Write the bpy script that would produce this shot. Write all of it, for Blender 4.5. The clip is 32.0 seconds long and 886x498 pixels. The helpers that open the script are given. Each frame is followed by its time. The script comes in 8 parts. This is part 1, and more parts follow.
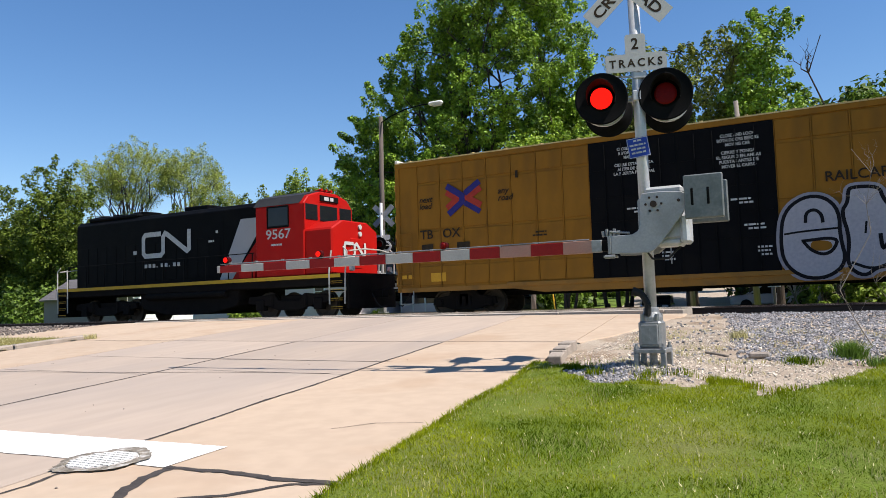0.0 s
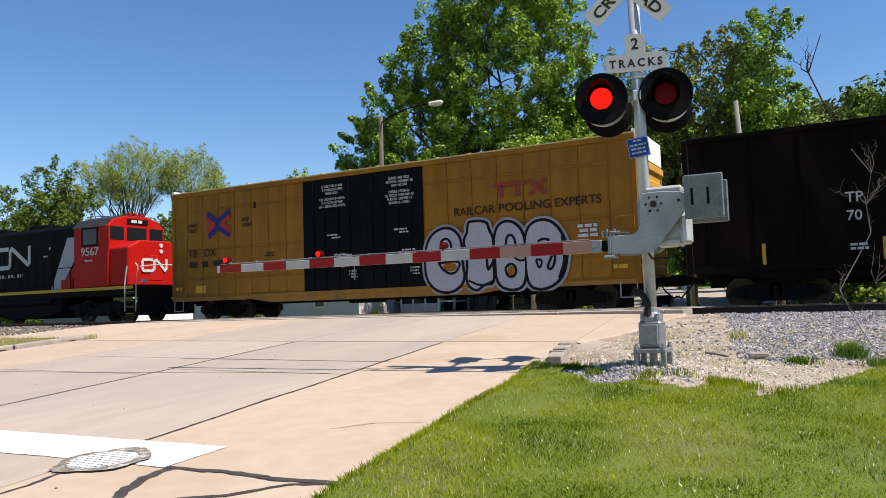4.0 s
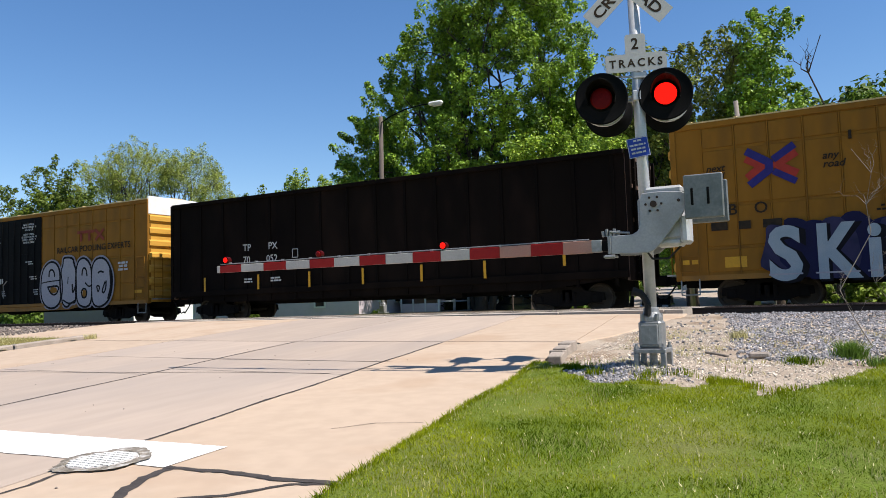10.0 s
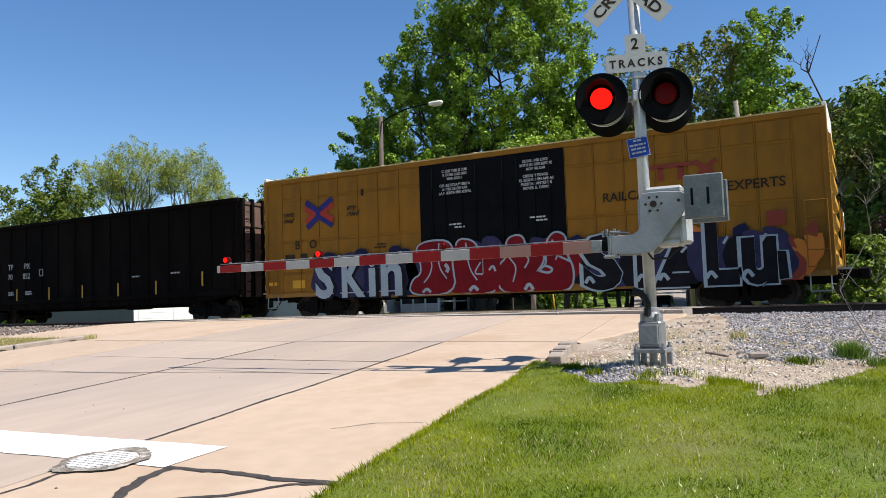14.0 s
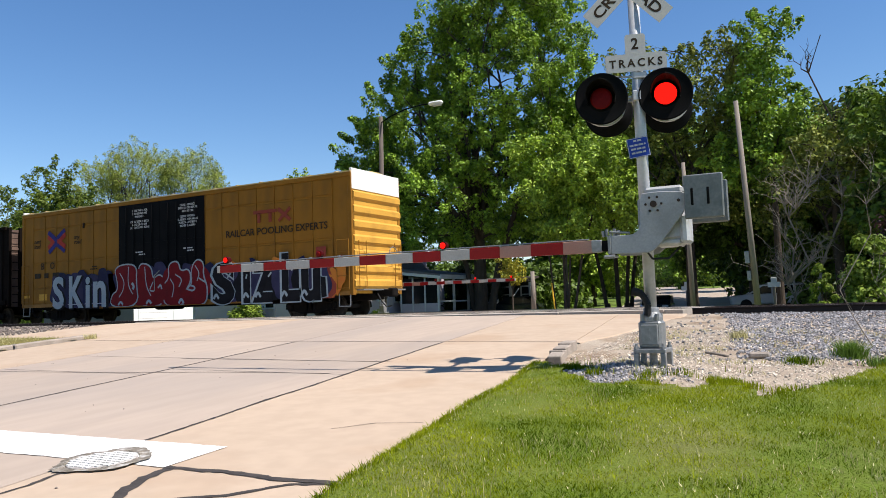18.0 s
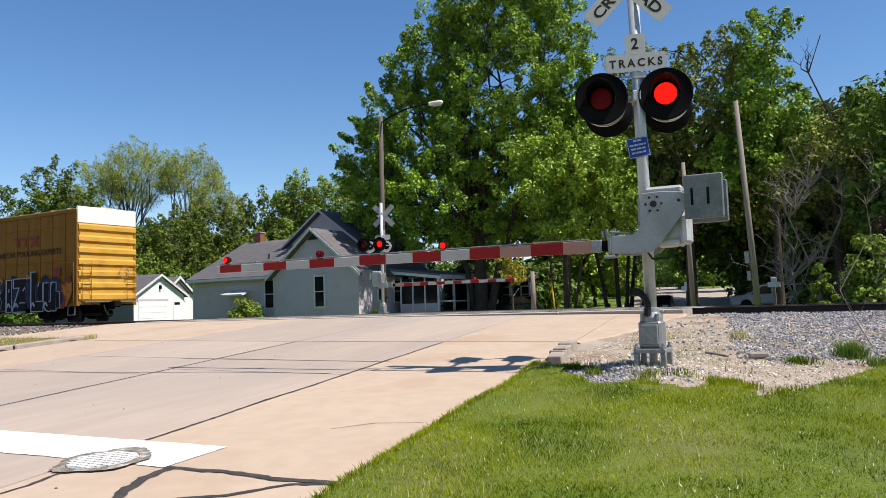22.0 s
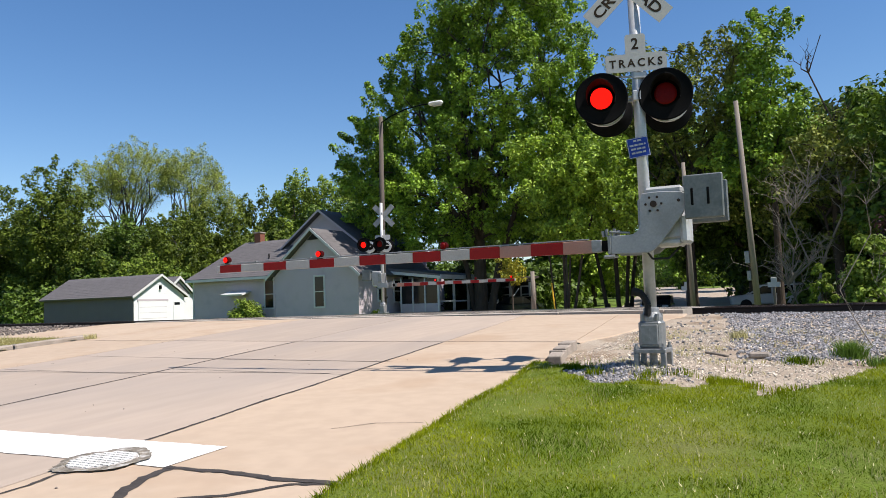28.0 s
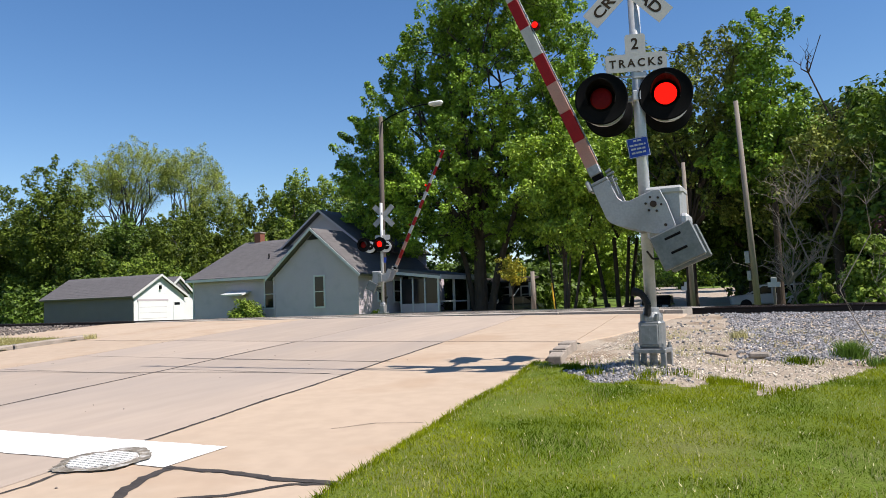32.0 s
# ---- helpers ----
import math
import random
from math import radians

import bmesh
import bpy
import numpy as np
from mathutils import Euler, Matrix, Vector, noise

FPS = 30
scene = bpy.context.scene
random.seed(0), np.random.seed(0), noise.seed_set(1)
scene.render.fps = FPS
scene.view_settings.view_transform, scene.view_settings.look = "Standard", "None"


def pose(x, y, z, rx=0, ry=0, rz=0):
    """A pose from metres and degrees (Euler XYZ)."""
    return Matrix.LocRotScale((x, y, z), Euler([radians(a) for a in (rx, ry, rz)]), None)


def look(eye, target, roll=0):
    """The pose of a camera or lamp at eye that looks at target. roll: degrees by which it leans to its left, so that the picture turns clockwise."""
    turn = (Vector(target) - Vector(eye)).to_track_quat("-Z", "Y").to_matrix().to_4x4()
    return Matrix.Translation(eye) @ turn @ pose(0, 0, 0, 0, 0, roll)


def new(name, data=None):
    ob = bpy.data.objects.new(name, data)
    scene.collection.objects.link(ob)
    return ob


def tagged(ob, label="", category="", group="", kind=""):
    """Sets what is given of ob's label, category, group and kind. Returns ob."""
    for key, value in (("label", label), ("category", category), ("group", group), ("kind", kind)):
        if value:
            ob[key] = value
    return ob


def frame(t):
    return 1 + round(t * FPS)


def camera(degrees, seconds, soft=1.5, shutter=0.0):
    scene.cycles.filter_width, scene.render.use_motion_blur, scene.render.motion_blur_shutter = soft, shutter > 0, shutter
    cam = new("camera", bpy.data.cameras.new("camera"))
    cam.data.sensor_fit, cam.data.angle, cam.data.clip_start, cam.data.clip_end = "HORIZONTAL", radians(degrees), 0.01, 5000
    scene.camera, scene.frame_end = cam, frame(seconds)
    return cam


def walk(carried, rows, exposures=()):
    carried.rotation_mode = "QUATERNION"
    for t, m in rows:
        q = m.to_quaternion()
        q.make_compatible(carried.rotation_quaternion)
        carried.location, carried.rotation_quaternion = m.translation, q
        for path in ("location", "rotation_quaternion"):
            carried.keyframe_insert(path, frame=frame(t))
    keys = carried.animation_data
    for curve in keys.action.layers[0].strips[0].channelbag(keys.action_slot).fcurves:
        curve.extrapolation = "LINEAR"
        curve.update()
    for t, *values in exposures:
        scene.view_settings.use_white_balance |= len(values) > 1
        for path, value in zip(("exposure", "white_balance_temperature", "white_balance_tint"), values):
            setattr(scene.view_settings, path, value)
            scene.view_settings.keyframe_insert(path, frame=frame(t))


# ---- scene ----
EYE = (0.0, 0.0, 0.30)
cam = camera(60.29, 32.0, soft=0.8)
HOLD = look(EYE, (-0.48234, 0.87316, 0.30 + 0.07025), -1.861)
walk(cam, [(0.0, HOLD), (32.0, HOLD)], exposures=[(0.0, 0.64, 6520, 13), (18.5, 0.64, 6520, 13), (23.0, 0.56, 6520, 13), (32.0, 0.56, 6520, 13)])

# ---- sky and sun ----
SUN_WAY = Vector((2.1, 0.10, 3.1)).normalized()
SUN_EL, SUN_AZ = math.asin(SUN_WAY.z), math.atan2(SUN_WAY.x, SUN_WAY.y)
world = bpy.data.worlds.new("world")
scene.world = world
world.use_nodes = True
wn, wl = world.node_tree.nodes, world.node_tree.links
sky = wn.new("ShaderNodeTexSky")
sky.sky_type = "NISHITA"
sky.sun_disc = False
sky.sun_elevation, sky.sun_rotation = SUN_EL, SUN_AZ
sky.air_density, sky.dust_density, sky.ozone_density = 1.0, 0.1, 2.4
clear = wn.new("ShaderNodeHueSaturation")
clear.inputs["Saturation"].default_value = 1.23
clear.inputs["Hue"].default_value = 0.503
wl.new(sky.outputs[0], clear.inputs["Color"])
wl.new(clear.outputs[0], wn["Background"].inputs[0])
wn["Background"].inputs[1].default_value = 0.095
sun = new("sun", bpy.data.lights.new("sun", "SUN"))
sun.data.energy, sun.data.angle, sun.data.color = 5.0, radians(0.53), (1.0, 0.95, 0.87)
sun.matrix_world = look(SUN_WAY * 60, (0, 0, 0))


# ---- materials ----
def material(name, base, rough=0.7, metal=0.0, second=None, scale=4.0, fine=60.0, mix=0.35, bump=0.15, bump_scale=80.0,
             stain=None, stain_scale=0.8, stain_amount=0.4, emit=0.0, spec=0.2, per_object=0.0, per_island=0.0, coat=0.0, distance=0.02, stretch=(1, 1, 1)):
    """Two scales of colour variation, stains and a fine relief, in the object's own metres."""
    m = bpy.data.materials.new(name)
    m.use_nodes = True
    n, l = m.node_tree.nodes, m.node_tree.links
    b = n["Principled BSDF"]
    b.inputs["Roughness"].default_value, b.inputs["Metallic"].default_value = rough, metal
    b.inputs["Specular IOR Level"].default_value = spec
    b.inputs["Coat Weight"].default_value = coat
    if emit:
        b.inputs["Base Color"].default_value = (0.05 * base[0], 0, 0, 1)
        b.inputs["Specular IOR Level"].default_value = 0.05
        b.inputs["Emission Color"].default_value = (*base, 1)
        b.inputs["Emission Strength"].default_value = emit
        return m
    tc = n.new("ShaderNodeTexCoord")
    mp = n.new("ShaderNodeMapping")
    mp.inputs["Scale"].default_value = stretch
    l.new(tc.outputs["Object"], mp.inputs[0])

    def tex(s, detail=4.0):
        t = n.new("ShaderNodeTexNoise")
        t.inputs["Scale"].default_value, t.inputs["Detail"].default_value = s, detail
        l.new(mp.outputs[0], t.inputs["Vector"])
        return t.outputs["Fac"]

    def blend(a, bcol, fac, amount, lo=0.35, hi=0.65):
        r = n.new("ShaderNodeMapRange")
        r.inputs["From Min"].default_value, r.inputs["From Max"].default_value = lo, hi
        r.inputs["To Max"].default_value = amount
        l.new(fac, r.inputs["Value"])
        x = n.new("ShaderNodeMix")
        x.data_type = "RGBA"
        l.new(r.outputs[0], x.inputs["Factor"])
        for v, s in ((a, x.inputs[6]), (bcol, x.inputs[7])):
            if isinstance(v, tuple):
                s.default_value = (*v, 1)
            else:
                l.new(v, s)
        return x.outputs[2]

    second = second or tuple(c * 0.72 for c in base)
    col = blend(tuple(base), tuple(second), tex(scale), mix * 2 if mix < 0.5 else 1.0)
    col = blend(col, tuple(c * 0.6 for c in second), tex(fine, 2.0), mix)
    if stain:
        col = blend(col, tuple(stain), tex(stain_scale, 6.0), stain_amount, 0.5, 0.7)
    for amount, source in ((per_object, "o"), (per_island, "i")):
        if amount:
            if source == "o":
                rnd = n.new("ShaderNodeObjectInfo").outputs["Random"]
            else:
                rnd = n.new("ShaderNodeNewGeometry").outputs["Random Per Island"]
            hs = n.new("ShaderNodeHueSaturation")
            r = n.new("ShaderNodeMapRange")
            r.inputs["To Min"].default_value, r.inputs["To Max"].default_value = 1 - amount, 1 + amount
            l.new(rnd, r.inputs["Value"])
            l.new(r.outputs[0], hs.inputs["Value"])
            l.new(col, hs.inputs["Color"])
            col = hs.outputs[0]
    l.new(col, b.inputs["Base Color"])
    rr = n.new("ShaderNodeMapRange")
    rr.inputs["To Min"].default_value, rr.inputs["To Max"].default_value = max(0.03, rough - 0.12), min(1, rough + 0.12)
    l.new(tex(fine * 0.3), rr.inputs["Value"])
    l.new(rr.outputs[0], b.inputs["Roughness"])
    if bump:
        bp = n.new("ShaderNodeBump")
        bp.inputs["Strength"].default_value, bp.inputs["Distance"].default_value = bump, distance
        l.new(tex(bump_scale), bp.inputs["Height"])
        l.new(bp.outputs[0], b.inputs["Normal"])
    return m


def leaf_material(name, light, dark, shine=0.2, patch=0.45, own=0.6):
    m = bpy.data.materials.new(name)
    m.use_nodes = True
    n, l = m.node_tree.nodes, m.node_tree.links
    b = n["Principled BSDF"]
    b.inputs["Roughness"].default_value = 0.55
    b.inputs["Specular IOR Level"].default_value = shine
    geo = n.new("ShaderNodeNewGeometry")
    tc = n.new("ShaderNodeTexCoord")
    t = n.new("ShaderNodeTexNoise")
    t.inputs["Scale"].default_value = patch
    l.new(tc.outputs["Object"], t.inputs["Vector"])
    add = n.new("ShaderNodeMath")
    add.operation = "MULTIPLY_ADD"
    l.new(geo.outputs["Random Per Island"], add.inputs[0])
    add.inputs[1].default_value = own
    l.new(t.outputs["Fac"], add.inputs[2])
    r = n.new("ShaderNodeMapRange")
    r.inputs["From Min"].default_value, r.inputs["From Max"].default_value = 0.38, 0.55 + own * 0.9
    l.new(add.outputs[0], r.inputs["Value"])
    x = n.new("ShaderNodeMix")
    x.data_type = "RGBA"
    x.inputs[6].default_value, x.inputs[7].default_value = (*dark, 1), (*light, 1)
    l.new(r.outputs[0], x.inputs["Factor"])
    l.new(x.outputs[2], b.inputs["Base Color"])
    tr = n.new("ShaderNodeBsdfTranslucent")
    l.new(x.outputs[2], tr.inputs["Color"])
    mx = n.new("ShaderNodeMixShader")
    mx.inputs[0].default_value = 0.22
    l.new(b.outputs[0], mx.inputs[1])
    l.new(tr.outputs[0], mx.inputs[2])
    l.new(mx.outputs[0], n["Material Output"].inputs["Surface"])
    return m


CONCRETE = material("road_concrete", (0.400, 0.320, 0.252), 0.85, second=(0.335, 0.277, 0.228), scale=0.55, fine=5, mix=0.16, bump=0.14, bump_scale=120,
                    stain=(0.285, 0.243, 0.21), stain_scale=0.5, stain_amount=0.6, per_object=0.04, distance=0.006, stretch=(1.0, 0.22, 1.0))
SHOULDER = material("road_shoulder_concrete", (0.44, 0.340, 0.248), 0.87, second=(0.385, 0.295, 0.215), scale=0.6, fine=5, mix=0.16, bump=0.14, bump_scale=120,
                    stain=(0.33, 0.215, 0.13), stain_scale=0.7, stain_amount=0.45, per_object=0.04, distance=0.006)
TAR = material("joint_tar", (0.040, 0.035, 0.032), 0.8, second=(0.075, 0.063, 0.055), scale=9, bump=0.4, bump_scale=40, distance=0.01)
LINE_PAINT = material("road_paint", (0.80, 0.79, 0.76), 0.7, second=(0.70, 0.68, 0.63), scale=3, fine=50, mix=0.2, stain=(0.5, 0.46, 0.4), stain_scale=6, stain_amount=0.5, bump=0.2, distance=0.004)
CURB = material("curb_concrete", (0.36, 0.31, 0.26), 0.9, second=(0.26, 0.22, 0.18), scale=3, stain=(0.2, 0.17, 0.14), stain_scale=2.5, bump=0.4, bump_scale=60)
TURF = material("turf", (0.10, 0.150, 0.009), 0.95, second=(0.15, 0.17, 0.03), scale=1.1, fine=25, mix=0.4, bump=0.7, bump_scale=45, stain=(0.17, 0.14, 0.07), stain_scale=0.7, stain_amount=0.35, distance=0.04)
FIELD = material("far_grass", (0.13, 0.19, 0.03), 0.95, second=(0.08, 0.13, 0.02), scale=0.25, fine=8, mix=0.4, bump=0.6, bump_scale=12, distance=0.05)
GRAVEL = material("gravel_bed", (0.50, 0.42, 0.325), 0.92, second=(0.31, 0.245, 0.18), scale=1.4, fine=38, mix=0.42, bump=0.9, bump_scale=55, stain=(0.20, 0.13, 0.075), stain_scale=1.1, stain_amount=0.85, distance=0.03)
STONE = material("ballast_stone", (0.31, 0.30, 0.30), 0.85, second=(0.17, 0.165, 0.165), scale=9, fine=60, mix=0.3, per_island=0.45, bump=0.3)
BROWN_STONE = material("brown_ballast_stone", (0.20, 0.17, 0.15), 0.88, second=(0.13, 0.11, 0.095), scale=9, fine=60, mix=0.3, per_island=0.4, bump=0.3)
BED_BROWN = material("dark_brown_track_bed", (0.075, 0.058, 0.046), 0.92, second=(0.05, 0.04, 0.033), scale=2, fine=30, mix=0.4, bump=0.8, bump_scale=40, distance=0.04)
PALE_STONE = material("pale_gravel_stone", (0.64, 0.57, 0.47), 0.85, second=(0.42, 0.34, 0.26), scale=9, fine=60, mix=0.3, per_island=0.4, bump=0.3)
RAIL_STEEL = material("rail_steel", (0.05, 0.034, 0.027), 0.75, metal=0.3, second=(0.055, 0.04, 0.033), scale=3, bump=0.3)
RAIL_HEAD = material("rail_head", (0.45, 0.44, 0.43), 0.3, metal=0.9, bump=0.05)
TIE_WOOD = material("tie_wood", (0.075, 0.055, 0.04), 0.9, second=(0.045, 0.035, 0.03), scale=5, bump=0.6, bump_scale=30)
ALU = material("painted_aluminium", (0.50, 0.51, 0.52), 0.45, metal=0.25, second=(0.45, 0.46, 0.47), scale=3, fine=40, mix=0.2, stain=(0.3, 0.28, 0.25), stain_scale=3, stain_amount=0.25, bump=0.08)
GALV = material("galvanized_steel", (0.30, 0.305, 0.305), 0.45, metal=0.5, second=(0.225, 0.235, 0.232), scale=7, fine=30, mix=0.35, stain=(0.175, 0.187, 0.182), stain_scale=4, stain_amount=0.4, bump=0.1)
BLACK = material("black_paint", (0.0035, 0.0035, 0.0038), 0.75, second=(0.008, 0.008, 0.008), scale=4, bump=0.1, spec=0.08)
SIGN_WHITE = material("sign_sheeting", (0.40, 0.405, 0.395), 0.45, second=(0.35, 0.355, 0.345), scale=4, mix=0.2, stain=(0.42, 0.41, 0.38), stain_scale=3, stain_amount=0.25, bump=0.03)
SIGN_BLUE = material("sign_blue", (0.02, 0.06, 0.36), 0.4, bump=0.03)
ARM_RED = material("arm_red_sheeting", (0.27, 0.007, 0.007), 0.45, second=(0.20, 0.006, 0.006), scale=5, mix=0.25, bump=0.05)
ARM_WHITE = material("arm_white_sheeting", (0.42, 0.415, 0.385), 0.4, second=(0.35, 0.345, 0.32), scale=5, mix=0.25, bump=0.05)
ARM_PINK = material("arm_faded_sheeting", (0.42, 0.20, 0.15), 0.45, second=(0.38, 0.24, 0.19), scale=5, mix=0.3, bump=0.05)
LENS_DULL = material("dull_red_lens", (0.15, 0.004, 0.004), 0.35, second=(0.11, 0.003, 0.003), scale=20, bump=0.1, spec=0.08)
LAMP_SHELL = material("dark_red_lamp_shell", (0.06, 0.003, 0.003), 0.5, second=(0.04, 0.002, 0.002), scale=20, bump=0.1, spec=0.08)
LENS_GLOW = material("glowing_red_lens", (1.0, 0.008, 0.004), emit=1.45)
RUBBER = material("black_rubber", (0.02, 0.02, 0.02), 0.7, bump=0.2)


# ---- mesh helpers ----
def finish(bm, mat, name, smooth=False):
    me = bpy.data.meshes.new(name)
    bmesh.ops.recalc_face_normals(bm, faces=bm.faces)
    bm.to_mesh(me)
    bm.free()
    if smooth:
        me.polygons.foreach_set("use_smooth", [True] * len(me.polygons))
    for m in (mat if isinstance(mat, (list, tuple)) else [mat]):
        me.materials.append(m)
    return me


def part(name, bm, mat, parent=None, label="", smooth=False, m=None):
    ob = new(name, bm if isinstance(bm, bpy.types.Mesh) else finish(bm, mat, name, smooth))
    if parent is not None:
        ob.parent = parent
    if m is not None:
        ob.matrix_basis = m
    if label:
        ob["label"] = label
    return ob


def thing(name, m, label, category, group="", kind=""):
    ob = new(name)
    ob.empty_display_size = 0.2
    ob.matrix_basis = m
    return tagged(ob, label, category, group, kind)


def add_box(bm, lo, hi, bevel=0.0, m=None):
    lo, hi = Vector(lo), Vector(hi)
    c = (lo + hi) / 2
    r = bmesh.ops.create_cube(bm, size=1.0, matrix=Matrix.Translation(c) @ Matrix.Diagonal((*(hi - lo), 1)))
    vs = r["verts"]
    if bevel:
        es = list({e for v in vs for e in v.link_edges})
        r = bmesh.ops.bevel(bm, geom=es, offset=bevel, segments=1, affect="EDGES", profile=0.5)
        vs = list({v for f in r["faces"] for v in f.verts} | {v for v in vs if v.is_valid})
    if m is not None:
        bmesh.ops.transform(bm, matrix=m, verts=vs)
    return bm


def box(lo, hi, bevel=0.0, m=None):
    return add_box(bmesh.new(), lo, hi, bevel, m)


def add_rod(bm, a, b, r1, r2=None, seg=12, caps=True):
    a, b = Vector(a), Vector(b)
    d = b - a
    rot = d.to_track_quat("Z", "Y").to_matrix().to_4x4()
    bmesh.ops.create_cone(bm, cap_ends=caps, segments=seg, radius1=r1, radius2=r1 if r2 is None else r2, depth=d.length,
                          matrix=Matrix.Translation((a + b) / 2) @ rot)
    return bm


def rod(a, b, r1, r2=None, seg=12):
    return add_rod(bmesh.new(), a, b, r1, r2, seg)


def add_tube(bm, pts, r, seg=8):
    for a, b in zip(pts, pts[1:]):
        add_rod(bm, a, b, r, r, seg)
    return bm


def tube(pts, r, seg=8):
    return add_tube(bmesh.new(), pts, r, seg)


def add_prism(bm, poly, depth, m=None, bevel=0.0):
    """A flat outline in x, z, thick along y from 0 to depth."""
    m = m or Matrix.Identity(4)
    f = [bm.verts.new(m @ Vector((x, 0, z))) for x, z in poly]
    g = [bm.verts.new(m @ Vector((x, depth, z))) for x, z in poly]
    fs = [bm.faces.new(f), bm.faces.new(list(reversed(g)))]
    k = len(poly)
    for i in range(k):
        fs.append(bm.faces.new((f[i], g[i], g[(i + 1) % k], f[(i + 1) % k])))
    if bevel:
        bmesh.ops.recalc_face_normals(bm, faces=fs)
        bmesh.ops.bevel(bm, geom=list({e for q in fs for e in q.edges}), offset=bevel, segments=1, affect="EDGES")
    return bm


def prism(poly, depth, m=None, bevel=0.0):
    return add_prism(bmesh.new(), poly, depth, m, bevel)


def add_lathe(bm, prof, seg=24, m=None):
    """A profile of (radius, height) turned about z."""
    m = m or Matrix.Identity(4)
    rings = [[bm.verts.new(m @ Vector((r * math.cos(a), r * math.sin(a), z))) for a in [i * math.tau / seg for i in range(seg)]] for r, z in prof]
    for p, q in zip(rings, rings[1:]):
        for i in range(seg):
            bm.faces.new((p[i], p[(i + 1) % seg], q[(i + 1) % seg], q[i]))
    for ring in (rings[0], rings[-1]):
        if (ring[0].co - ring[seg // 2].co).length > 1e-4:
            bm.faces.new(ring)
    bmesh.ops.remove_doubles(bm, verts=[v for r in rings for v in r], dist=1e-5)
    return bm


def lathe(prof, seg=24, m=None):
    return add_lathe(bmesh.new(), prof, seg, m)


def letters(name, words, height, mat, parent, m, depth=0.003, spread=1.0, width=None, shear=0.0, bold=0.0, label=""):
    """Raised lettering that stands in x, z and faces -y; m places its lower left corner."""
    cu = bpy.data.curves.new(name, "FONT")
    cu.body, cu.size, cu.extrude, cu.space_character, cu.shear, cu.offset = words, height * 1.4, depth / 2, spread, shear, bold
    cu.resolution_u = 3
    tmp = bpy.data.objects.new(name, cu)
    scene.collection.objects.link(tmp)
    me = bpy.data.meshes.new_from_object(tmp.evaluated_get(bpy.context.evaluated_depsgraph_get()))
    bpy.data.objects.remove(tmp)
    me.transform(Matrix.Rotation(radians(90), 4, "X"))
    if width:
        xs = [v.co.x for v in me.vertices]
        me.transform(Matrix.Diagonal((width / (max(xs) - min(xs)), 1, 1, 1)))
    me.materials.clear()
    me.materials.append(mat)
    return part(name, me, mat, parent, label, m=m)


def ribbon(pts, w):
    """A flat outline round a bent line of points in x, z, w wide."""
    left, right = [], []
    for i, p in enumerate(pts):
        a, b = Vector(pts[max(0, i - 1)]), Vector(pts[min(len(pts) - 1, i + 1)])
        d0 = (Vector(p) - a).normalized() if i else (b - Vector(p)).normalized()
        d1 = (b - Vector(p)).normalized() if i < len(pts) - 1 else d0
        n0, n1 = Vector((-d0.y, d0.x)), Vector((-d1.y, d1.x))
        q = (n0 + n1).normalized()
        q *= min(2.0, 1 / max(0.3, q.dot(n0))) * w / 2
        left.append((p[0] + q.x, p[1] + q.y))
        right.append((p[0] - q.x, p[1] - q.y))
    return left, right


def add_ribbon(bm, pts, w, depth=0.004):
    le, ri = ribbon(pts, w)
    for i in range(len(pts) - 1):
        add_prism(bm, [le[i], le[i + 1], ri[i + 1], ri[i]], -depth)
    return bm


def soup(name, verts, faces, mat, parent=None, smooth=False):
    me = bpy.data.meshes.new(name)
    me.from_pydata(verts, [], faces)
    me.materials.append(mat)
    if smooth:
        me.polygons.foreach_set("use_smooth", [True] * len(me.polygons))
    return part(name, me, mat, parent)


# ---- the ground, the road and the tracks ----
AZ = radians(-8.5)
SLOPE = 0.055
Y_NEAR, Y_FAR = 18.86, 23.06          # centre lines of the two tracks


def along(y, x0):
    """x of a line that runs with the road and crosses y = 8.8 at x0."""
    return x0 + (y - 8.8) * math.tan(AZ)


def road_z(x, y):
    if y <= 17.2:
        return min(-0.03, -0.03 + SLOPE * ((x + 9) * math.sin(AZ) + (y - 17.24) * math.cos(AZ)))
    if y <= 24.9:
        return -0.03
    return -0.03 - 0.055 * min(y - 24.9, 11.5)


ROAD_R, ROAD_L = -3.66, -15.55
LINE_A, LINE_B = -5.97, -9.13


def rise(x, y):
    """The land climbs gently far beyond the crossing."""
    dip = -0.40 * min(1.0, max(0.0, (y - 40.5) / 4.0)) * min(1.0, max(0.0, (64.0 - y) / 8.0)) * math.exp(-((x + 12.0) / 3.0) ** 2)
    return dip + 0.034 * min(75.0, max(0.0, y - 56.0)) * min(1.0, max(0.0, (x + 46.0) / 8.0))


def ground_z(x, y):
    z = road_z(x, y) - 0.10
    z += 0.03 * math.sin(x * 0.9 + 1) * math.sin(y * 0.7)
    if 15.6 < y < 26.5 and not (along(y, ROAD_L) - 0.3 < x < along(y, ROAD_R) + 0.6):
        z = -0.30
    return z - 0.03 + rise(x, y)


def grid_sheet(name, xs, ys, height, mat, parent=None, keep=None):
    verts = [(x, y, height(x, y)) for y in ys for x in xs]
    k = len(xs)
    faces = []
    for j in range(len(ys) - 1):
        for i in range(k - 1):
            if keep is None or keep((xs[i] + xs[i + 1]) / 2, (ys[j] + ys[j + 1]) / 2):
                faces.append((j * k + i, j * k + i + 1, (j + 1) * k + i + 1, (j + 1) * k + i))
    return soup(name, verts, faces, mat, parent, True)


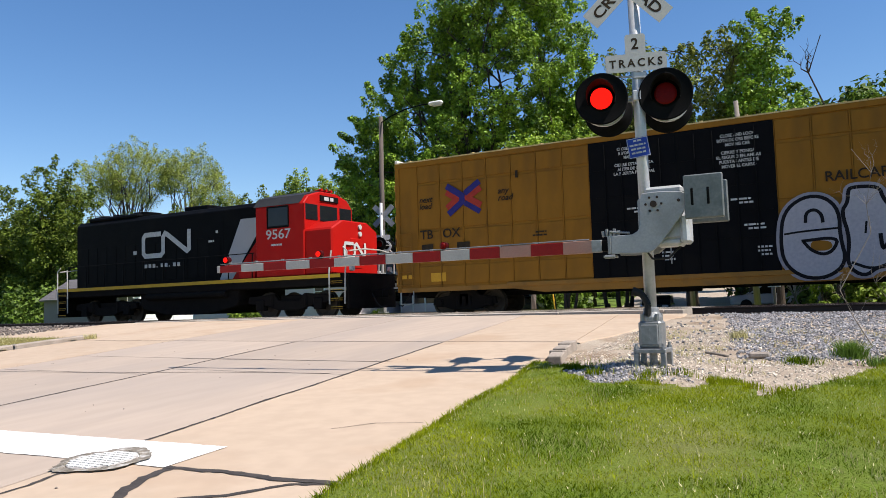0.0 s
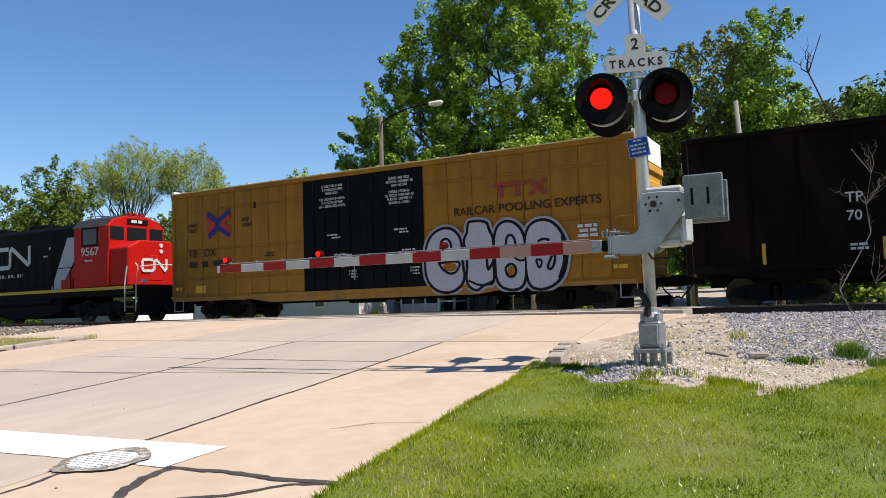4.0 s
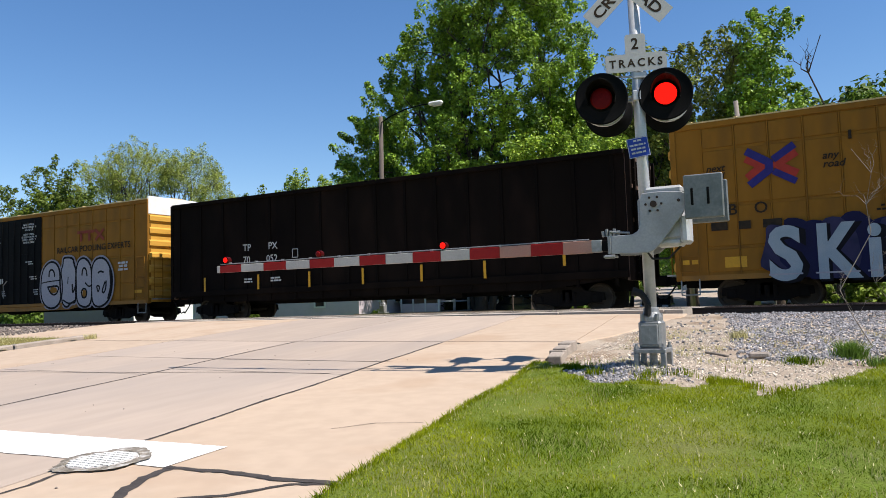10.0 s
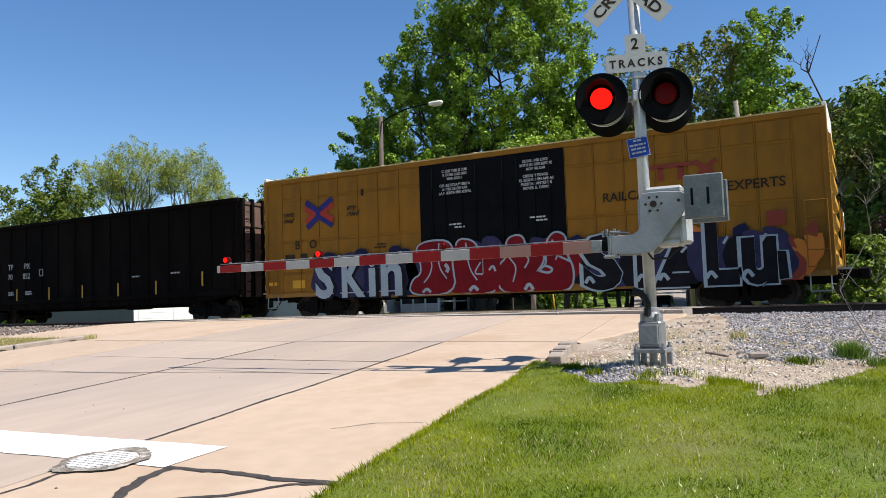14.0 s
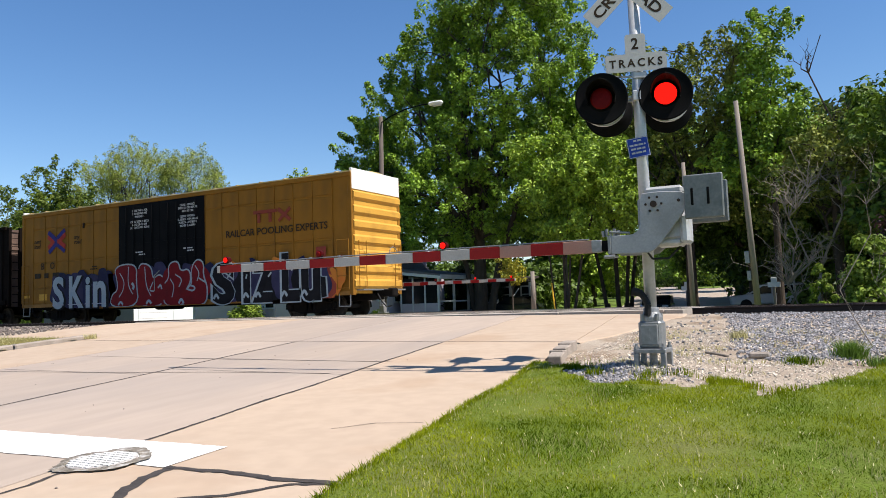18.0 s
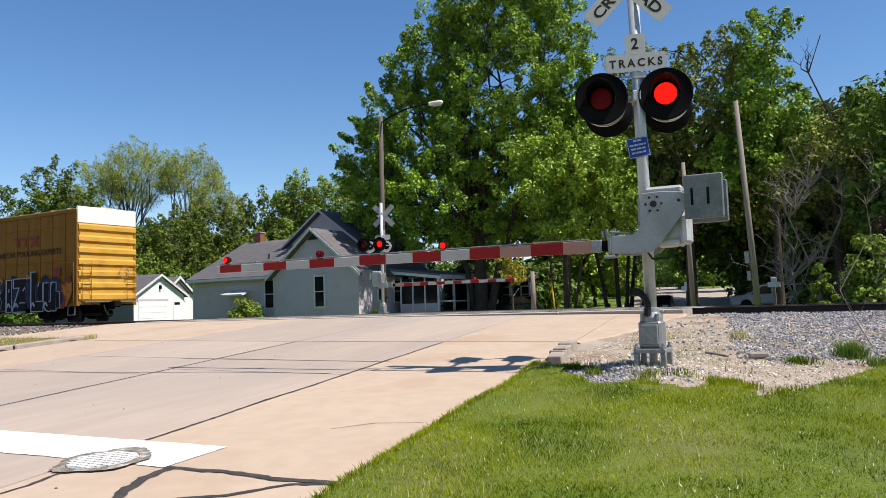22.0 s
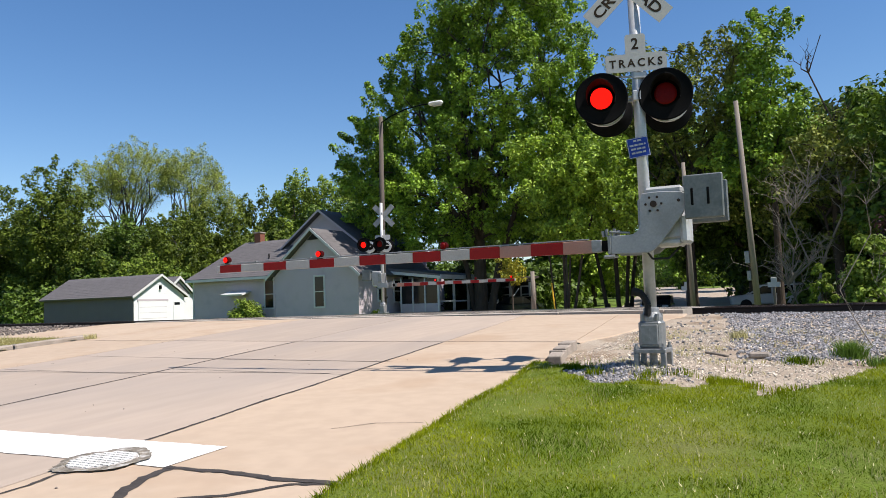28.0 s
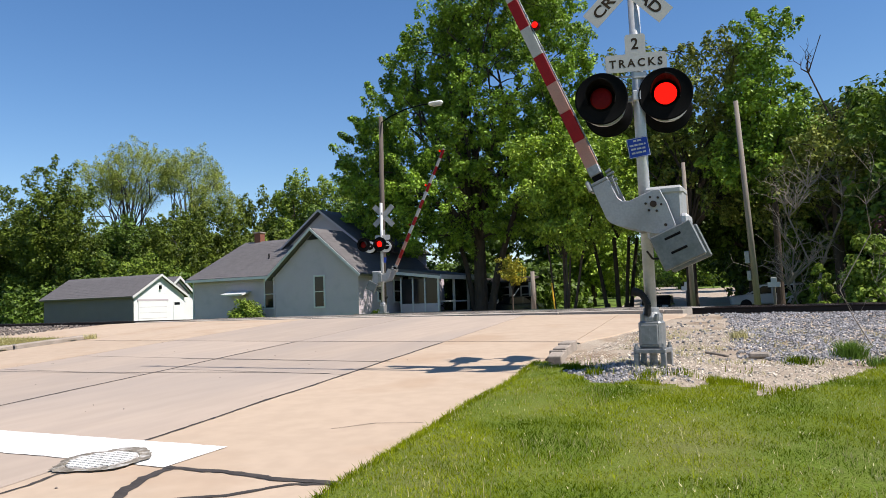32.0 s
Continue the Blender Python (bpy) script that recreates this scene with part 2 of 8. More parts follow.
def steps(*runs):
    out = []
    for a, b, d in runs:
        k = max(1, round((b - a) / d))
        out += [a + (b - a) * i / k for i in range(k)]
    return out + [runs[-1][1]]


ground = grid_sheet("ground", steps((-1500, -150, 150), (-150, -40, 10), (-40, 15, 0.8), (15, 100, 8), (100, 1500, 150)),
                    steps((-300, -20, 40), (-20, 45, 0.8), (45, 160, 5), (160, 2500, 180)), ground_z, FIELD)
tagged(ground, "green grassy ground reaching to the horizon", "ground", kind="structure")


# the verge of lawn beside the road
LAWN_X = (-3.9, -3.59, -3.12, -2.46, -2.18, -1.66, -1.21, -1.06, -1.0, -0.87, -0.59, -0.47, -0.36, -0.22, -0.08, 0.12, 2.0)
LAWN_Y = (9.2, 8.96, 8.40, 7.39, 7.51, 7.62, 7.75, 7.70, 7.45, 7.22, 7.25, 7.50, 7.88, 8.23, 8.77, 8.99, 11.2)


def lawn_edge(x):
    return float(np.interp(x, LAWN_X, LAWN_Y)) + 0.05 * math.sin(x * 9.0) + 0.04 * math.sin(x * 17.0) + 0.16 * noise.noise((x * 5.0, 3.0, 1.0)) + 0.10 * noise.noise((x * 14.0, 8.0, 1.0))


def in_lawn(x, y):
    return x > along(y, ROAD_R) + 0.02 and y < lawn_edge(x)


def lawn_z(x, y):
    e = x - along(y, ROAD_R)
    return road_z(x, y) + 0.02 + 0.035 * min(1.0, max(0, e) / 0.4) + 0.02 * math.sin(x * 3.1) * math.sin(y * 2.3)


lawn = grid_sheet("lawn", steps((0.0, 13.0, 0.12)), steps((-8, 12, 0.12)), lambda u, y: lawn_z(along(y, ROAD_R) + u, y), TURF, keep=lambda u, y: y < lawn_edge(along(y, ROAD_R) + u))
for v in lawn.data.vertices:
    v.co.x += along(v.co.y, ROAD_R)
tagged(lawn, "bright green mown lawn beside the concrete road", "lawn", kind="structure")


# gravel round the signal and up to the tracks
def gravel_z(x, y):
    return road_z(x, y) - 0.035 + 0.10 * math.exp(-((x + 2.17) ** 2 + (y - 8.8) ** 2) / 0.9) + 0.018 * math.sin(x * 4.1 + y) * math.sin(y * 3.3)


gravel = grid_sheet("gravel_verge", steps((-0.3, 13, 0.2), (13, 44, 2)), steps((5.4, 17.0, 0.2)), lambda u, y: gravel_z(along(y, ROAD_R) + u, y), GRAVEL)
for v in gravel.data.vertices:
    v.co.x += along(v.co.y, ROAD_R)
tagged(gravel, "pale dusty gravel and dirt around the signal", "gravel", kind="structure")

# the concrete road, slab by slab
road = tagged(new("road"), "sunlit tan concrete road rising to the crossing", "road", kind="structure")
GAP = 0.012


def slab(x0a, x0b, ya, yb, thick=0.16, gap=GAP, mat=CONCRETE, lift=0.0):
    bm = bmesh.new()
    k = max(1, int((yb - ya) / 1.2))
    top, bot = [], []
    for i in range(k + 1):
        y = ya + gap + (yb - ya - 2 * gap) * i / k
        row = [(along(y, x0a) + gap, y), (along(y, (x0a + x0b) / 2), y), (along(y, x0b) - gap, y)]
        top.append([bm.verts.new((x, y, road_z(x, y) + lift)) for x, y in row])
        bot.append([bm.verts.new((x, y, road_z(x, y) - thick)) for x, y in row])
    for i in range(k):
        for j in range(2):
            bm.faces.new((top[i][j], top[i][j + 1], top[i + 1][j + 1], top[i + 1][j]))
    for i in range(k):
        bm.faces.new((top[i][0], top[i + 1][0], bot[i + 1][0], bot[i][0]))
        bm.faces.new((top[i][2], bot[i][2], bot[i + 1][2], top[i + 1][2]))
    for j in range(2):
        bm.faces.new((top[0][j], bot[0][j], bot[0][j + 1], top[0][j + 1]))
        bm.faces.new((top[k][j], top[k][j + 1], bot[k][j + 1], bot[k][j]))
    return part("slab", bm, mat, road)


for xa, xb, cuts in ((LINE_A, ROAD_R, (-14, -9, -4, 3.86, 11.5, 16.98)), (LINE_B, LINE_A, (-14, -9, -4, 3.80, 7.9, 9.03, 11.45, 16.98)),
                     (LINE_B - 3.4, LINE_B, (-14, -9, -4, 3.8, 7.4, 9.0, 11.4, 16.98)), (ROAD_L, LINE_B - 3.4, (-14, -9, -4, 3.6, 7.2, 11.38, 16.98)),
                     (-19.6, ROAD_L, (11.75, 16.98))):
    for a, b in zip(cuts, cuts[1:]):
        slab(xa, xb, a, b, mat=SHOULDER if xb == ROAD_R or xa < -15 else CONCRETE)
APRON_Y = steps((11.52, 16.98, 0.6))
bm = bmesh.new()
rows = []
for yy in APRON_Y:
    e = along(yy, ROAD_R) + 0.05 + 1.45 * ((yy - 11.52) / 5.46) ** 0.8 + 0.05 * math.sin(yy * 4.0)
    rows.append([bm.verts.new((xx, yy, road_z(xx, yy) + dz)) for xx, dz in ((along(yy, ROAD_R), -0.004), (e, -0.012), (e + 0.06, -0.12))])
for p, q in zip(rows, rows[1:]):
    for j in range(2):
        bm.faces.new((p[j], p[j + 1], q[j + 1], q[j]))
part("apron", bm, SHOULDER, road, "uneven concrete edge running out into the dirt")
for a, b in zip(range(25, 36, 5), range(30, 41, 5)):
    slab(ROAD_L, ROAD_R, a, b)


def seal(pts, w=0.03, name="tar_seal", lift=0.004):
    bm = bmesh.new()
    fine = []
    rng = random.Random(len(pts) + int(pts[0][1] * 100))
    for (xa, ya), (xb, yb) in zip(pts, pts[1:]):
        k = max(2, int(math.hypot(xb - xa, yb - ya) / 0.05))
        fine += [(xa + (xb - xa) * i / k, ya + (yb - ya) * i / k) for i in range(k)]
    fine.append(pts[-1])
    prev = None
    for i, (x, y) in enumerate(fine):
        a, b = Vector(fine[max(0, i - 1)]), Vector(fine[min(len(fine) - 1, i + 1)])
        d = (b - a).normalized()
        ww = w * 0.85 * rng.uniform(0.7, 1.2)
        s = rng.uniform(-0.12, 0.12) * w
        q = [bm.verts.new((x - d.y * (k * ww / 2 + s), y + d.x * (k * ww / 2 + s), road_z(x, y) + lift)) for k in (-1, 1)]
        if prev:
            bm.faces.new((prev[0], q[0], q[1], prev[1]))
        prev = q
    return part(name, bm, TAR, road)


def on_line(x0, ya, yb, jog=0.02, k=10):
    rng = random.Random(int(x0 * 10))
    return [(along(ya + (yb - ya) * i / k, x0) + rng.uniform(-jog, jog), ya + (yb - ya) * i / k) for i in range(k + 1)]


seal(on_line(LINE_A, 3.9, 11.35), 0.045)
seal(on_line(LINE_A, -8, 2.9), 0.06)
seal(on_line(LINE_B, -6, 11.3), 0.045)
seal([(-5.9, 9.04), (-9.9, 8.93)], 0.03)
seal([(-6.1, 7.92), (-7.8, 7.78), (-9.64, 7.43), (-12.6, 7.1)], 0.03)
seal([(-4.1, 11.56), (-8.5, 11.42), (-15.4, 11.37)], 0.03)
seal([(-2.91, 3.91), (-3.38, 3.86), (-3.88, 3.87), (-4.36, 3.83), (-4.75, 3.86)], 0.095)
seal([(-4.36, 3.83), (-4.31, 3.53), (-4.12, 3.19), (-4.0, 2.7), (-3.9, 2.0)], 0.12)
seal([(-3.0, 3.88), (-3.25, 3.78), (-3.47, 3.47), (-3.64, 3.36), (-3.9, 3.2)], 0.065)
seal([(-5.05, 3.45), (-4.97, 3.17), (-4.97, 2.9)], 0.04)
seal([(-4.0, 5.2), (-3.75, 5.5), (-3.35, 5.62)], 0.012)


# stop line
bm = bmesh.new()
prev = None
rng = random.Random(4)
for i in range(81):
    x = -4.43 - 9.0 * i / 80
    y1 = 4.43 - 0.064 * (-4.43 - x) + rng.uniform(-0.008, 0.008)
    y0 = y1 - 0.61 + rng.uniform(-0.01, 0.01)
    q = [bm.verts.new((x + (0.0 if i else 0.02), y, road_z(x, y) + 0.006)) for y in (y0, y1)]
    if prev:
        bm.faces.new((prev[0], q[0], q[1], prev[1]))
    prev = q
part("stop_line", bm, LINE_PAINT, road, "bright white worn stop line")

# manhole
PALE_IRON = material("dusty_iron", (0.50, 0.475, 0.44), 0.8, second=(0.22, 0.2, 0.18), scale=9, mix=0.4, bump=0.2)
MX, MY = -5.04, 3.79
manhole = thing("manhole_cover", pose(MX, MY, road_z(MX, MY) + 0.016, math.degrees(SLOPE), 0, 0), "round cast-iron manhole cover dusted with white paint, set in the road", "manhole")
part("cover", lathe([(0.0, 0.000), (0.235, 0.000), (0.245, -0.004), (0.25, -0.05)], 32), PALE_IRON, manhole)
IRON = material("painted_iron", (0.72, 0.71, 0.68), 0.7, second=(0.5, 0.48, 0.44), scale=9, mix=0.4, bump=0.2)
CRUMBLED = material("crumbled_edge", (0.30, 0.26, 0.21), 0.95, second=(0.09, 0.08, 0.06), scale=7, fine=60, mix=0.45, stain=(0.62, 0.6, 0.56), stain_scale=9, stain_amount=0.7, bump=0.8, bump_scale=40)
bm = bmesh.new()
rng = random.Random(12)
ring = []
for i in range(72):
    a = i * math.tau / 72
    r = 0.285 + 0.055 * abs(math.sin(a * 2.3 + 0.7)) + 0.03 * max(0.0, math.sin(a)) + rng.uniform(0, 0.03)
    ring.append([bm.verts.new((q * math.cos(a), q * math.sin(a), z)) for q, z in ((0.252, -0.012), (0.262, rng.uniform(-0.004, 0.003)), (r, -0.002))])
for p, q in zip(ring, ring[1:] + ring[:1]):
    for j in range(2):
        bm.faces.new((p[j], p[j + 1], q[j + 1], q[j]))
part("collar", bm, CRUMBLED, manhole, "crumbled concrete and paint round the cover")
bm = bmesh.new()
for i in range(-5, 6):
    for j in range(-5, 6):
        if i * i + j * j < 21:
            add_box(bm, (i * 0.05 - 0.019, j * 0.05 - 0.019, -0.002), (i * 0.05 + 0.019, j * 0.05 + 0.019, 0.005))
part("tread", bm, IRON, manhole, "raised square tread blocks")

def debris_spot(rng):
    x, y = rng.uniform(-14, -4), rng.uniform(3.0, 12.0)
    if x > along(y, ROAD_R) - 0.1 or noise.noise((x * 0.6, y * 0.9, 2.0)) < -0.05:
        return None, 0, 0
    return x, y, road_z(x, y)


# left kerb and the broken kerb at the lawn's end
for k in range(7):
    yk = 10.7 - 2.0 * k
    part("kerb_stone", box((-0.09, -0.99, -0.25), (0.09, 0.99, 0.10), 0.025), CURB, road, m=pose(along(yk, ROAD_L - 0.1), yk, road_z(-15.6, yk), math.degrees(SLOPE), 0, 8.5))
for x, y, s, tilt in ((-3.55, 9.35, 0.26, 10), (-3.66, 9.72, 0.30, -4), (-3.76, 10.15, 0.42, 3), (-3.88, 10.7, 0.5, 1)):
    part("kerb_stone", box((-0.09, -s / 2, -0.2), (0.09, s / 2, 0.07), 0.010), CURB, road, m=pose(x, y, road_z(x, y) + 0.03, tilt, 0, 8.5))


# two tracks
def track(y0, z0, a, b, name):
    t = tagged(new(name), "rusty steel rails on dark wooden ties", "railway track", kind="structure")
    for s in (-0.74, 0.74):
        bm = bmesh.new()
        prof = [(-0.07, -0.17), (0.07, -0.17), (0.07, -0.155), (0.012, -0.14), (0.012, -0.045), (0.036, -0.035), (0.036, -0.006), (0.028, 0.0), (-0.028, 0.0), (-0.036, -0.006), (-0.036, -0.035), (-0.012, -0.045), (-0.012, -0.14), (-0.07, -0.155)]
        f = [bm.verts.new((a, y0 + s + p, z0 + q)) for p, q in prof]
        g = [bm.verts.new((b, y0 + s + p, z0 + q)) for p, q in prof]
        k = len(prof)
        for i in range(k):
            fc = bm.faces.new((f[i], f[(i + 1) % k], g[(i + 1) % k], g[i]))
            fc.material_index = 1 if i == 7 else 0
        part("rail", bm, (RAIL_STEEL, RAIL_HEAD), t)
    tie = finish(box((-0.115, -1.3, -0.31), (0.115, 1.3, -0.172), 0.01), TIE_WOOD, "tie")
    bm = bmesh.new()
    x = a
    while x < b:
        if -30 < x < 12:
            part("tie", tie, TIE_WOOD, t, m=pose(x, y0, z0, 0, 0, random.uniform(-1, 1)))
        else:
            add_box(bm, (x - 0.115, y0 - 1.3, z0 - 0.31), (x + 0.115, y0 + 1.3, z0 - 0.172))
        x += 0.52
    tagged(part("far_ties", bm, TIE_WOOD, t), kind="stuff")
    return t


track(Y_NEAR, 0.0, -160, 60, "track_near")
track(Y_FAR, -0.13, -160, 60, "track_far")

# crossing panels of concrete between and beside the rails
PANEL = material("crossing_panel", (0.42, 0.37, 0.31), 0.88, second=(0.33, 0.29, 0.245), scale=1.5, fine=30, mix=0.3, stain=(0.22, 0.19, 0.16), stain_scale=1.2, stain_amount=0.5, per_object=0.08, bump=0.3)
crossing = tagged(new("crossing_deck"), "worn concrete panels of the level crossing between the rails", "level crossing", kind="structure")
for y0, z0, spans in ((Y_NEAR, 0.0, ((-1.86, -0.83), (-0.65, 0.65), (0.83, 2.0))), (Y_FAR, -0.13, ((-2.1, -0.83), (-0.65, 0.65), (0.83, 1.9)))):
    for a, b in spans:
        x = -21.0
        while x < -3.6:
            w = min(2.44, -3.5 - x)
            part("panel", box((x + 0.01, y0 + a, z0 - 0.3), (x + w - 0.01, y0 + b, z0 - 0.012 + 0.0005 * (x % 3)), 0.008), PANEL, crossing)
            x += w


# ballast: stones in one drift by the tracks
def stones(name, count, place, sizes, mat, label, seed):
    rng = np.random.default_rng(seed)
    base = np.array([(1, 0, 0), (-1, 0, 0), (0, 1, 0), (0, -1, 0), (0, 0, 1), (0, 0, -1)], float)
    tri = [(0, 2, 4), (2, 1, 4), (1, 3, 4), (3, 0, 4), (2, 0, 5), (1, 2, 5), (3, 1, 5), (0, 3, 5)]
    verts, faces = [], []
    n = 0
    while n < count:
        x, y, z = place(rng)
        if x is None:
            continue
        s = rng.uniform(*sizes)
        q = Euler(rng.uniform(0, 6.3, 3)).to_matrix()
        v = base * rng.uniform(0.55, 1.1, (6, 1)) * s
        v = v @ np.array(q)
        v[:, 2] *= 0.8
        k = len(verts)
        verts += [(x + a, y + b, z + s * 0.25 + c) for a, b, c in v]
        faces += [(k + a, k + b, k + c) for a, b, c in tri]
        n += 1
    ob = soup(name, verts, faces, mat)
    return tagged(ob, label, "ballast", kind="stuff")


def place_right(rng):
    x, y = rng.uniform(-3.2, 8.5), rng.uniform(9.4, 17.05)
    e = float(np.interp(x, (-3.0, -2.45, -1.85, -1.45, -0.8, 0.2, 8.5), (17.4, 16.0, 12.4, 10.3, 9.6, 10.3, 12.0))) + 0.5 * noise.noise((x * 3.0, y * 3.0, 5.0))
    if y < e and rng.uniform() > 0.06:
        return None, 0, 0
    if x < along(y, ROAD_R) + 0.9:
        return None, 0, 0
    return x, y, max(gravel_z(x, y), -0.30 if y > 16.9 else -9)


def place_verge(rng):
    x, y = rng.uniform(-3.6, 2.5), rng.uniform(6.4, 14.5)
    if noise.noise((x * 1.3, y * 1.1, 7.0)) < rng.uniform(-0.5, 0.35):
        return None, 0, 0
    if in_lawn(x, y + 0.15) or x < along(y, ROAD_R) + 0.15:
        return None, 0, 0
    return x, y, gravel_z(x, y)


def place_foot(rng):
    x, y = rng.normal(-2.55, 0.35), rng.normal(8.25, 0.3)
    if in_lawn(x, y + 0.1) or x < along(y, ROAD_R) + 0.12:
        return None, 0, 0
    return x, y, gravel_z(x, y)


def place_left(rng):
    x, y = rng.uniform(-48, -20.6), rng.uniform(12.6, 17.0)
    if x > -21.5 + 0.2 * (15 - y) and rng.uniform() < 0.5:
        return None, 0, 0
    return x, y, (road_z(x, y) - 0.03 if y < 15.6 else -0.29)


stones("ballast", 19000, place_right, (0.018, 0.043), STONE, "grey crushed ballast stones beside the rails", 1)
stones("gravel_stones", 15000, place_verge, (0.005, 0.019), PALE_STONE, "pale loose gravel stones near the signal", 2)
stones("pale_pebbles", 1500, place_verge, (0.014, 0.034), PALE_STONE, "larger pale pebbles strewn in the dirt", 7)
stones("gravel_drift", 900, place_foot, (0.015, 0.034), STONE, "grey stones heaped at the lawn's end", 3)
stones("road_debris", 45, debris_spot, (0.005, 0.013), BROWN_STONE, "scattered pebbles and crumbs on the road", 9)
stones("ballast_left", 6000, place_left, (0.03, 0.06), BROWN_STONE, "grey crushed ballast stones beside the rails", 5)
bedl = grid_sheet("ballast_bed", steps((-160, -19.6, 2.0)), steps((12.0, 17.4, 0.7)), lambda x, y: (road_z(x, y) - 0.05 if y < 15.6 else -0.31), GRAVEL)
tagged(bedl, "gravel shoulder beside the tracks", "gravel", kind="structure")
for a, b in ((-160, -21.0), (-3.5, 60)):
    bed = grid_sheet("track_bed", steps((a, b, 3.0)), steps((16.9, 25.4, 0.85)), lambda x, y: -0.27 if y < 21 else -0.33, BED_BROWN)
    tagged(bed, "dark brown track bed under the rails", "track bed", kind="structure")


# the road goes on up the rise beyond the crossing
FAR_ROAD = material("far_road", (0.33, 0.28, 0.23), 0.9, second=(0.27, 0.23, 0.2), scale=0.6, mix=0.3, bump=0.2)
far_road = grid_sheet("far_road", [-1.0, -0.4, 0.4, 1.0], steps((39.5, 150, 3.0)), lambda x, y: 0.0, FAR_ROAD)
for v in far_road.data.vertices:
    y = v.co.y
    mid, half = -13.9 - 0.21 * max(0.0, y - 58), 3.0 + 2.2 * max(0.0, (58 - y) / 20)
    v.co.x = mid + v.co.x * half
    v.co.z = ground_z(v.co.x, y) + 0.07
tagged(far_road, "pale sunlit road climbing away beyond the crossing", "road", kind="structure")

LOT = material("lot_gravel", (0.40, 0.33, 0.26), 0.92, second=(0.32, 0.26, 0.2), scale=0.8, mix=0.35, bump=0.3)
lot = grid_sheet("parking_lot", steps((-10.6, 1.5, 0.8)), steps((42.0, 112.0, 0.8)), lambda x, y: ground_z(x - 0.21 * max(0.0, y - 58), y) + 0.05, LOT)
for v in lot.data.vertices:
    v.co.x -= 0.21 * max(0.0, v.co.y - 58)
tagged(lot, "pale gravel parking lot under the trees", "parking lot", kind="structure")


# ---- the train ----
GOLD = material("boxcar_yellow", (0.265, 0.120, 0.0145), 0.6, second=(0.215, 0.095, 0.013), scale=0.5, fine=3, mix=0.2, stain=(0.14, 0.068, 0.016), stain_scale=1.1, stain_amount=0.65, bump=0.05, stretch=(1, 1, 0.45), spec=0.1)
# Same car yellow as GOLD, lightened: sun on the ends put into the colour.
END_GOLD_LIT = material("boxcar_end_yellow_sunlit", (0.56, 0.30, 0.05), 0.55, second=(0.48, 0.25, 0.04), scale=1.2, mix=0.2, stain=(0.3, 0.15, 0.03), stain_scale=1.5, stain_amount=0.4, bump=0.05)
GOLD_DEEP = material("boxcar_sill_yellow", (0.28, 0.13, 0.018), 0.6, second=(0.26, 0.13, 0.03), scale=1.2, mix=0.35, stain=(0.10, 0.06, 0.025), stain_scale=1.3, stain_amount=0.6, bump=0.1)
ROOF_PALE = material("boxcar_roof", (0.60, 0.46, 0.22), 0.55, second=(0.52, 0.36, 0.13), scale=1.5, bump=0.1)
END_WHITE = material("boxcar_end_white", (0.74, 0.73, 0.70), 0.55, second=(0.6, 0.58, 0.52), scale=2, mix=0.25, bump=0.1)
DOOR_BLACK = material("boxcar_door_black", (0.0035, 0.004, 0.005), 0.65, second=(0.006, 0.006, 0.007), scale=1.5, mix=0.35, bump=0.06, stain=(0.010, 0.009, 0.008), stain_scale=1.2, stain_amount=0.4, spec=0.05)
UNDER = material("underframe_grime", (0.007, 0.006, 0.0055), 0.9, second=(0.012, 0.010, 0.009), scale=3, mix=0.35, bump=0.3, spec=0.1)
WHEEL = material("wheel_steel", (0.06, 0.048, 0.04), 0.65, metal=0.5, second=(0.09, 0.075, 0.06), scale=4, bump=0.2)
LETTER_BLACK = material("stencil_black", (0.02, 0.017, 0.014), 0.6, second=(0.05, 0.035, 0.02), scale=8, bump=0.03, spec=0.08)
LETTER_WHITE = material("stencil_white", (0.55, 0.55, 0.53), 0.6, second=(0.38, 0.38, 0.37), scale=8, bump=0.03)
LOGO_RED = material("logo_red", (0.25, 0.042, 0.024), 0.65, second=(0.20, 0.038, 0.022), scale=5, bump=0.03)
LOGO_BRIGHT = material("logo_bright_red", (0.42, 0.05, 0.035), 0.65, bump=0.03, spec=0.1)
LOGO_BLUE = material("logo_blue", (0.035, 0.035, 0.19), 0.65, bump=0.03, spec=0.1)
SPRAY_WHITE = material("spray_white", (0.36, 0.35, 0.38), 0.6, second=(0.33, 0.33, 0.37), scale=1.6, fine=12, mix=0.3, stain=(0.33, 0.34, 0.37), stain_scale=1.4, stain_amount=0.4, bump=0.04)
SPRAY_BLACK = material("spray_black", (0.008, 0.008, 0.010), 0.6, second=(0.014, 0.014, 0.018), scale=3, bump=0.04, spec=0.06)
SPRAY_RED = material("spray_red", (0.20, 0.010, 0.014), 0.55, second=(0.12, 0.008, 0.012), scale=2, mix=0.35, bump=0.04, spec=0.06)
SPRAY_BLUE = material("spray_blue", (0.014, 0.016, 0.058), 0.55, second=(0.012, 0.012, 0.040), scale=2, mix=0.4, bump=0.04, spec=0.08)
SPRAY_PALE = material("spray_pale_blue", (0.36, 0.40, 0.43), 0.6, second=(0.26, 0.34, 0.38), scale=2.2, mix=0.4, bump=0.04)
SPRAY_ORANGE = material("spray_orange", (0.55, 0.13, 0.02), 0.6, second=(0.48, 0.2, 0.02), scale=2, mix=0.45, bump=0.04)
CAB_RED = material("locomotive_red", (0.40, 0.008, 0.005), 0.5, spec=0.10, second=(0.34, 0.006, 0.005), scale=1.2, mix=0.25, stain=(0.35, 0.03, 0.02), stain_scale=1.0, stain_amount=0.3, bump=0.04)
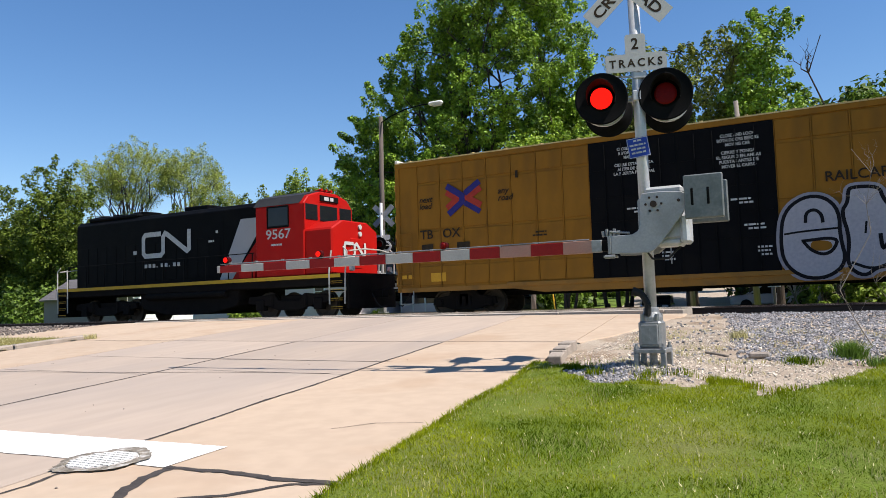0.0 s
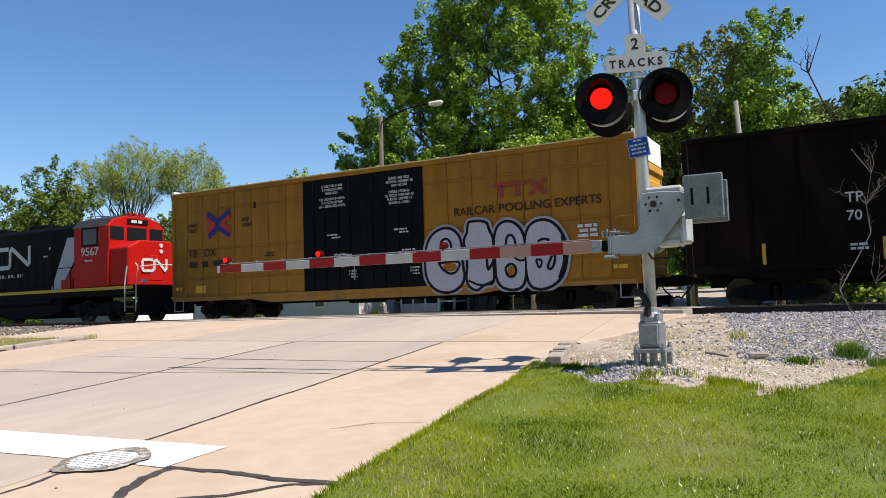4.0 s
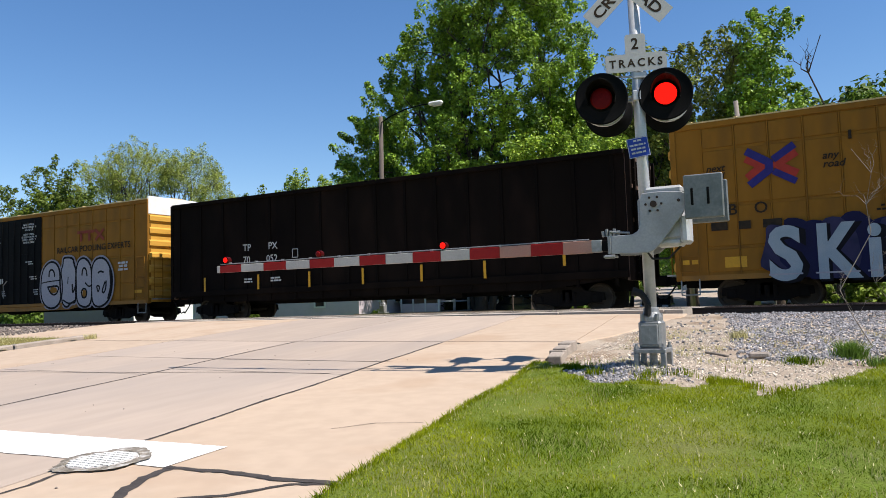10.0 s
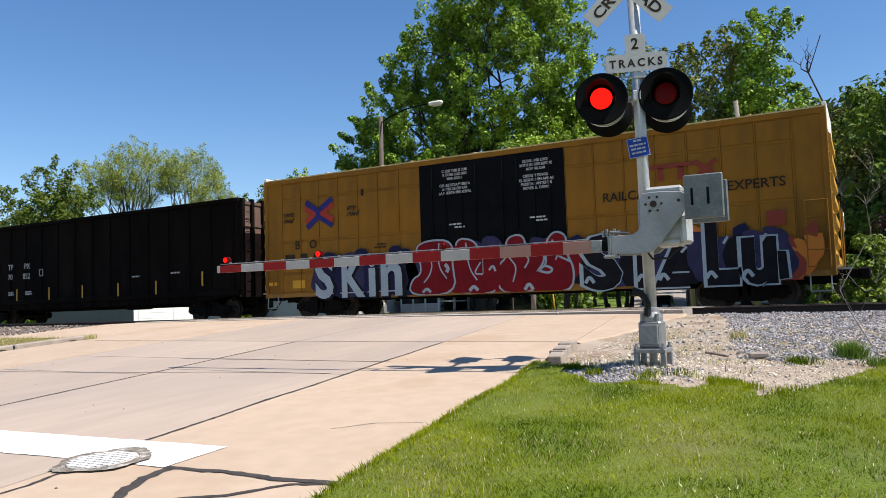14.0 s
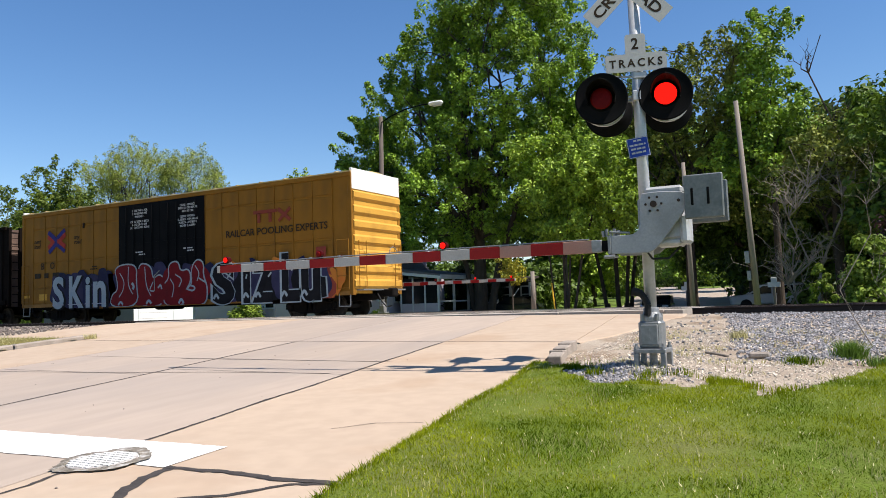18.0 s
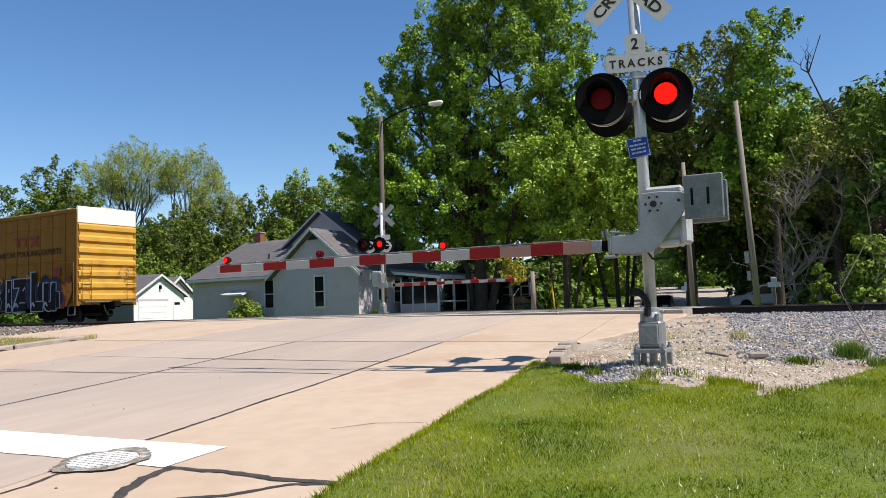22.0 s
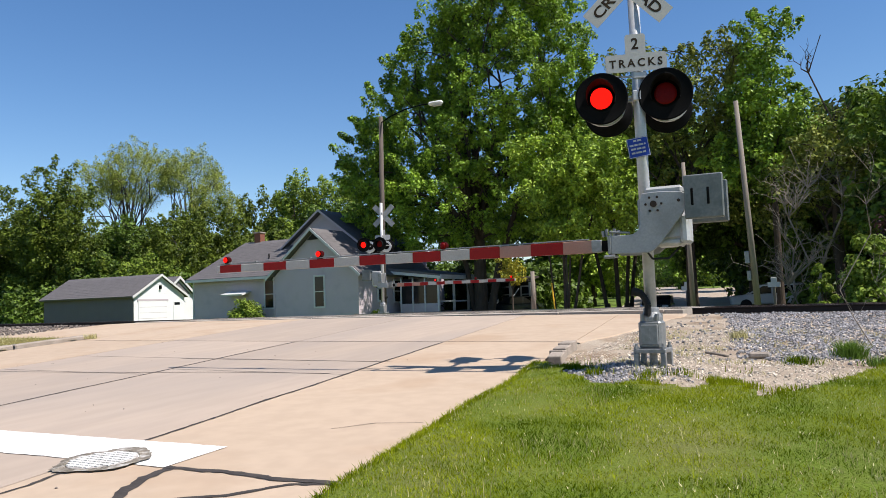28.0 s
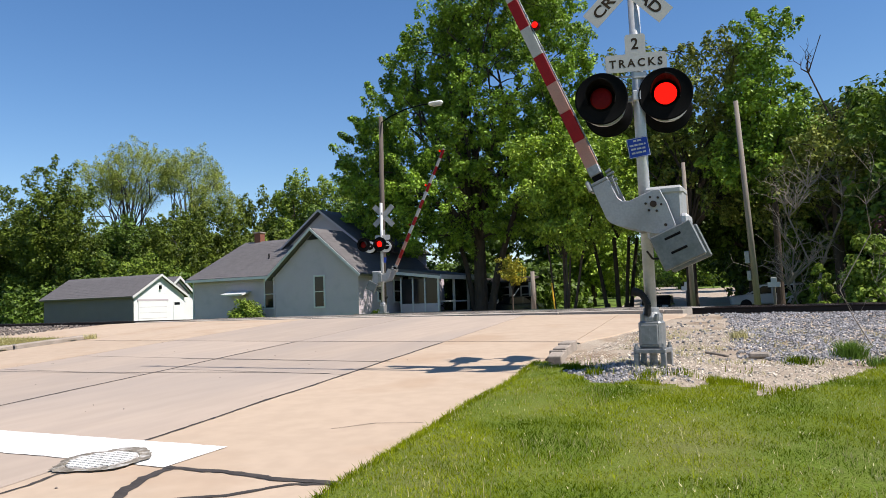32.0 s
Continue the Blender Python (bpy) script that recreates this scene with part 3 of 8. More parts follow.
HOOD_BLACK = material("locomotive_black", (0.003, 0.0033, 0.004), 0.6, second=(0.005, 0.0055, 0.0065), scale=1.5, mix=0.3, bump=0.04, stain=(0.012, 0.011, 0.010), stain_scale=1.1, stain_amount=0.3, spec=0.05)
CAB_GREY = material("locomotive_light_grey", (0.36, 0.36, 0.37), 0.5, second=(0.38, 0.38, 0.39), scale=2, mix=0.25, bump=0.04)
CAB_ROOF = material("locomotive_roof_grey", (0.022, 0.022, 0.024), 0.7, second=(0.035, 0.035, 0.035), scale=2, bump=0.1)
STEP_YELLOW = material("safety_yellow", (0.60, 0.36, 0.02), 0.55, second=(0.45, 0.28, 0.03), scale=4, mix=0.35, bump=0.05)
RAIL_WHITE = material("handrail_white", (0.46, 0.45, 0.41), 0.45, bump=0.05)
DARK_GLASS = material("dark_window_glass", (0.010, 0.012, 0.014), 0.06, spec=0.3, second=(0.014, 0.015, 0.018), scale=2, bump=0.0)
GON_BROWN = material("gondola_brown_black", (0.0045, 0.0034, 0.003), 0.8, second=(0.009, 0.0065, 0.005), scale=0.9, mix=0.4, stain=(0.020, 0.012, 0.009), stain_scale=1.1, stain_amount=0.4, bump=0.12, stretch=(1, 1, 0.4), spec=0.04)
GON_RUST = material("gondola_end_rust", (0.16, 0.105, 0.08), 0.75, second=(0.09, 0.06, 0.05), scale=1.4, mix=0.4, bump=0.15)
REFLECTOR = material("yellow_reflector", (0.62, 0.33, 0.02), 0.45, second=(0.5, 0.25, 0.02), scale=6, bump=0.03)
HALF = 1.55


def wheelset(parent, x, r):
    bm = bmesh.new()
    for s in (-1, 1):
        m = Matrix.Translation((0, s * 0.74, 0)) @ Matrix.Rotation(radians(90 * s), 4, "X")
        add_lathe(bm, [(0.06, -0.07), (0.10, -0.06), (r * 0.45, 0.0), (r * 0.82, -0.01), (r * 0.84, -0.065), (r, -0.07), (r, 0.04), (r + 0.028, 0.05), (r + 0.028, 0.07), (r * 0.84, 0.075), (r * 0.5, 0.04), (0.1, 0.05)], 28, m)
    add_rod(bm, (0, -0.9, 0), (0, 0.9, 0), 0.08, seg=10)
    for s in (-1, 1):
        for k in range(3):
            a = k * math.tau / 3
            add_box(bm, (r * 0.55 * math.cos(a) - 0.03, s * 0.80 - 0.012, r * 0.55 * math.sin(a) - 0.03), (r * 0.55 * math.cos(a) + 0.03, s * 0.80 + 0.012, r * 0.55 * math.sin(a) + 0.03))
    return part("wheelset", bm, WHEEL, parent, m=pose(x, 0, r))


def freight_truck(car, x):
    t = part("truck", box((-0.18, -1.15, 0.35), (0.18, 1.15, 0.72), 0.03), UNDER, car, "grimy two-axle freight truck", m=pose(x, 0, 0))
    for s in (-1, 1):
        bm = bmesh.new()
        poly = [(-1.15, 0.36), (-1.12, 0.58), (-0.55, 0.66), (-0.42, 0.80), (0.42, 0.80), (0.55, 0.66), (1.12, 0.58), (1.15, 0.36), (0.85, 0.34), (0.45, 0.20), (-0.45, 0.20), (-0.85, 0.34)]
        add_prism(bm, poly, 0.14, pose(0, s * 1.08 - 0.07, 0), 0.015)
        for e in (-0.89, 0.89):
            add_box(bm, (e - 0.14, s * 1.08 - 0.10, 0.29), (e + 0.14, s * 1.08 + 0.10, 0.55), 0.02)
            add_rod(bm, (e, s * 1.08 - 0.13, 0.42), (e, s * 1.08 + 0.13, 0.42), 0.10, seg=12)
        for e in (-0.22, 0.0, 0.22):
            add_rod(bm, (e, s * 1.08 - 0.05, 0.30), (e, s * 1.08 - 0.05, 0.62), 0.07, seg=10)
        part("side_frame", bm, UNDER, t)
    return [wheelset(t, -0.89, 0.42), wheelset(t, 0.89, 0.42)]


def coupler(car, x, s):
    bm = box((0, -0.12, 0.72), (0.55, 0.12, 0.98), 0.02, pose(x, 0, 0, 0, 0, 0 if s > 0 else 180))
    add_box(bm, (0.5, -0.2, 0.70), (0.78, 0.14, 1.02), 0.05, pose(x, 0, 0, 0, 0, 0 if s > 0 else 180))
    part("coupler", bm, UNDER, car)
    part("brake_hose", tube([(x + s * 0.2, -0.35, 0.85), (x + s * 0.4, -0.4, 0.55), (x + s * 0.6, -0.38, 0.35), (x + s * 0.78, -0.3, 0.4)], 0.025, 6), RUBBER, car)


def bars(name, rows, mat, parent, y, label=""):
    """Lines of writing too small to read: rows of (x, z, length, height), cut into words."""
    rng = random.Random(len(rows) * 7 + int(rows[0][0] * 100))
    for x, z, w, h in rows:
        bm = bmesh.new()
        e = x
        while e < x + w - h * 0.5:
            k = min(h * rng.uniform(1.2, 4.2), x + w - e)
            add_box(bm, (e, y - 0.004, z), (e + k, y, z + h))
            e += k + h * 0.55
        line = part(name, bm, mat, parent, label)
    return line


LC = 18.75
HC = LC / 2
SILL, EAVE = 0.80, 5.08


def boxcar(name, label, x, tags):
    car = thing(name, pose(x, Y_FAR, -0.13), label, "boxcar", "freight cars of the train")
    wheels = []
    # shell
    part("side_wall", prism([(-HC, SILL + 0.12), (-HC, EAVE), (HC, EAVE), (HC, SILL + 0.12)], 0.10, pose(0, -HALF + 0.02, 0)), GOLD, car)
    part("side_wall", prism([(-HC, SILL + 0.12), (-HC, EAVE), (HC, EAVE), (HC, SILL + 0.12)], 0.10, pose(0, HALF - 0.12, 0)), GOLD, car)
    part("floor", box((-HC + 0.1, -HALF + 0.1, 0.98), (HC - 0.1, HALF - 0.1, 1.12)), UNDER, car)
    part("side_sill", prism([(-HC, SILL), (-HC, SILL + 0.14), (HC, SILL + 0.14), (HC, SILL), (5.2, SILL), (4.2, 0.66), (-4.2, 0.66), (-5.2, SILL)], 0.06, pose(0, -HALF - 0.01, 0)), GOLD_DEEP, car)
    part("side_sill", prism([(-HC, SILL), (-HC, SILL + 0.14), (HC, SILL + 0.14), (HC, SILL), (5.2, SILL), (4.2, 0.66), (-4.2, 0.66), (-5.2, SILL)], 0.06, pose(0, HALF - 0.05, 0)), GOLD_DEEP, car)
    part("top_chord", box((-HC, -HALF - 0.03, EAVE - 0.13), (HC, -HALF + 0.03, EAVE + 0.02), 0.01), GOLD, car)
    part("door_track", box((-5.4, -HALF - 0.055, 0.86), (4.2, -HALF + 0.02, 0.99), 0.01), GOLD_DEEP, car)
    bm = bmesh.new()
    add_prism(bm, [(-HALF - 0.03, EAVE + 0.02), (-HALF - 0.03, EAVE + 0.06), (-0.25, EAVE + 0.20), (0.25, EAVE + 0.20), (HALF + 0.03, EAVE + 0.06), (HALF + 0.03, EAVE + 0.02)], 2 * HC, pose(HC, 0, 0, 0, 0, 90))
    e = -HC + 0.6
    while e < HC:
        add_prism(bm, [(-HALF - 0.035, EAVE + 0.055), (-HALF - 0.035, EAVE + 0.085), (-0.25, EAVE + 0.235), (0.25, EAVE + 0.235), (HALF, EAVE + 0.09), (HALF, EAVE + 0.05)], 0.07, pose(e, 0, 0, 0, 0, 90))
        e += 1.17
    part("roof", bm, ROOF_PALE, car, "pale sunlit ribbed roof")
    part("door_seam", box((-2.66, -HALF - 0.025, 0.98), (2.36, -HALF + 0.014, EAVE - 0.14)), DOOR_BLACK, car)
    # raised side panels, row by row
    for a, b in ((-8.55, -2.66), (2.36, 8.55)):
        w = (b - a) / 7
        for j, (z0, z1) in enumerate(((1.02, 1.62), (1.70, 2.76), (2.84, 4.30), (4.38, 4.92))):
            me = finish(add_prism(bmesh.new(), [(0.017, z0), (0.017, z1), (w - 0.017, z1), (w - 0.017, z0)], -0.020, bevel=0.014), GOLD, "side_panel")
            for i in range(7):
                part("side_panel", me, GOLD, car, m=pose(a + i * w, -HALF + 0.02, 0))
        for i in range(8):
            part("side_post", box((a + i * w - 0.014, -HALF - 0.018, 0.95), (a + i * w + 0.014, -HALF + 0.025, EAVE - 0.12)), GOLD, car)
    for s in (-1, 1):
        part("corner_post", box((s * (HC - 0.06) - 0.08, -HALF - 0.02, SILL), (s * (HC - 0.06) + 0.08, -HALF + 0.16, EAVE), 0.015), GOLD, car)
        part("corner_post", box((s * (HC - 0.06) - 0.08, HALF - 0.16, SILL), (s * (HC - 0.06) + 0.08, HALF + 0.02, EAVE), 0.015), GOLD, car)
    part("hook_bracket", box((-5.0, -HALF - 0.05, 4.2), (-4.93, -HALF, 4.42)), LETTER_BLACK, car)
    # plug doors
    for a, b in ((-2.62, -0.16), (-0.10, 2.32)):
        door = part("plug_door", add_prism(bmesh.new(), [(a, 0.98), (a, EAVE - 0.16), (b, EAVE - 0.16), (b, 0.98)], -0.05, pose(0, -HALF + 0.012, 0), 0.012), DOOR_BLACK, car, "black plug door")
        for k in (0.18, 0.38, 0.62, 0.82):
            xx = a + (b - a) * k
            part("lock_rod", rod((xx, -HALF - 0.065, 1.0), (xx, -HALF - 0.065, EAVE - 0.25), 0.018, seg=6), DOOR_BLACK, door)
        for z in (1.9, 2.6, 3.3, 4.1):
            part("door_rib", box((a + 0.05, -HALF - 0.05, z), (b - 0.05, -HALF - 0.038, z + 0.04)), DOOR_BLACK, door)
        q = a + (b - a) * (0.30 if a < -1 else 0.42)
        lines = ("CLOSE THIS DOOR", "BEFORE CLOSING", "MAIN DOOR", "", "CIERRE ESTA PUERTA", "ANTES DE CERRAR", "LA PUERTA PRINCIPAL") if a < -1 else ("CLOSE AND LOCK", "BOTH DOORS BEFORE", "MOVING CAR", "", "CIERRE Y PONGA", "EL SEGURO EN AMBAS", "PUERTAS ANTES DE", "MOVER EL CARRO")
        for k, words in enumerate(lines):
            if words:
                letters("warning_line", words, 0.085, LETTER_WHITE, door, pose(q + 0.55 - len(words) * 0.031, -HALF - 0.055, 4.62 - k * 0.125 + (0.04 if k > 3 else 0)), width=len(words) * 0.062, bold=0.003)
        bars("small_lettering", [(q + 0.3, 2.9, 0.5, 0.05), (q + 0.5, 2.8, 0.4, 0.05), (q + 0.6, 2.2, 0.5, 0.05), (q + 0.7, 2.1, 0.45, 0.05), (b - 0.5, 1.6, 0.35, 0.05), (b - 0.5, 1.5, 0.3, 0.05), (b - 0.45, 1.4, 0.3, 0.05)], LETTER_WHITE, door, -HALF - 0.055)
    part("placard", box((-0.75, -HALF - 0.07, 1.98), (-0.53, -HALF - 0.05, 2.22)), LETTER_WHITE, car)
    part("placard", box((-0.98, -HALF - 0.07, 1.75), (-0.84, -HALF - 0.05, 2.0)), LOGO_RED, car)
    part("lock_handle", tube([(-0.4, -HALF - 0.1, 1.3), (-0.4, -HALF - 0.12, 1.9), (-0.1, -HALF - 0.12, 2.1)], 0.02, 6), GALV, car)
    # ends: corrugated, white top
    for s in (-1, 1):
        bm = bmesh.new()
        prof = [(0, 0.85)]
        z = 1.0
        while z < 4.15:
            prof += [(0.0, z), (0.085, z + 0.10), (0.085, z + 0.28), (0.0, z + 0.36)]
            z += 0.52
        prof += [(0.0, 4.50), (-0.12, 4.50), (-0.12, 0.85)]
        add_prism(bm, prof, 2 * HALF - 0.1, pose(s * HC, -HALF + 0.05, 0) if s > 0 else pose(s * HC, HALF - 0.05, 0, 0, 0, 180))
        part("end_wall", bm, END_GOLD_LIT, car, "corrugated yellow end wall")
        part("end_panel", box((-0.08, -HALF + 0.02, 4.50), (0.03, HALF - 0.02, EAVE + 0.16), 0.01, pose(s * HC, 0, 0, 0, 0, 0 if s > 0 else 180)), END_WHITE, car, "white painted top of the end")
        for yy in (-HALF + 0.4, HALF - 0.4):
            bm = bmesh.new()
            for e in (-0.22, 0.22):
                add_rod(bm, (s * (HC + 0.16), yy + e, 1.0), (s * (HC + 0.16), yy + e, 2.7), 0.015, seg=6)
            for k in range(5):
                add_rod(bm, (s * (HC + 0.16), yy - 0.22, 1.1 + k * 0.38), (s * (HC + 0.16), yy + 0.22, 1.1 + k * 0.38), 0.013, seg=6)
            part("end_ladder", bm, GOLD, car)
        part("brake_wheel", tube([(s * (HC + 0.2), 0.75 + 0.26 * math.cos(a * 0.5236), 2.3 + 0.26 * math.sin(a * 0.5236)) for a in range(13)], 0.016, 6), GALV, car)
        bm = bmesh.new()
        xx = s * (HC - 0.35)
        for k in (-0.26, 0.26):
            add_rod(bm, (xx + k, -HALF - 0.09, 1.0), (xx + k, -HALF - 0.09, 2.75), 0.015, seg=6)
        for k in range(5):
            add_rod(bm, (xx - 0.26, -HALF - 0.09, 1.05 + k * 0.42), (xx + 0.26, -HALF - 0.09, 1.05 + k * 0.42), 0.013, seg=6)
        part("side_ladder", bm, GOLD, car)
        part("crossover_step", box((s * HC, -HALF + 0.2, 0.95), (s * (HC + 0.32), HALF - 0.2, 1.0)), GALV, car)
        part("sill_step", tube([(xx - 0.24, -HALF, 0.85), (xx - 0.24, -HALF - 0.02, 0.42), (xx + 0.24, -HALF - 0.02, 0.42), (xx + 0.24, -HALF, 0.85)], 0.02, 6), GALV, car)
        part("draft_pocket", box((s * (HC - 0.9) - 0.3, -0.4, 0.62), (s * (HC - 0.9) + 0.9 * (s > 0) + 0.0, 0.4, 0.98), 0.02) if s > 0 else box((s * (HC - 0.9) - 0.9, -0.4, 0.62), (s * (HC - 0.9) + 0.3, 0.4, 0.98), 0.02), UNDER, car)
        coupler(car, s * HC, s)
        wheels += freight_truck(car, s * 7.15)
    part("centre_sill", box((-HC + 0.3, -0.3, 0.60), (HC - 0.3, 0.3, 1.0), 0.02), UNDER, car)
    part("brake_tank", rod((-1.2, -0.8, 0.72), (0.2, -0.8, 0.72), 0.2, seg=14), UNDER, car)
    part("brake_rigging", tube([(-6.2, -0.5, 0.75), (-2.0, -0.6, 0.7), (1.5, -0.6, 0.72), (6.2, -0.5, 0.75)], 0.025, 6), UNDER, car)
    for k in (-8.9, 8.9):
        bars("reflector", [(k - 0.3, 1.25, 0.42, 0.12)], REFLECTOR, car, -HALF - 0.02)
    part("reflector_patch", box((-8.1 + 0.0, -HALF - 0.012, 1.12), (-7.55, -HALF - 0.004, 1.40)), REFLECTOR, car, "yellow reflective patch")
    # lettering
    y = -HALF - 0.034
    for words, xx, ww in (("RAILCAR", 3.48, 1.44), ("POOLING", 5.06, 1.70), ("EXPERTS", 6.90, 1.43)):
        letters("slogan_lettering", words, 0.26, LETTER_BLACK, car, pose(xx, y, 3.18), width=ww, bold=0.004)
    logo = part("logo", add_ribbon(add_ribbon(add_ribbon(add_ribbon(bmesh.new(), [(4.90, 4.02), (6.05, 4.02)], 0.13), [(5.17, 3.98), (5.17, 3.62)], 0.15), [(5.72, 3.98), (5.72, 3.62)], 0.15), [(6.1, 4.07), (6.68, 3.62)], 0.14), LOGO_RED, car, "dull red company logo", m=pose(0, y, 0))
    part("logo_stroke", add_ribbon(bmesh.new(), [(6.12, 3.62), (6.68, 4.07)], 0.12, 0.006), LOGO_RED, car, m=pose(0, y, 0))
    # crossed arrows emblem
    cx, cz = -6.82, 3.72
    em = part("emblem", add_ribbon(bmesh.new(), [(cx - 0.60, cz + 0.46), (cx - 0.05, cz + 0.1), (cx - 0.05, cz - 0.1), (cx - 0.55, cz - 0.46)], 0.2), LOGO_BLUE, car, "crossed red and blue arrows", m=pose(0, y, 0))
    part("emblem_arrow", add_ribbon(add_ribbon(bmesh.new(), [(cx + 0.05, cz + 0.16), (cx + 0.58, cz + 0.50)], 0.19), [(cx + 0.05, cz - 0.14), (cx + 0.58, cz - 0.46)], 0.17), LOGO_BLUE, em)
    part("emblem_arrow", add_ribbon(bmesh.new(), [(cx - 0.62, cz + 0.26), (cx - 0.22, cz + 0.02), (cx - 0.60, cz - 0.26)], 0.2, 0.003), LOGO_BRIGHT, em)
    part("emblem_arrow", add_ribbon(bmesh.new(), [(cx + 0.62, cz + 0.30), (cx + 0.14, cz + 0.02), (cx + 0.62, cz - 0.26)], 0.2, 0.003), LOGO_BRIGHT, em)
    for word, xx, z in (("next", -8.46, 3.72), ("load", -8.46, 3.50), ("any", -5.62, 3.76), ("road", -5.62, 3.54)):
        letters("side_lettering", word, 0.19, LETTER_BLACK, car, pose(xx, y, z), shear=0.25, bold=0.004)
    for word, xx, z in tags:
        letters("reporting_mark", word, 0.30, LETTER_BLACK, car, pose(xx, y, z), bold=0.004)
    bars("capacity_data", [(-8.4, 2.12, 0.42, 0.22), (-7.7, 2.12, 0.3, 0.22), (-7.1, 2.12, 0.5, 0.22)], LETTER_BLACK, car, y)
    bars("data_panel", [(-4.4, 2.45, 0.35, 0.05), (-4.5, 2.35, 0.5, 0.05)], LETTER_BLACK, car, y)
    return car, wheels


def blob(bm, cx, cz, rx, rz, wob=0.12, seed=0, depth=0.004, k=26):
    rng = random.Random(seed)
    a, b = rng.uniform(0, 6), rng.uniform(0, 6)
    add_prism(bm, [(cx + rx * (1 + wob * math.sin(3 * t + a) * 0.5 + wob * math.sin(5 * t + b) * 0.35) * math.copysign(abs(math.cos(t)) ** 0.75, math.cos(t)),
                    max(0.72, cz + rz * (1 + wob * math.sin(2 * t + b) * 0.5) * math.copysign(abs(math.sin(t)) ** 0.75, math.sin(t)))) for t in [i * math.tau / k for i in range(k)]], -depth)


X_ENGINE, X_BOX1, X_GON, X_BOX2 = -28.83, -HC, 10.65, 30.58
box1, wheels1 = boxcar("boxcar", "yellow-gold boxcar with black doors and pale bubble graffiti", X_BOX1, (("TB", -8.46, 2.52), ("OX", -7.62, 2.52)))
y = -HALF - 0.046
LAYER = [0]


def rounded(pts, closed=False):
    """The bent line with its corners cut twice."""
    for _ in range(2):
        out = [] if closed else [pts[0]]
        for (ax, az), (bx, bz) in zip(pts, pts[1:] + pts[:1] if closed else pts[1:]):
            out += [(ax * 0.75 + bx * 0.25, az * 0.75 + bz * 0.25), (ax * 0.25 + bx * 0.75, az * 0.25 + bz * 0.75)]
        pts = out if closed else out + [pts[-1]]
    return pts


def swell(poly, d):
    """The outline pushed outwards by d, kept above the car's lower edge."""
    area = sum(ax * bz - bx * az for (ax, az), (bx, bz) in zip(poly, poly[1:] + poly[:1]))
    out = []
    for i, (px, pz) in enumerate(poly):
        (ax, az), (bx, bz) = poly[i - 1], poly[(i + 1) % len(poly)]
        t = Vector((bx - ax, bz - az)).normalized() * (1 if area > 0 else -1)
        out.append((px + t.y * d, max(0.69, pz - t.x * d)))
    return out


def bubble(car, poly, layers, label, round_off=True):
    """One graffiti letter: its outline in sprayed coats, the widest first."""
    LAYER[0] += 1
    poly = rounded(poly, True) if round_off else poly
    first = None
    for k, (grow, mat) in enumerate(layers):
        g = add_prism(bmesh.new(), swell(poly, grow), -0.003)
        if first is None:
            first = part("graffiti_letter", g, mat, car, label, m=pose(0, y - 0.0015 * (LAYER[0] % 6), 0))
        else:
            part("graffiti_fill", g, mat, first, m=pose(0, -0.0095 * k, 0))
    return first


def strokes(parent, lines, mat, back):
    for pts, w in lines:
        part("graffiti_stroke", add_ribbon(bmesh.new(), rounded(pts), w, 0.002), mat, parent, m=pose(0, back, 0))


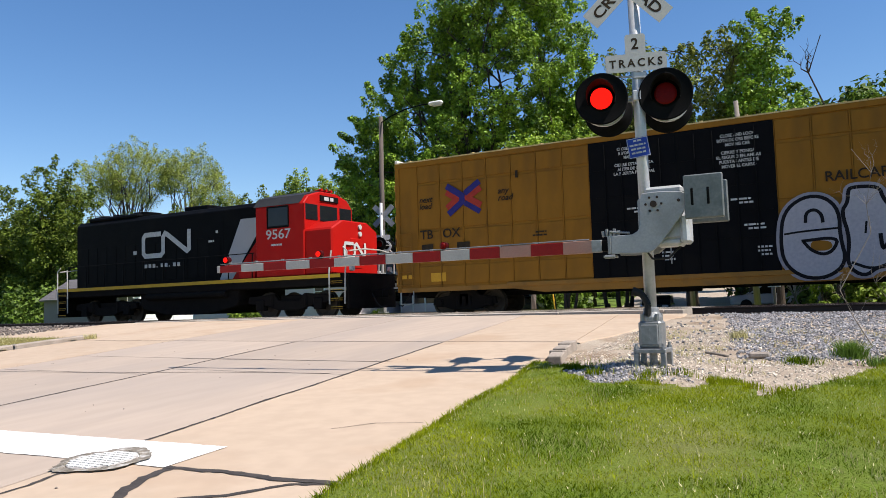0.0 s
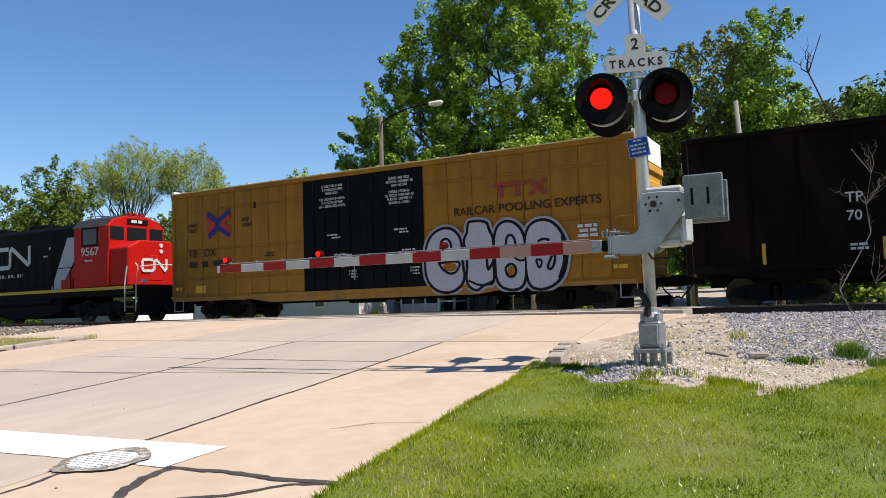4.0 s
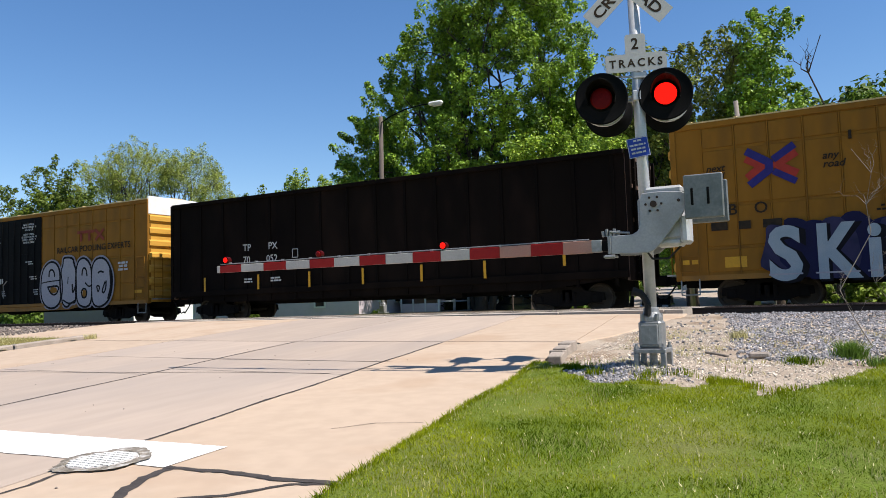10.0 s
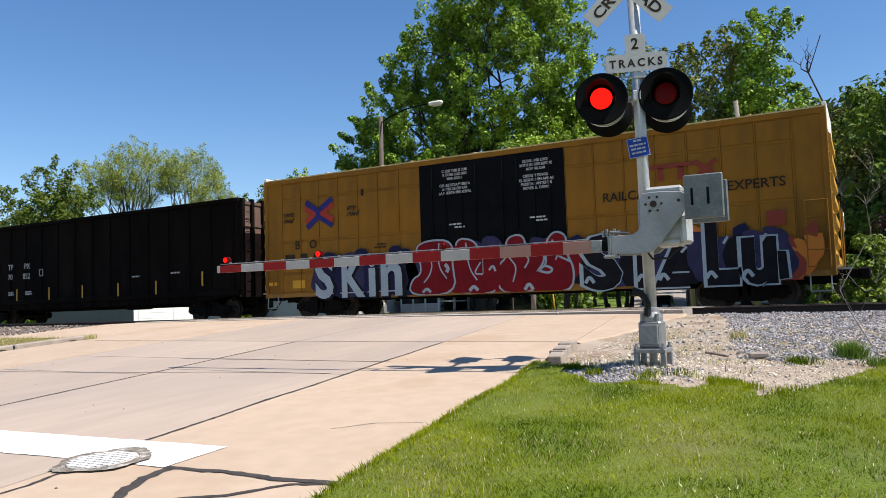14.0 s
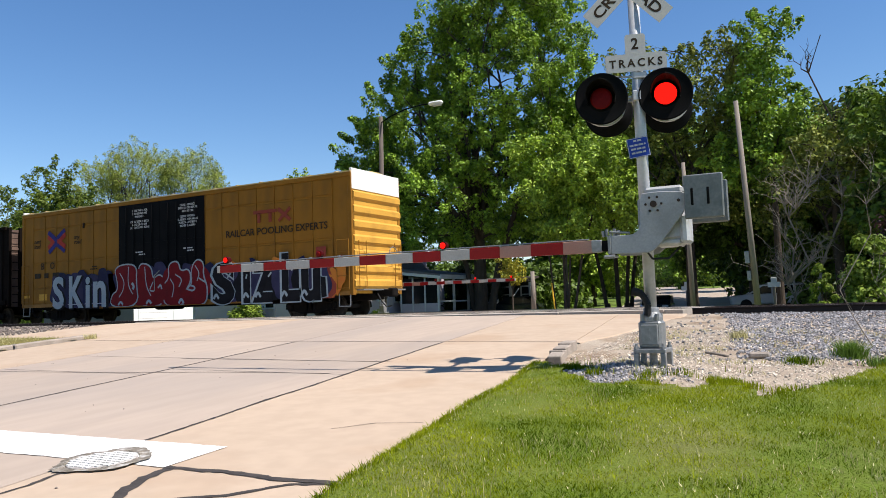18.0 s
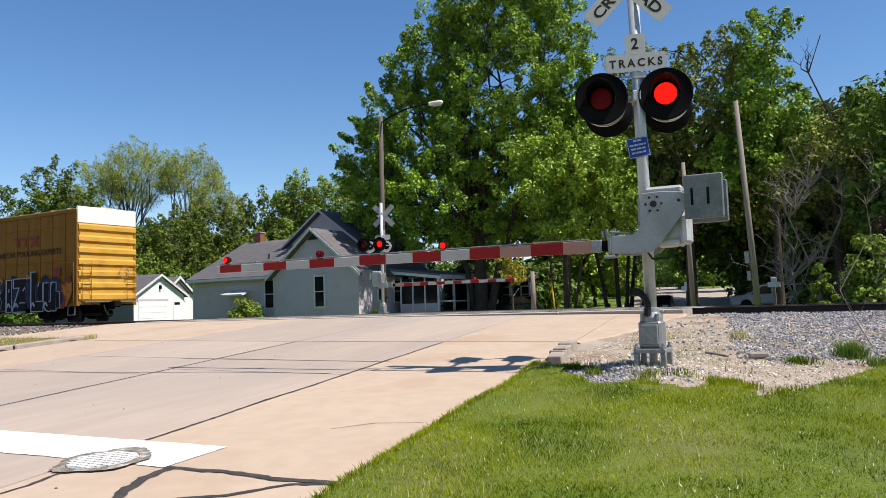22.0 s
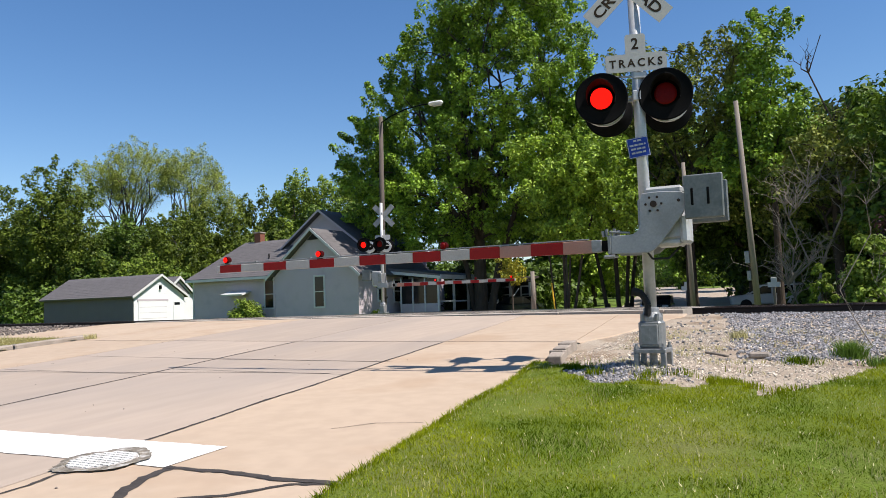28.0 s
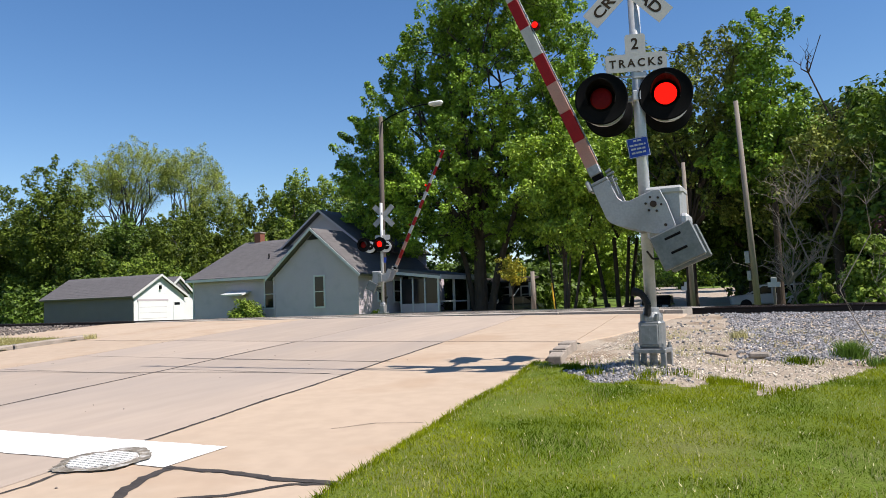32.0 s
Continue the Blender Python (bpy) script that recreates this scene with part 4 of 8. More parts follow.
SPRAY_WASH = material("spray_grey_wash", (0.30, 0.29, 0.33), 0.6, second=(0.24, 0.235, 0.27), scale=1.6, fine=9, mix=0.35, bump=0.04)
for poly, lines, hole in (
        ([(2.37, 1.77), (2.48, 2.48), (2.95, 2.84), (3.45, 2.80), (3.76, 2.42), (3.74, 1.75), (3.86, 1.1), (3.42, 0.74), (2.85, 0.76), (2.42, 1.15)],
         [([(2.98, 2.16), (3.0, 2.42), (3.2, 2.50), (3.36, 2.36), (3.38, 2.14)], 0.08), ([(2.86, 1.70), (3.72, 1.76), (3.58, 1.42), (3.34, 1.32), (3.06, 1.46), (2.90, 1.70)], 0.08), ([(2.46, 1.9), (2.9, 1.95), (3.74, 1.98)], 0.05)], (3.3, 1.56, 0.25, 0.13)),
        ([(3.98, 2.86), (4.04, 2.98), (4.66, 2.94), (4.72, 2.66), (4.88, 2.38), (4.84, 1.7), (4.86, 0.95), (4.52, 0.98), (4.22, 0.72), (3.84, 1.02), (3.96, 1.7), (3.80, 2.38), (3.96, 2.6)],
         [([(4.62, 1.78), (4.64, 1.36), (4.78, 1.56), (4.92, 1.78)], 0.09), ([(4.30, 1.8), (4.34, 2.1)], 0.05), ([(3.96, 1.1), (4.4, 0.9), (4.8, 1.05)], 0.07)], None),
        ([(4.86, 2.38), (5.05, 2.84), (5.5, 2.90), (5.90, 2.52), (5.94, 1.8), (5.92, 0.90), (5.48, 0.70), (4.92, 0.92), (4.90, 1.7)],
         [([(5.28, 2.12), (5.32, 2.40), (5.46, 2.46), (5.58, 2.34), (5.62, 2.08)], 0.08), ([(5.24, 1.42), (5.36, 1.56), (5.56, 1.52), (5.62, 1.30), (5.50, 1.14), (5.30, 1.18), (5.24, 1.42)], 0.08), ([(5.5, 1.8), (5.72, 1.62), (5.9, 1.66)], 0.07)], (5.44, 1.34, 0.13, 0.15)),
        ([(5.92, 2.50), (6.25, 2.84), (6.83, 2.80), (7.24, 2.2), (7.26, 1.58), (7.05, 0.98), (6.47, 0.69), (5.96, 0.84), (5.90, 1.7)],
         [([(6.26, 1.62), (6.36, 1.32), (6.48, 1.62), (6.26, 1.64)], 0.07), ([(6.82, 1.80), (6.60, 1.40), (6.72, 1.30), (6.86, 1.50), (6.88, 1.84)], 0.08), ([(6.34, 2.18), (6.5, 2.26), (6.72, 2.20)], 0.08), ([(7.12, 2.3), (7.2, 1.6), (6.98, 1.05)], 0.10)], None)):
    graf = bubble(box1, poly, ((0.12, SPRAY_WASH), (0.045, SPRAY_BLACK), (-0.045, SPRAY_WHITE)), "pale grey bubble graffiti letter with black outline")
    strokes(graf, lines, SPRAY_BLACK, -0.024)
    if hole:
        g = bmesh.new()
        blob(g, *hole, 0.1, 3, 0.002, 14)
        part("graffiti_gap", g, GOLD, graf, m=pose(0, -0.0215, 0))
bars("sprayed_tag", [(7.6, 2.5, 0.6, 0.09), (7.65, 2.36, 0.55, 0.1), (7.6, 2.22, 0.6, 0.09)], LETTER_WHITE, box1, y)

y = -HALF - 0.088
box2, wheels2 = boxcar("boxcar", "yellow-gold boxcar with black doors and colourful graffiti band", X_BOX2, (("B", -7.95, 2.52), ("O", -7.3, 2.52)))
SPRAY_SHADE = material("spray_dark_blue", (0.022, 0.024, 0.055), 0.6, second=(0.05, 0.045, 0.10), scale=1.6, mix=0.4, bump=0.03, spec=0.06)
for i in range(9):
    g = bmesh.new()
    blob(g, -6.7 + i * 0.44, 1.48 + 0.08 * math.sin(i * 2.0), 0.44, 0.72, 0.3, i + 10, 0.002)
    part("graffiti_backdrop", g, SPRAY_BLUE if i % 3 else SPRAY_SHADE, box2, "dark blue sprayed cloud", m=pose(0, y - 0.0008 * (i % 4), 0))
for i in range(10):
    g = bmesh.new()
    blob(g, -2.9 + i * 0.56, 1.48 + 0.12 * math.sin(i * 1.7), 0.52, 0.76, 0.35, i + 30, 0.002)
    part("graffiti_backdrop", g, SPRAY_SHADE if i % 3 else SPRAY_RED, box2, m=pose(0, y - 0.0008 * (i % 4), 0))
for ch, xx, ww in (("S", -7.02, 0.80), ("K", -5.92, 0.98), ("i", -4.78, 0.30), ("n", -4.30, 0.84)):
    let = letters("graffiti_letter", ch, 1.34 if ch != "n" else 1.55, SPRAY_BLACK, box2, pose(xx + 0.05, y - 0.006, 0.74), width=ww + 0.14, bold=0.085, label="silver-white block graffiti letter")
    letters("graffiti_fill", ch, 1.34 if ch != "n" else 1.55, SPRAY_PALE, let, pose(-0.04, -0.004, 0.04), width=ww, bold=0.065)
    part("graffiti_stroke", box((xx, -0.002, 0.86), (xx + ww, 0.0, 0.90)), SPRAY_WHITE, let, m=pose(-xx - 0.05, -0.0085, -0.74))
RED_COATS = ((0.05, SPRAY_PALE), (-0.012, SPRAY_RED))
for poly, lines in (
        ([(-3.12, 0.70), (-3.0, 1.22), (-2.62, 1.36), (-2.66, 1.85), (-2.84, 2.28), (-2.3, 2.46), (-1.46, 2.38), (-1.52, 1.7), (-1.36, 0.70)],
         [([(-2.5, 2.1), (-2.2, 1.75), (-2.3, 1.35), (-2.55, 1.1)], 0.045), ([(-1.95, 2.35), (-2.0, 1.6), (-1.7, 1.2)], 0.045), ([(-1.75, 1.66), (-1.62, 1.52), (-1.7, 1.4)], 0.12), ([(-2.6, 0.78), (-2.45, 0.92), (-2.3, 0.78)], 0.09)]),
        ([(-1.40, 0.70), (-1.30, 1.7), (-1.36, 2.46), (-0.62, 2.34), (-0.52, 1.72), (-0.1, 1.98), (0.26, 1.60), (0.18, 0.66)],
         [([(-0.98, 2.3), (-0.9, 1.5), (-0.62, 1.1)], 0.045), ([(-0.48, 1.66), (-0.74, 1.30), (-0.42, 1.28)], 0.05), ([(-0.2, 1.4), (-0.05, 1.55), (0.02, 1.35)], 0.07), ([(-0.9, 0.78), (-0.74, 0.94), (-0.6, 0.78)], 0.10)]),
        ([(0.12, 0.66), (0.10, 1.5), (0.46, 1.76), (0.40, 2.34), (0.95, 2.44), (1.06, 1.98), (1.56, 2.10), (1.66, 1.6), (1.30, 1.2), (1.22, 0.62)],
         [([(0.5, 1.74), (0.75, 1.45), (0.6, 1.0)], 0.045), ([(0.8, 1.9), (1.2, 1.7), (1.0, 1.4)], 0.05), ([(0.98, 0.74), (1.12, 0.95), (1.26, 0.74)], 0.10)]),
        ([(1.04, 0.62), (1.15, 1.2), (1.76, 1.42), (1.66, 2.0), (1.95, 2.46), (2.36, 2.30), (2.30, 1.8), (2.56, 1.3), (2.44, 0.60)],
         [([(1.45, 1.3), (1.62, 1.46), (1.92, 1.34), (1.78, 1.2), (1.45, 1.3)], 0.07), ([(1.9, 2.2), (2.15, 1.9), (2.0, 1.6)], 0.045), ([(2.1, 1.7), (2.5, 1.5)], 0.06)])):
    let = bubble(box2, poly, RED_COATS, "tangled red graffiti letter with white outline")
    strokes(let, lines, SPRAY_PALE, -0.0135)
for i in range(12):
    g = bmesh.new()
    blob(g, 2.98 + i * 0.46, 1.36 + 0.1 * math.sin(i * 1.9), 0.42, 0.64, 0.35, i + 50, 0.002)
    part("graffiti_backdrop", g, SPRAY_SHADE if i % 3 else SPRAY_BLACK, box2, "dark sprayed cloud", m=pose(0, y - 0.0008 * (i % 4), 0))
for ch, xx, ww, high in (("S", 2.86, 1.16, 1.42), ("I", 4.38, 0.34, 1.30), ("Z", 4.98, 1.04, 1.34), ("L", 6.24, 0.82, 1.62), ("u", 7.16, 0.86, 1.62)):
    let = letters("graffiti_letter", ch, high, SPRAY_PALE, box2, pose(xx - 0.07, y - 0.008, 0.76), width=ww + 0.16, bold=0.150, label="black graffiti letter with white outline and highlights")
    letters("graffiti_fill", ch, high, SPRAY_BLACK, let, pose(0.07, -0.005, 0.0), width=ww, bold=0.105)
    strokes(let, [([(0.10, 0.10), (0.22, 0.30), (0.36, 0.10)], 0.10), ([(ww * 0.7, high * 0.62), (ww * 0.85, high * 0.74)], 0.07)], SPRAY_PALE, -0.009)
let = bubble(box2, [(8.06, 0.74), (8.04, 1.5), (8.28, 1.48), (8.32, 0.78)], ((0.055, SPRAY_PALE), (-0.015, SPRAY_BLACK)), "small black graffiti block with white outline", False)
rng = random.Random(31)
for i in range(10):
    g = bmesh.new()
    blob(g, 8.30 + rng.uniform(0, 0.7), 1.25 + rng.uniform(-0.4, 0.6), rng.uniform(0.15, 0.32), rng.uniform(0.2, 0.45), 0.5, 70 + i, 0.001)
    part("graffiti_haze", g, SPRAY_ORANGE if i % 2 else LOGO_RED, box2, "orange and red sprayed haze", m=pose(0, y + 0.006 - 0.0006 * i, 0))
for i in range(5):
    g = bmesh.new()
    blob(g, 2.6 + i * 1.15, 2.0, 0.22, 0.3, 0.5, 90 + i, 0.001)
    part("graffiti_haze", g, SPRAY_ORANGE if i % 2 else SPRAY_BLUE, box2, m=pose(0, y + 0.004 - 0.0006 * i, 0))
part("graffiti_patch", box((7.85, -0.002, 2.15), (8.3, 0, 2.55)), LOGO_RED, box2, "dull red sprayed square", m=pose(0, y + 0.008, 0))

# gondola
LG = 18.42
HG = LG / 2
gon = thing("gondola_car", pose(X_GON, Y_FAR, -0.13), "dark brown-black high-sided gondola car with yellow reflectors", "gondola car", "freight cars of the train")
GT = 4.57
for s in (-1, 1):
    side = part("side_wall", prism([(-HG, 1.0), (-HG, GT), (HG, GT), (HG, 1.0), (HG - 2.6, 0.72), (-HG + 2.6, 0.72)], 0.05, pose(0, s * 1.45 - 0.025, 0)), GON_BROWN, gon)
    part("top_chord", box((-HG, s * 1.5 - 0.09, GT - 0.02), (HG, s * 1.5 + 0.09, GT + 0.12), 0.01), GON_BROWN, gon)
    part("side_sill", box((-HG, s * 1.5 - 0.06, 0.98), (HG, s * 1.5 + 0.06, 1.2), 0.01), GON_BROWN, gon)
    me = finish(box((-0.05, -0.03, 0.75), (0.05, 0.03, GT - 0.02), 0.008), GON_BROWN, "side_post")
    for i in range(16):
        part("side_post", me, GON_BROWN, gon, m=pose(-HG + 0.35 + i * (LG - 0.7) / 15, s * 1.485, 0))
    end = part("end_wall", box((s * HG - 0.05, -1.45, 0.9), (s * HG + 0.05, 1.45, GT), 0.0), GON_RUST, gon, "rust-brown braced end wall")
    for yy in (-1.42, -0.9, -0.3, 0.3, 0.9, 1.42):
        part("end_post", box((s * (HG + 0.10) - 0.07, yy - 0.07, 0.9), (s * (HG + 0.10) + 0.07, yy + 0.07, GT + 0.1), 0.01), GON_BROWN, gon)
    for z in (1.6, 2.6, 3.6, 4.45):
        part("end_rail", box((s * (HG + 0.06) - 0.03, -1.45, z), (s * (HG + 0.06) + 0.03, 1.45, z + 0.12)), GON_RUST, gon)
    for k in range(9):
        part("ladder_rung", rod((s * (HG + 0.22), -1.35, 1.1 + k * 0.38), (s * (HG + 0.22), -0.95, 1.1 + k * 0.38), 0.014, seg=6), GON_BROWN, gon)
    coupler(gon, s * HG, s)
me = finish(box((-0.045, -0.006, 0), (0.045, 0, 0.55)), REFLECTOR, "reflector")
for xx in (-7.4, -4.65, -2.25, 0.07, 2.4, 4.7, 7.32):
    part("reflector", me, REFLECTOR, gon, "upright yellow reflector strip", m=pose(xx, -1.575, 1.15 + (0.25 if xx > 7 else 0)))
part("floor", box((-HG, -1.42, 0.95), (HG, 1.42, 1.05)), GON_BROWN, gon)
part("centre_sill", box((-HG + 0.2, -0.3, 0.60), (HG - 0.2, 0.3, 0.98), 0.02), UNDER, gon)
part("brake_tank", rod((2.2, -0.9, 0.75), (3.6, -0.9, 0.75), 0.2, seg=14), UNDER, gon)
for word, xx, z in (("TP", -5.45, 2.62), ("PX", -4.2, 2.62), ("70", -5.45, 2.16), ("052", -4.3, 2.16)):
    letters("reporting_mark", word, 0.26, LETTER_WHITE, gon, pose(xx, -1.518, z), bold=0.003)
bars("data_panel", [(-5.4, 1.52, 0.4, 0.06), (-5.4, 1.42, 0.4, 0.06), (-4.1, 1.52, 0.5, 0.06), (-4.1, 1.42, 0.5, 0.06), (3.2, 1.9, 0.45, 0.06), (5.5, 1.95, 0.5, 0.06)], LETTER_WHITE, gon, -1.518)
part("data_frame", tube([(-3.05, -1.520, 2.25), (-2.8, -1.520, 2.25), (-2.8, -1.520, 2.55), (-3.05, -1.520, 2.55), (-3.05, -1.520, 2.25)], 0.015, 4), LETTER_WHITE, gon)
wheels_g = freight_truck(gon, -HG + 2.0) + freight_truck(gon, HG - 2.0)

# locomotive; its nose points back along the train
eng = thing("locomotive", pose(X_ENGINE, Y_FAR, -0.13), "black and red diesel locomotive with a light grey slash", "locomotive")
part("frame", box((-7.9, -1.5, 1.18), (7.9, 1.5, 1.52), 0.02), UNDER, eng)
part("walkway", box((-8.0, -1.56, 1.52), (8.0, 1.56, 1.58)), UNDER, eng)
part("sill_stripe", box((-7.85, -1.565, 1.44), (7.7, -1.545, 1.57)), STEP_YELLOW, eng, "yellow stripe along the sill")
HW = 0.86
part("long_hood", prism([(-HW, 1.58), (-HW, 4.38), (-HW + 0.18, 4.56), (HW - 0.18, 4.56), (HW, 4.38), (HW, 1.58)], 9.05, pose(1.5, 0, 0, 0, 0, 90), 0.02), HOOD_BLACK, eng)
part("hood_cowl", prism([(-HW, 1.58), (-HW, 4.38), (-HW + 0.18, 4.56), (HW - 0.18, 4.56), (HW, 4.38), (HW, 1.58)], 2.3, pose(3.78, 0, 0, 0, 0, 90), 0.02), HOOD_BLACK, eng)
part("roof_blister", box((-6.9, -0.75, 4.54), (-3.6, 0.75, 4.72), 0.06), HOOD_BLACK, eng)
part("exhaust_stack", box((-1.2, -0.4, 4.54), (0.2, 0.4, 4.78), 0.04), HOOD_BLACK, eng)
for i in range(3):
    part("radiator_fan", lathe([(0.0, 4.56), (0.58, 4.56), (0.6, 4.74), (0.5, 4.76), (0.0, 4.70)], 20, pose(-6.5 + i * 1.3, 0, 0.04)), HOOD_BLACK, eng)
for i in range(14):
    xx = -7.3 + i * 0.62
    part("hood_door", add_prism(bmesh.new(), [(xx, 1.75), (xx, 3.35), (xx + 0.56, 3.35), (xx + 0.56, 1.75)], -0.015, pose(0, -HW, 0), 0.006), HOOD_BLACK, eng)
slash = part("grey_slash", add_prism(bmesh.new(), [(1.30, 1.62), (2.45, 3.95), (3.78, 3.95), (1.98, 1.62)], -0.006, pose(0, -HW - 0.016, 0)), CAB_GREY, eng, "light grey diagonal slash")
part("red_flank", add_prism(bmesh.new(), [(1.98, 1.62), (3.78, 3.60), (3.78, 1.62)], -0.007, pose(0, -HW - 0.017, 0)), CAB_RED, eng)
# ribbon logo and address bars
part("logo", add_ribbon(bmesh.new(), [(-2.05, 3.70), (-3.0, 3.70), (-3.12, 3.58), (-3.12, 2.92), (-3.0, 2.80), (-2.05, 2.80), (-1.92, 2.92), (-1.92, 3.55), (-1.80, 3.70), (-1.66, 3.64), (-0.52, 2.90), (-0.40, 2.98), (-0.40, 3.78)], 0.20, 0.006), LETTER_WHITE, eng, "pale bent ribbon logo", m=pose(0, -HW - 0.018, 0))
bm = bmesh.new()
for i, k in enumerate("xxx.xx.xx"):
    add_box(bm, (-3.05 + i * 0.245, -HW - 0.022, 2.30), (-3.05 + i * 0.245 + (0.16 if k == "x" else 0.05), -HW - 0.018, 2.30 + (0.15 if k == "x" else 0.05)))
part("address_lettering", bm, LETTER_WHITE, eng, "row of small white characters")
bars("small_plate", [(-3.75, 3.0, 0.2, 0.06), (-3.75, 2.9, 0.2, 0.1), (0.7, 3.15, 0.3, 0.08), (1.1, 3.5, 0.12, 0.1)], LETTER_WHITE, eng, -HW - 0.018)
# cab
cab = part("cab", prism([(-1.5, 1.58), (-1.5, 4.20), (-1.2, 4.52), (-0.5, 4.72), (0.5, 4.72), (1.2, 4.52), (1.5, 4.20), (1.5, 1.58)], 2.3, pose(6.08, 0, 0, 0, 0, 90), 0.03), CAB_RED, eng, "bright red wide cab")
part("cab_roof", prism([(-1.53, 4.21), (-1.22, 4.56), (-0.5, 4.765), (0.5, 4.765), (1.22, 4.56), (1.53, 4.21), (1.2, 4.46), (0.5, 4.66), (-0.5, 4.66), (-1.2, 4.46)], 2.2, pose(5.9, 0, 0, 0, 0, 90)), CAB_ROOF, cab)
part("side_window", box((4.40, -1.515, 3.42), (5.36, -1.49, 4.14), 0.01), DARK_GLASS, cab)
part("window_frame", tube([(4.38, -1.52, 3.40), (5.38, -1.52, 3.40), (5.38, -1.52, 4.16), (4.38, -1.52, 4.16), (4.38, -1.52, 3.40)], 0.025, 6), BLACK, cab)
part("window_armrest", box((4.44, -1.545, 3.40), (5.32, -1.50, 3.45)), BLACK, cab)
for a, b in ((-1.40, -0.70), (-0.55, 0.50), (0.66, 1.40)):
    win = part("windshield", box((6.07, a, 3.62), (6.10, b, 4.20), 0.01), DARK_GLASS, cab)
part("number_board", box((6.07, -0.55, 4.36), (6.13, 0.55, 4.58), 0.01), BLACK, cab)
bars("number_lettering", [(0, 0, 0.7, 0.13)], LETTER_WHITE, cab, 0).matrix_basis = pose(6.135, -0.35, 4.40, 0, 0, 90)
part("cab_edge", box((6.06, -1.5, 3.30), (6.12, -1.44, 4.2)), CAB_RED, cab)
nose = part("nose", prism([(-1.44, 1.58), (-1.44, 3.22), (-0.8, 3.54), (0.8, 3.54), (1.44, 3.22), (1.44, 1.58)], 1.24, pose(7.28, 0, 0, 0, 0, 90), 0.05), CAB_RED, eng, "bright red wide nose with sloped shoulders")
part("nose_deck", box((6.12, -0.72, 3.54), (7.15, 0.72, 3.555)), CAB_ROOF, nose)
part("nose_door", box((7.24, -0.35, 1.8), (7.30, 0.35, 2.9), 0.02), CAB_RED, nose)
part("nose_logo", add_ribbon(bmesh.new(), [(0.55, 2.45), (0.05, 2.45), (0.0, 2.35), (0.0, 2.05), (0.05, 1.97), (0.5, 1.97), (0.62, 2.05), (0.62, 2.38), (0.75, 2.45), (1.2, 2.0), (1.28, 2.1), (1.28, 2.5)], 0.12), LETTER_WHITE, nose, m=pose(7.325, -0.75, 0.25, 0, 0, 90))
bm = bmesh.new()
for zz in (3.08, 3.34):
    add_rod(bm, (7.23, 0.25, zz), (7.34, 0.25, zz), 0.09, seg=14)
part("headlight", bm, LETTER_WHITE, nose)
bm = bmesh.new()
for yy in (-0.3, 0.0, 0.3):
    add_rod(bm, (5.6, yy, 4.78), (6.0, yy, 4.82), 0.03, 0.055, 10)
part("horn", bm, CAB_RED, cab, "red air horn cluster")
letters("cab_number", "9567", 0.36, LETTER_WHITE, cab, pose(4.28, -1.506, 2.98), width=1.18, bold=0.005)
bars("cab_small_lettering", [(4.55, 2.72, 0.5, 0.07)], LETTER_WHITE, cab, -1.506)
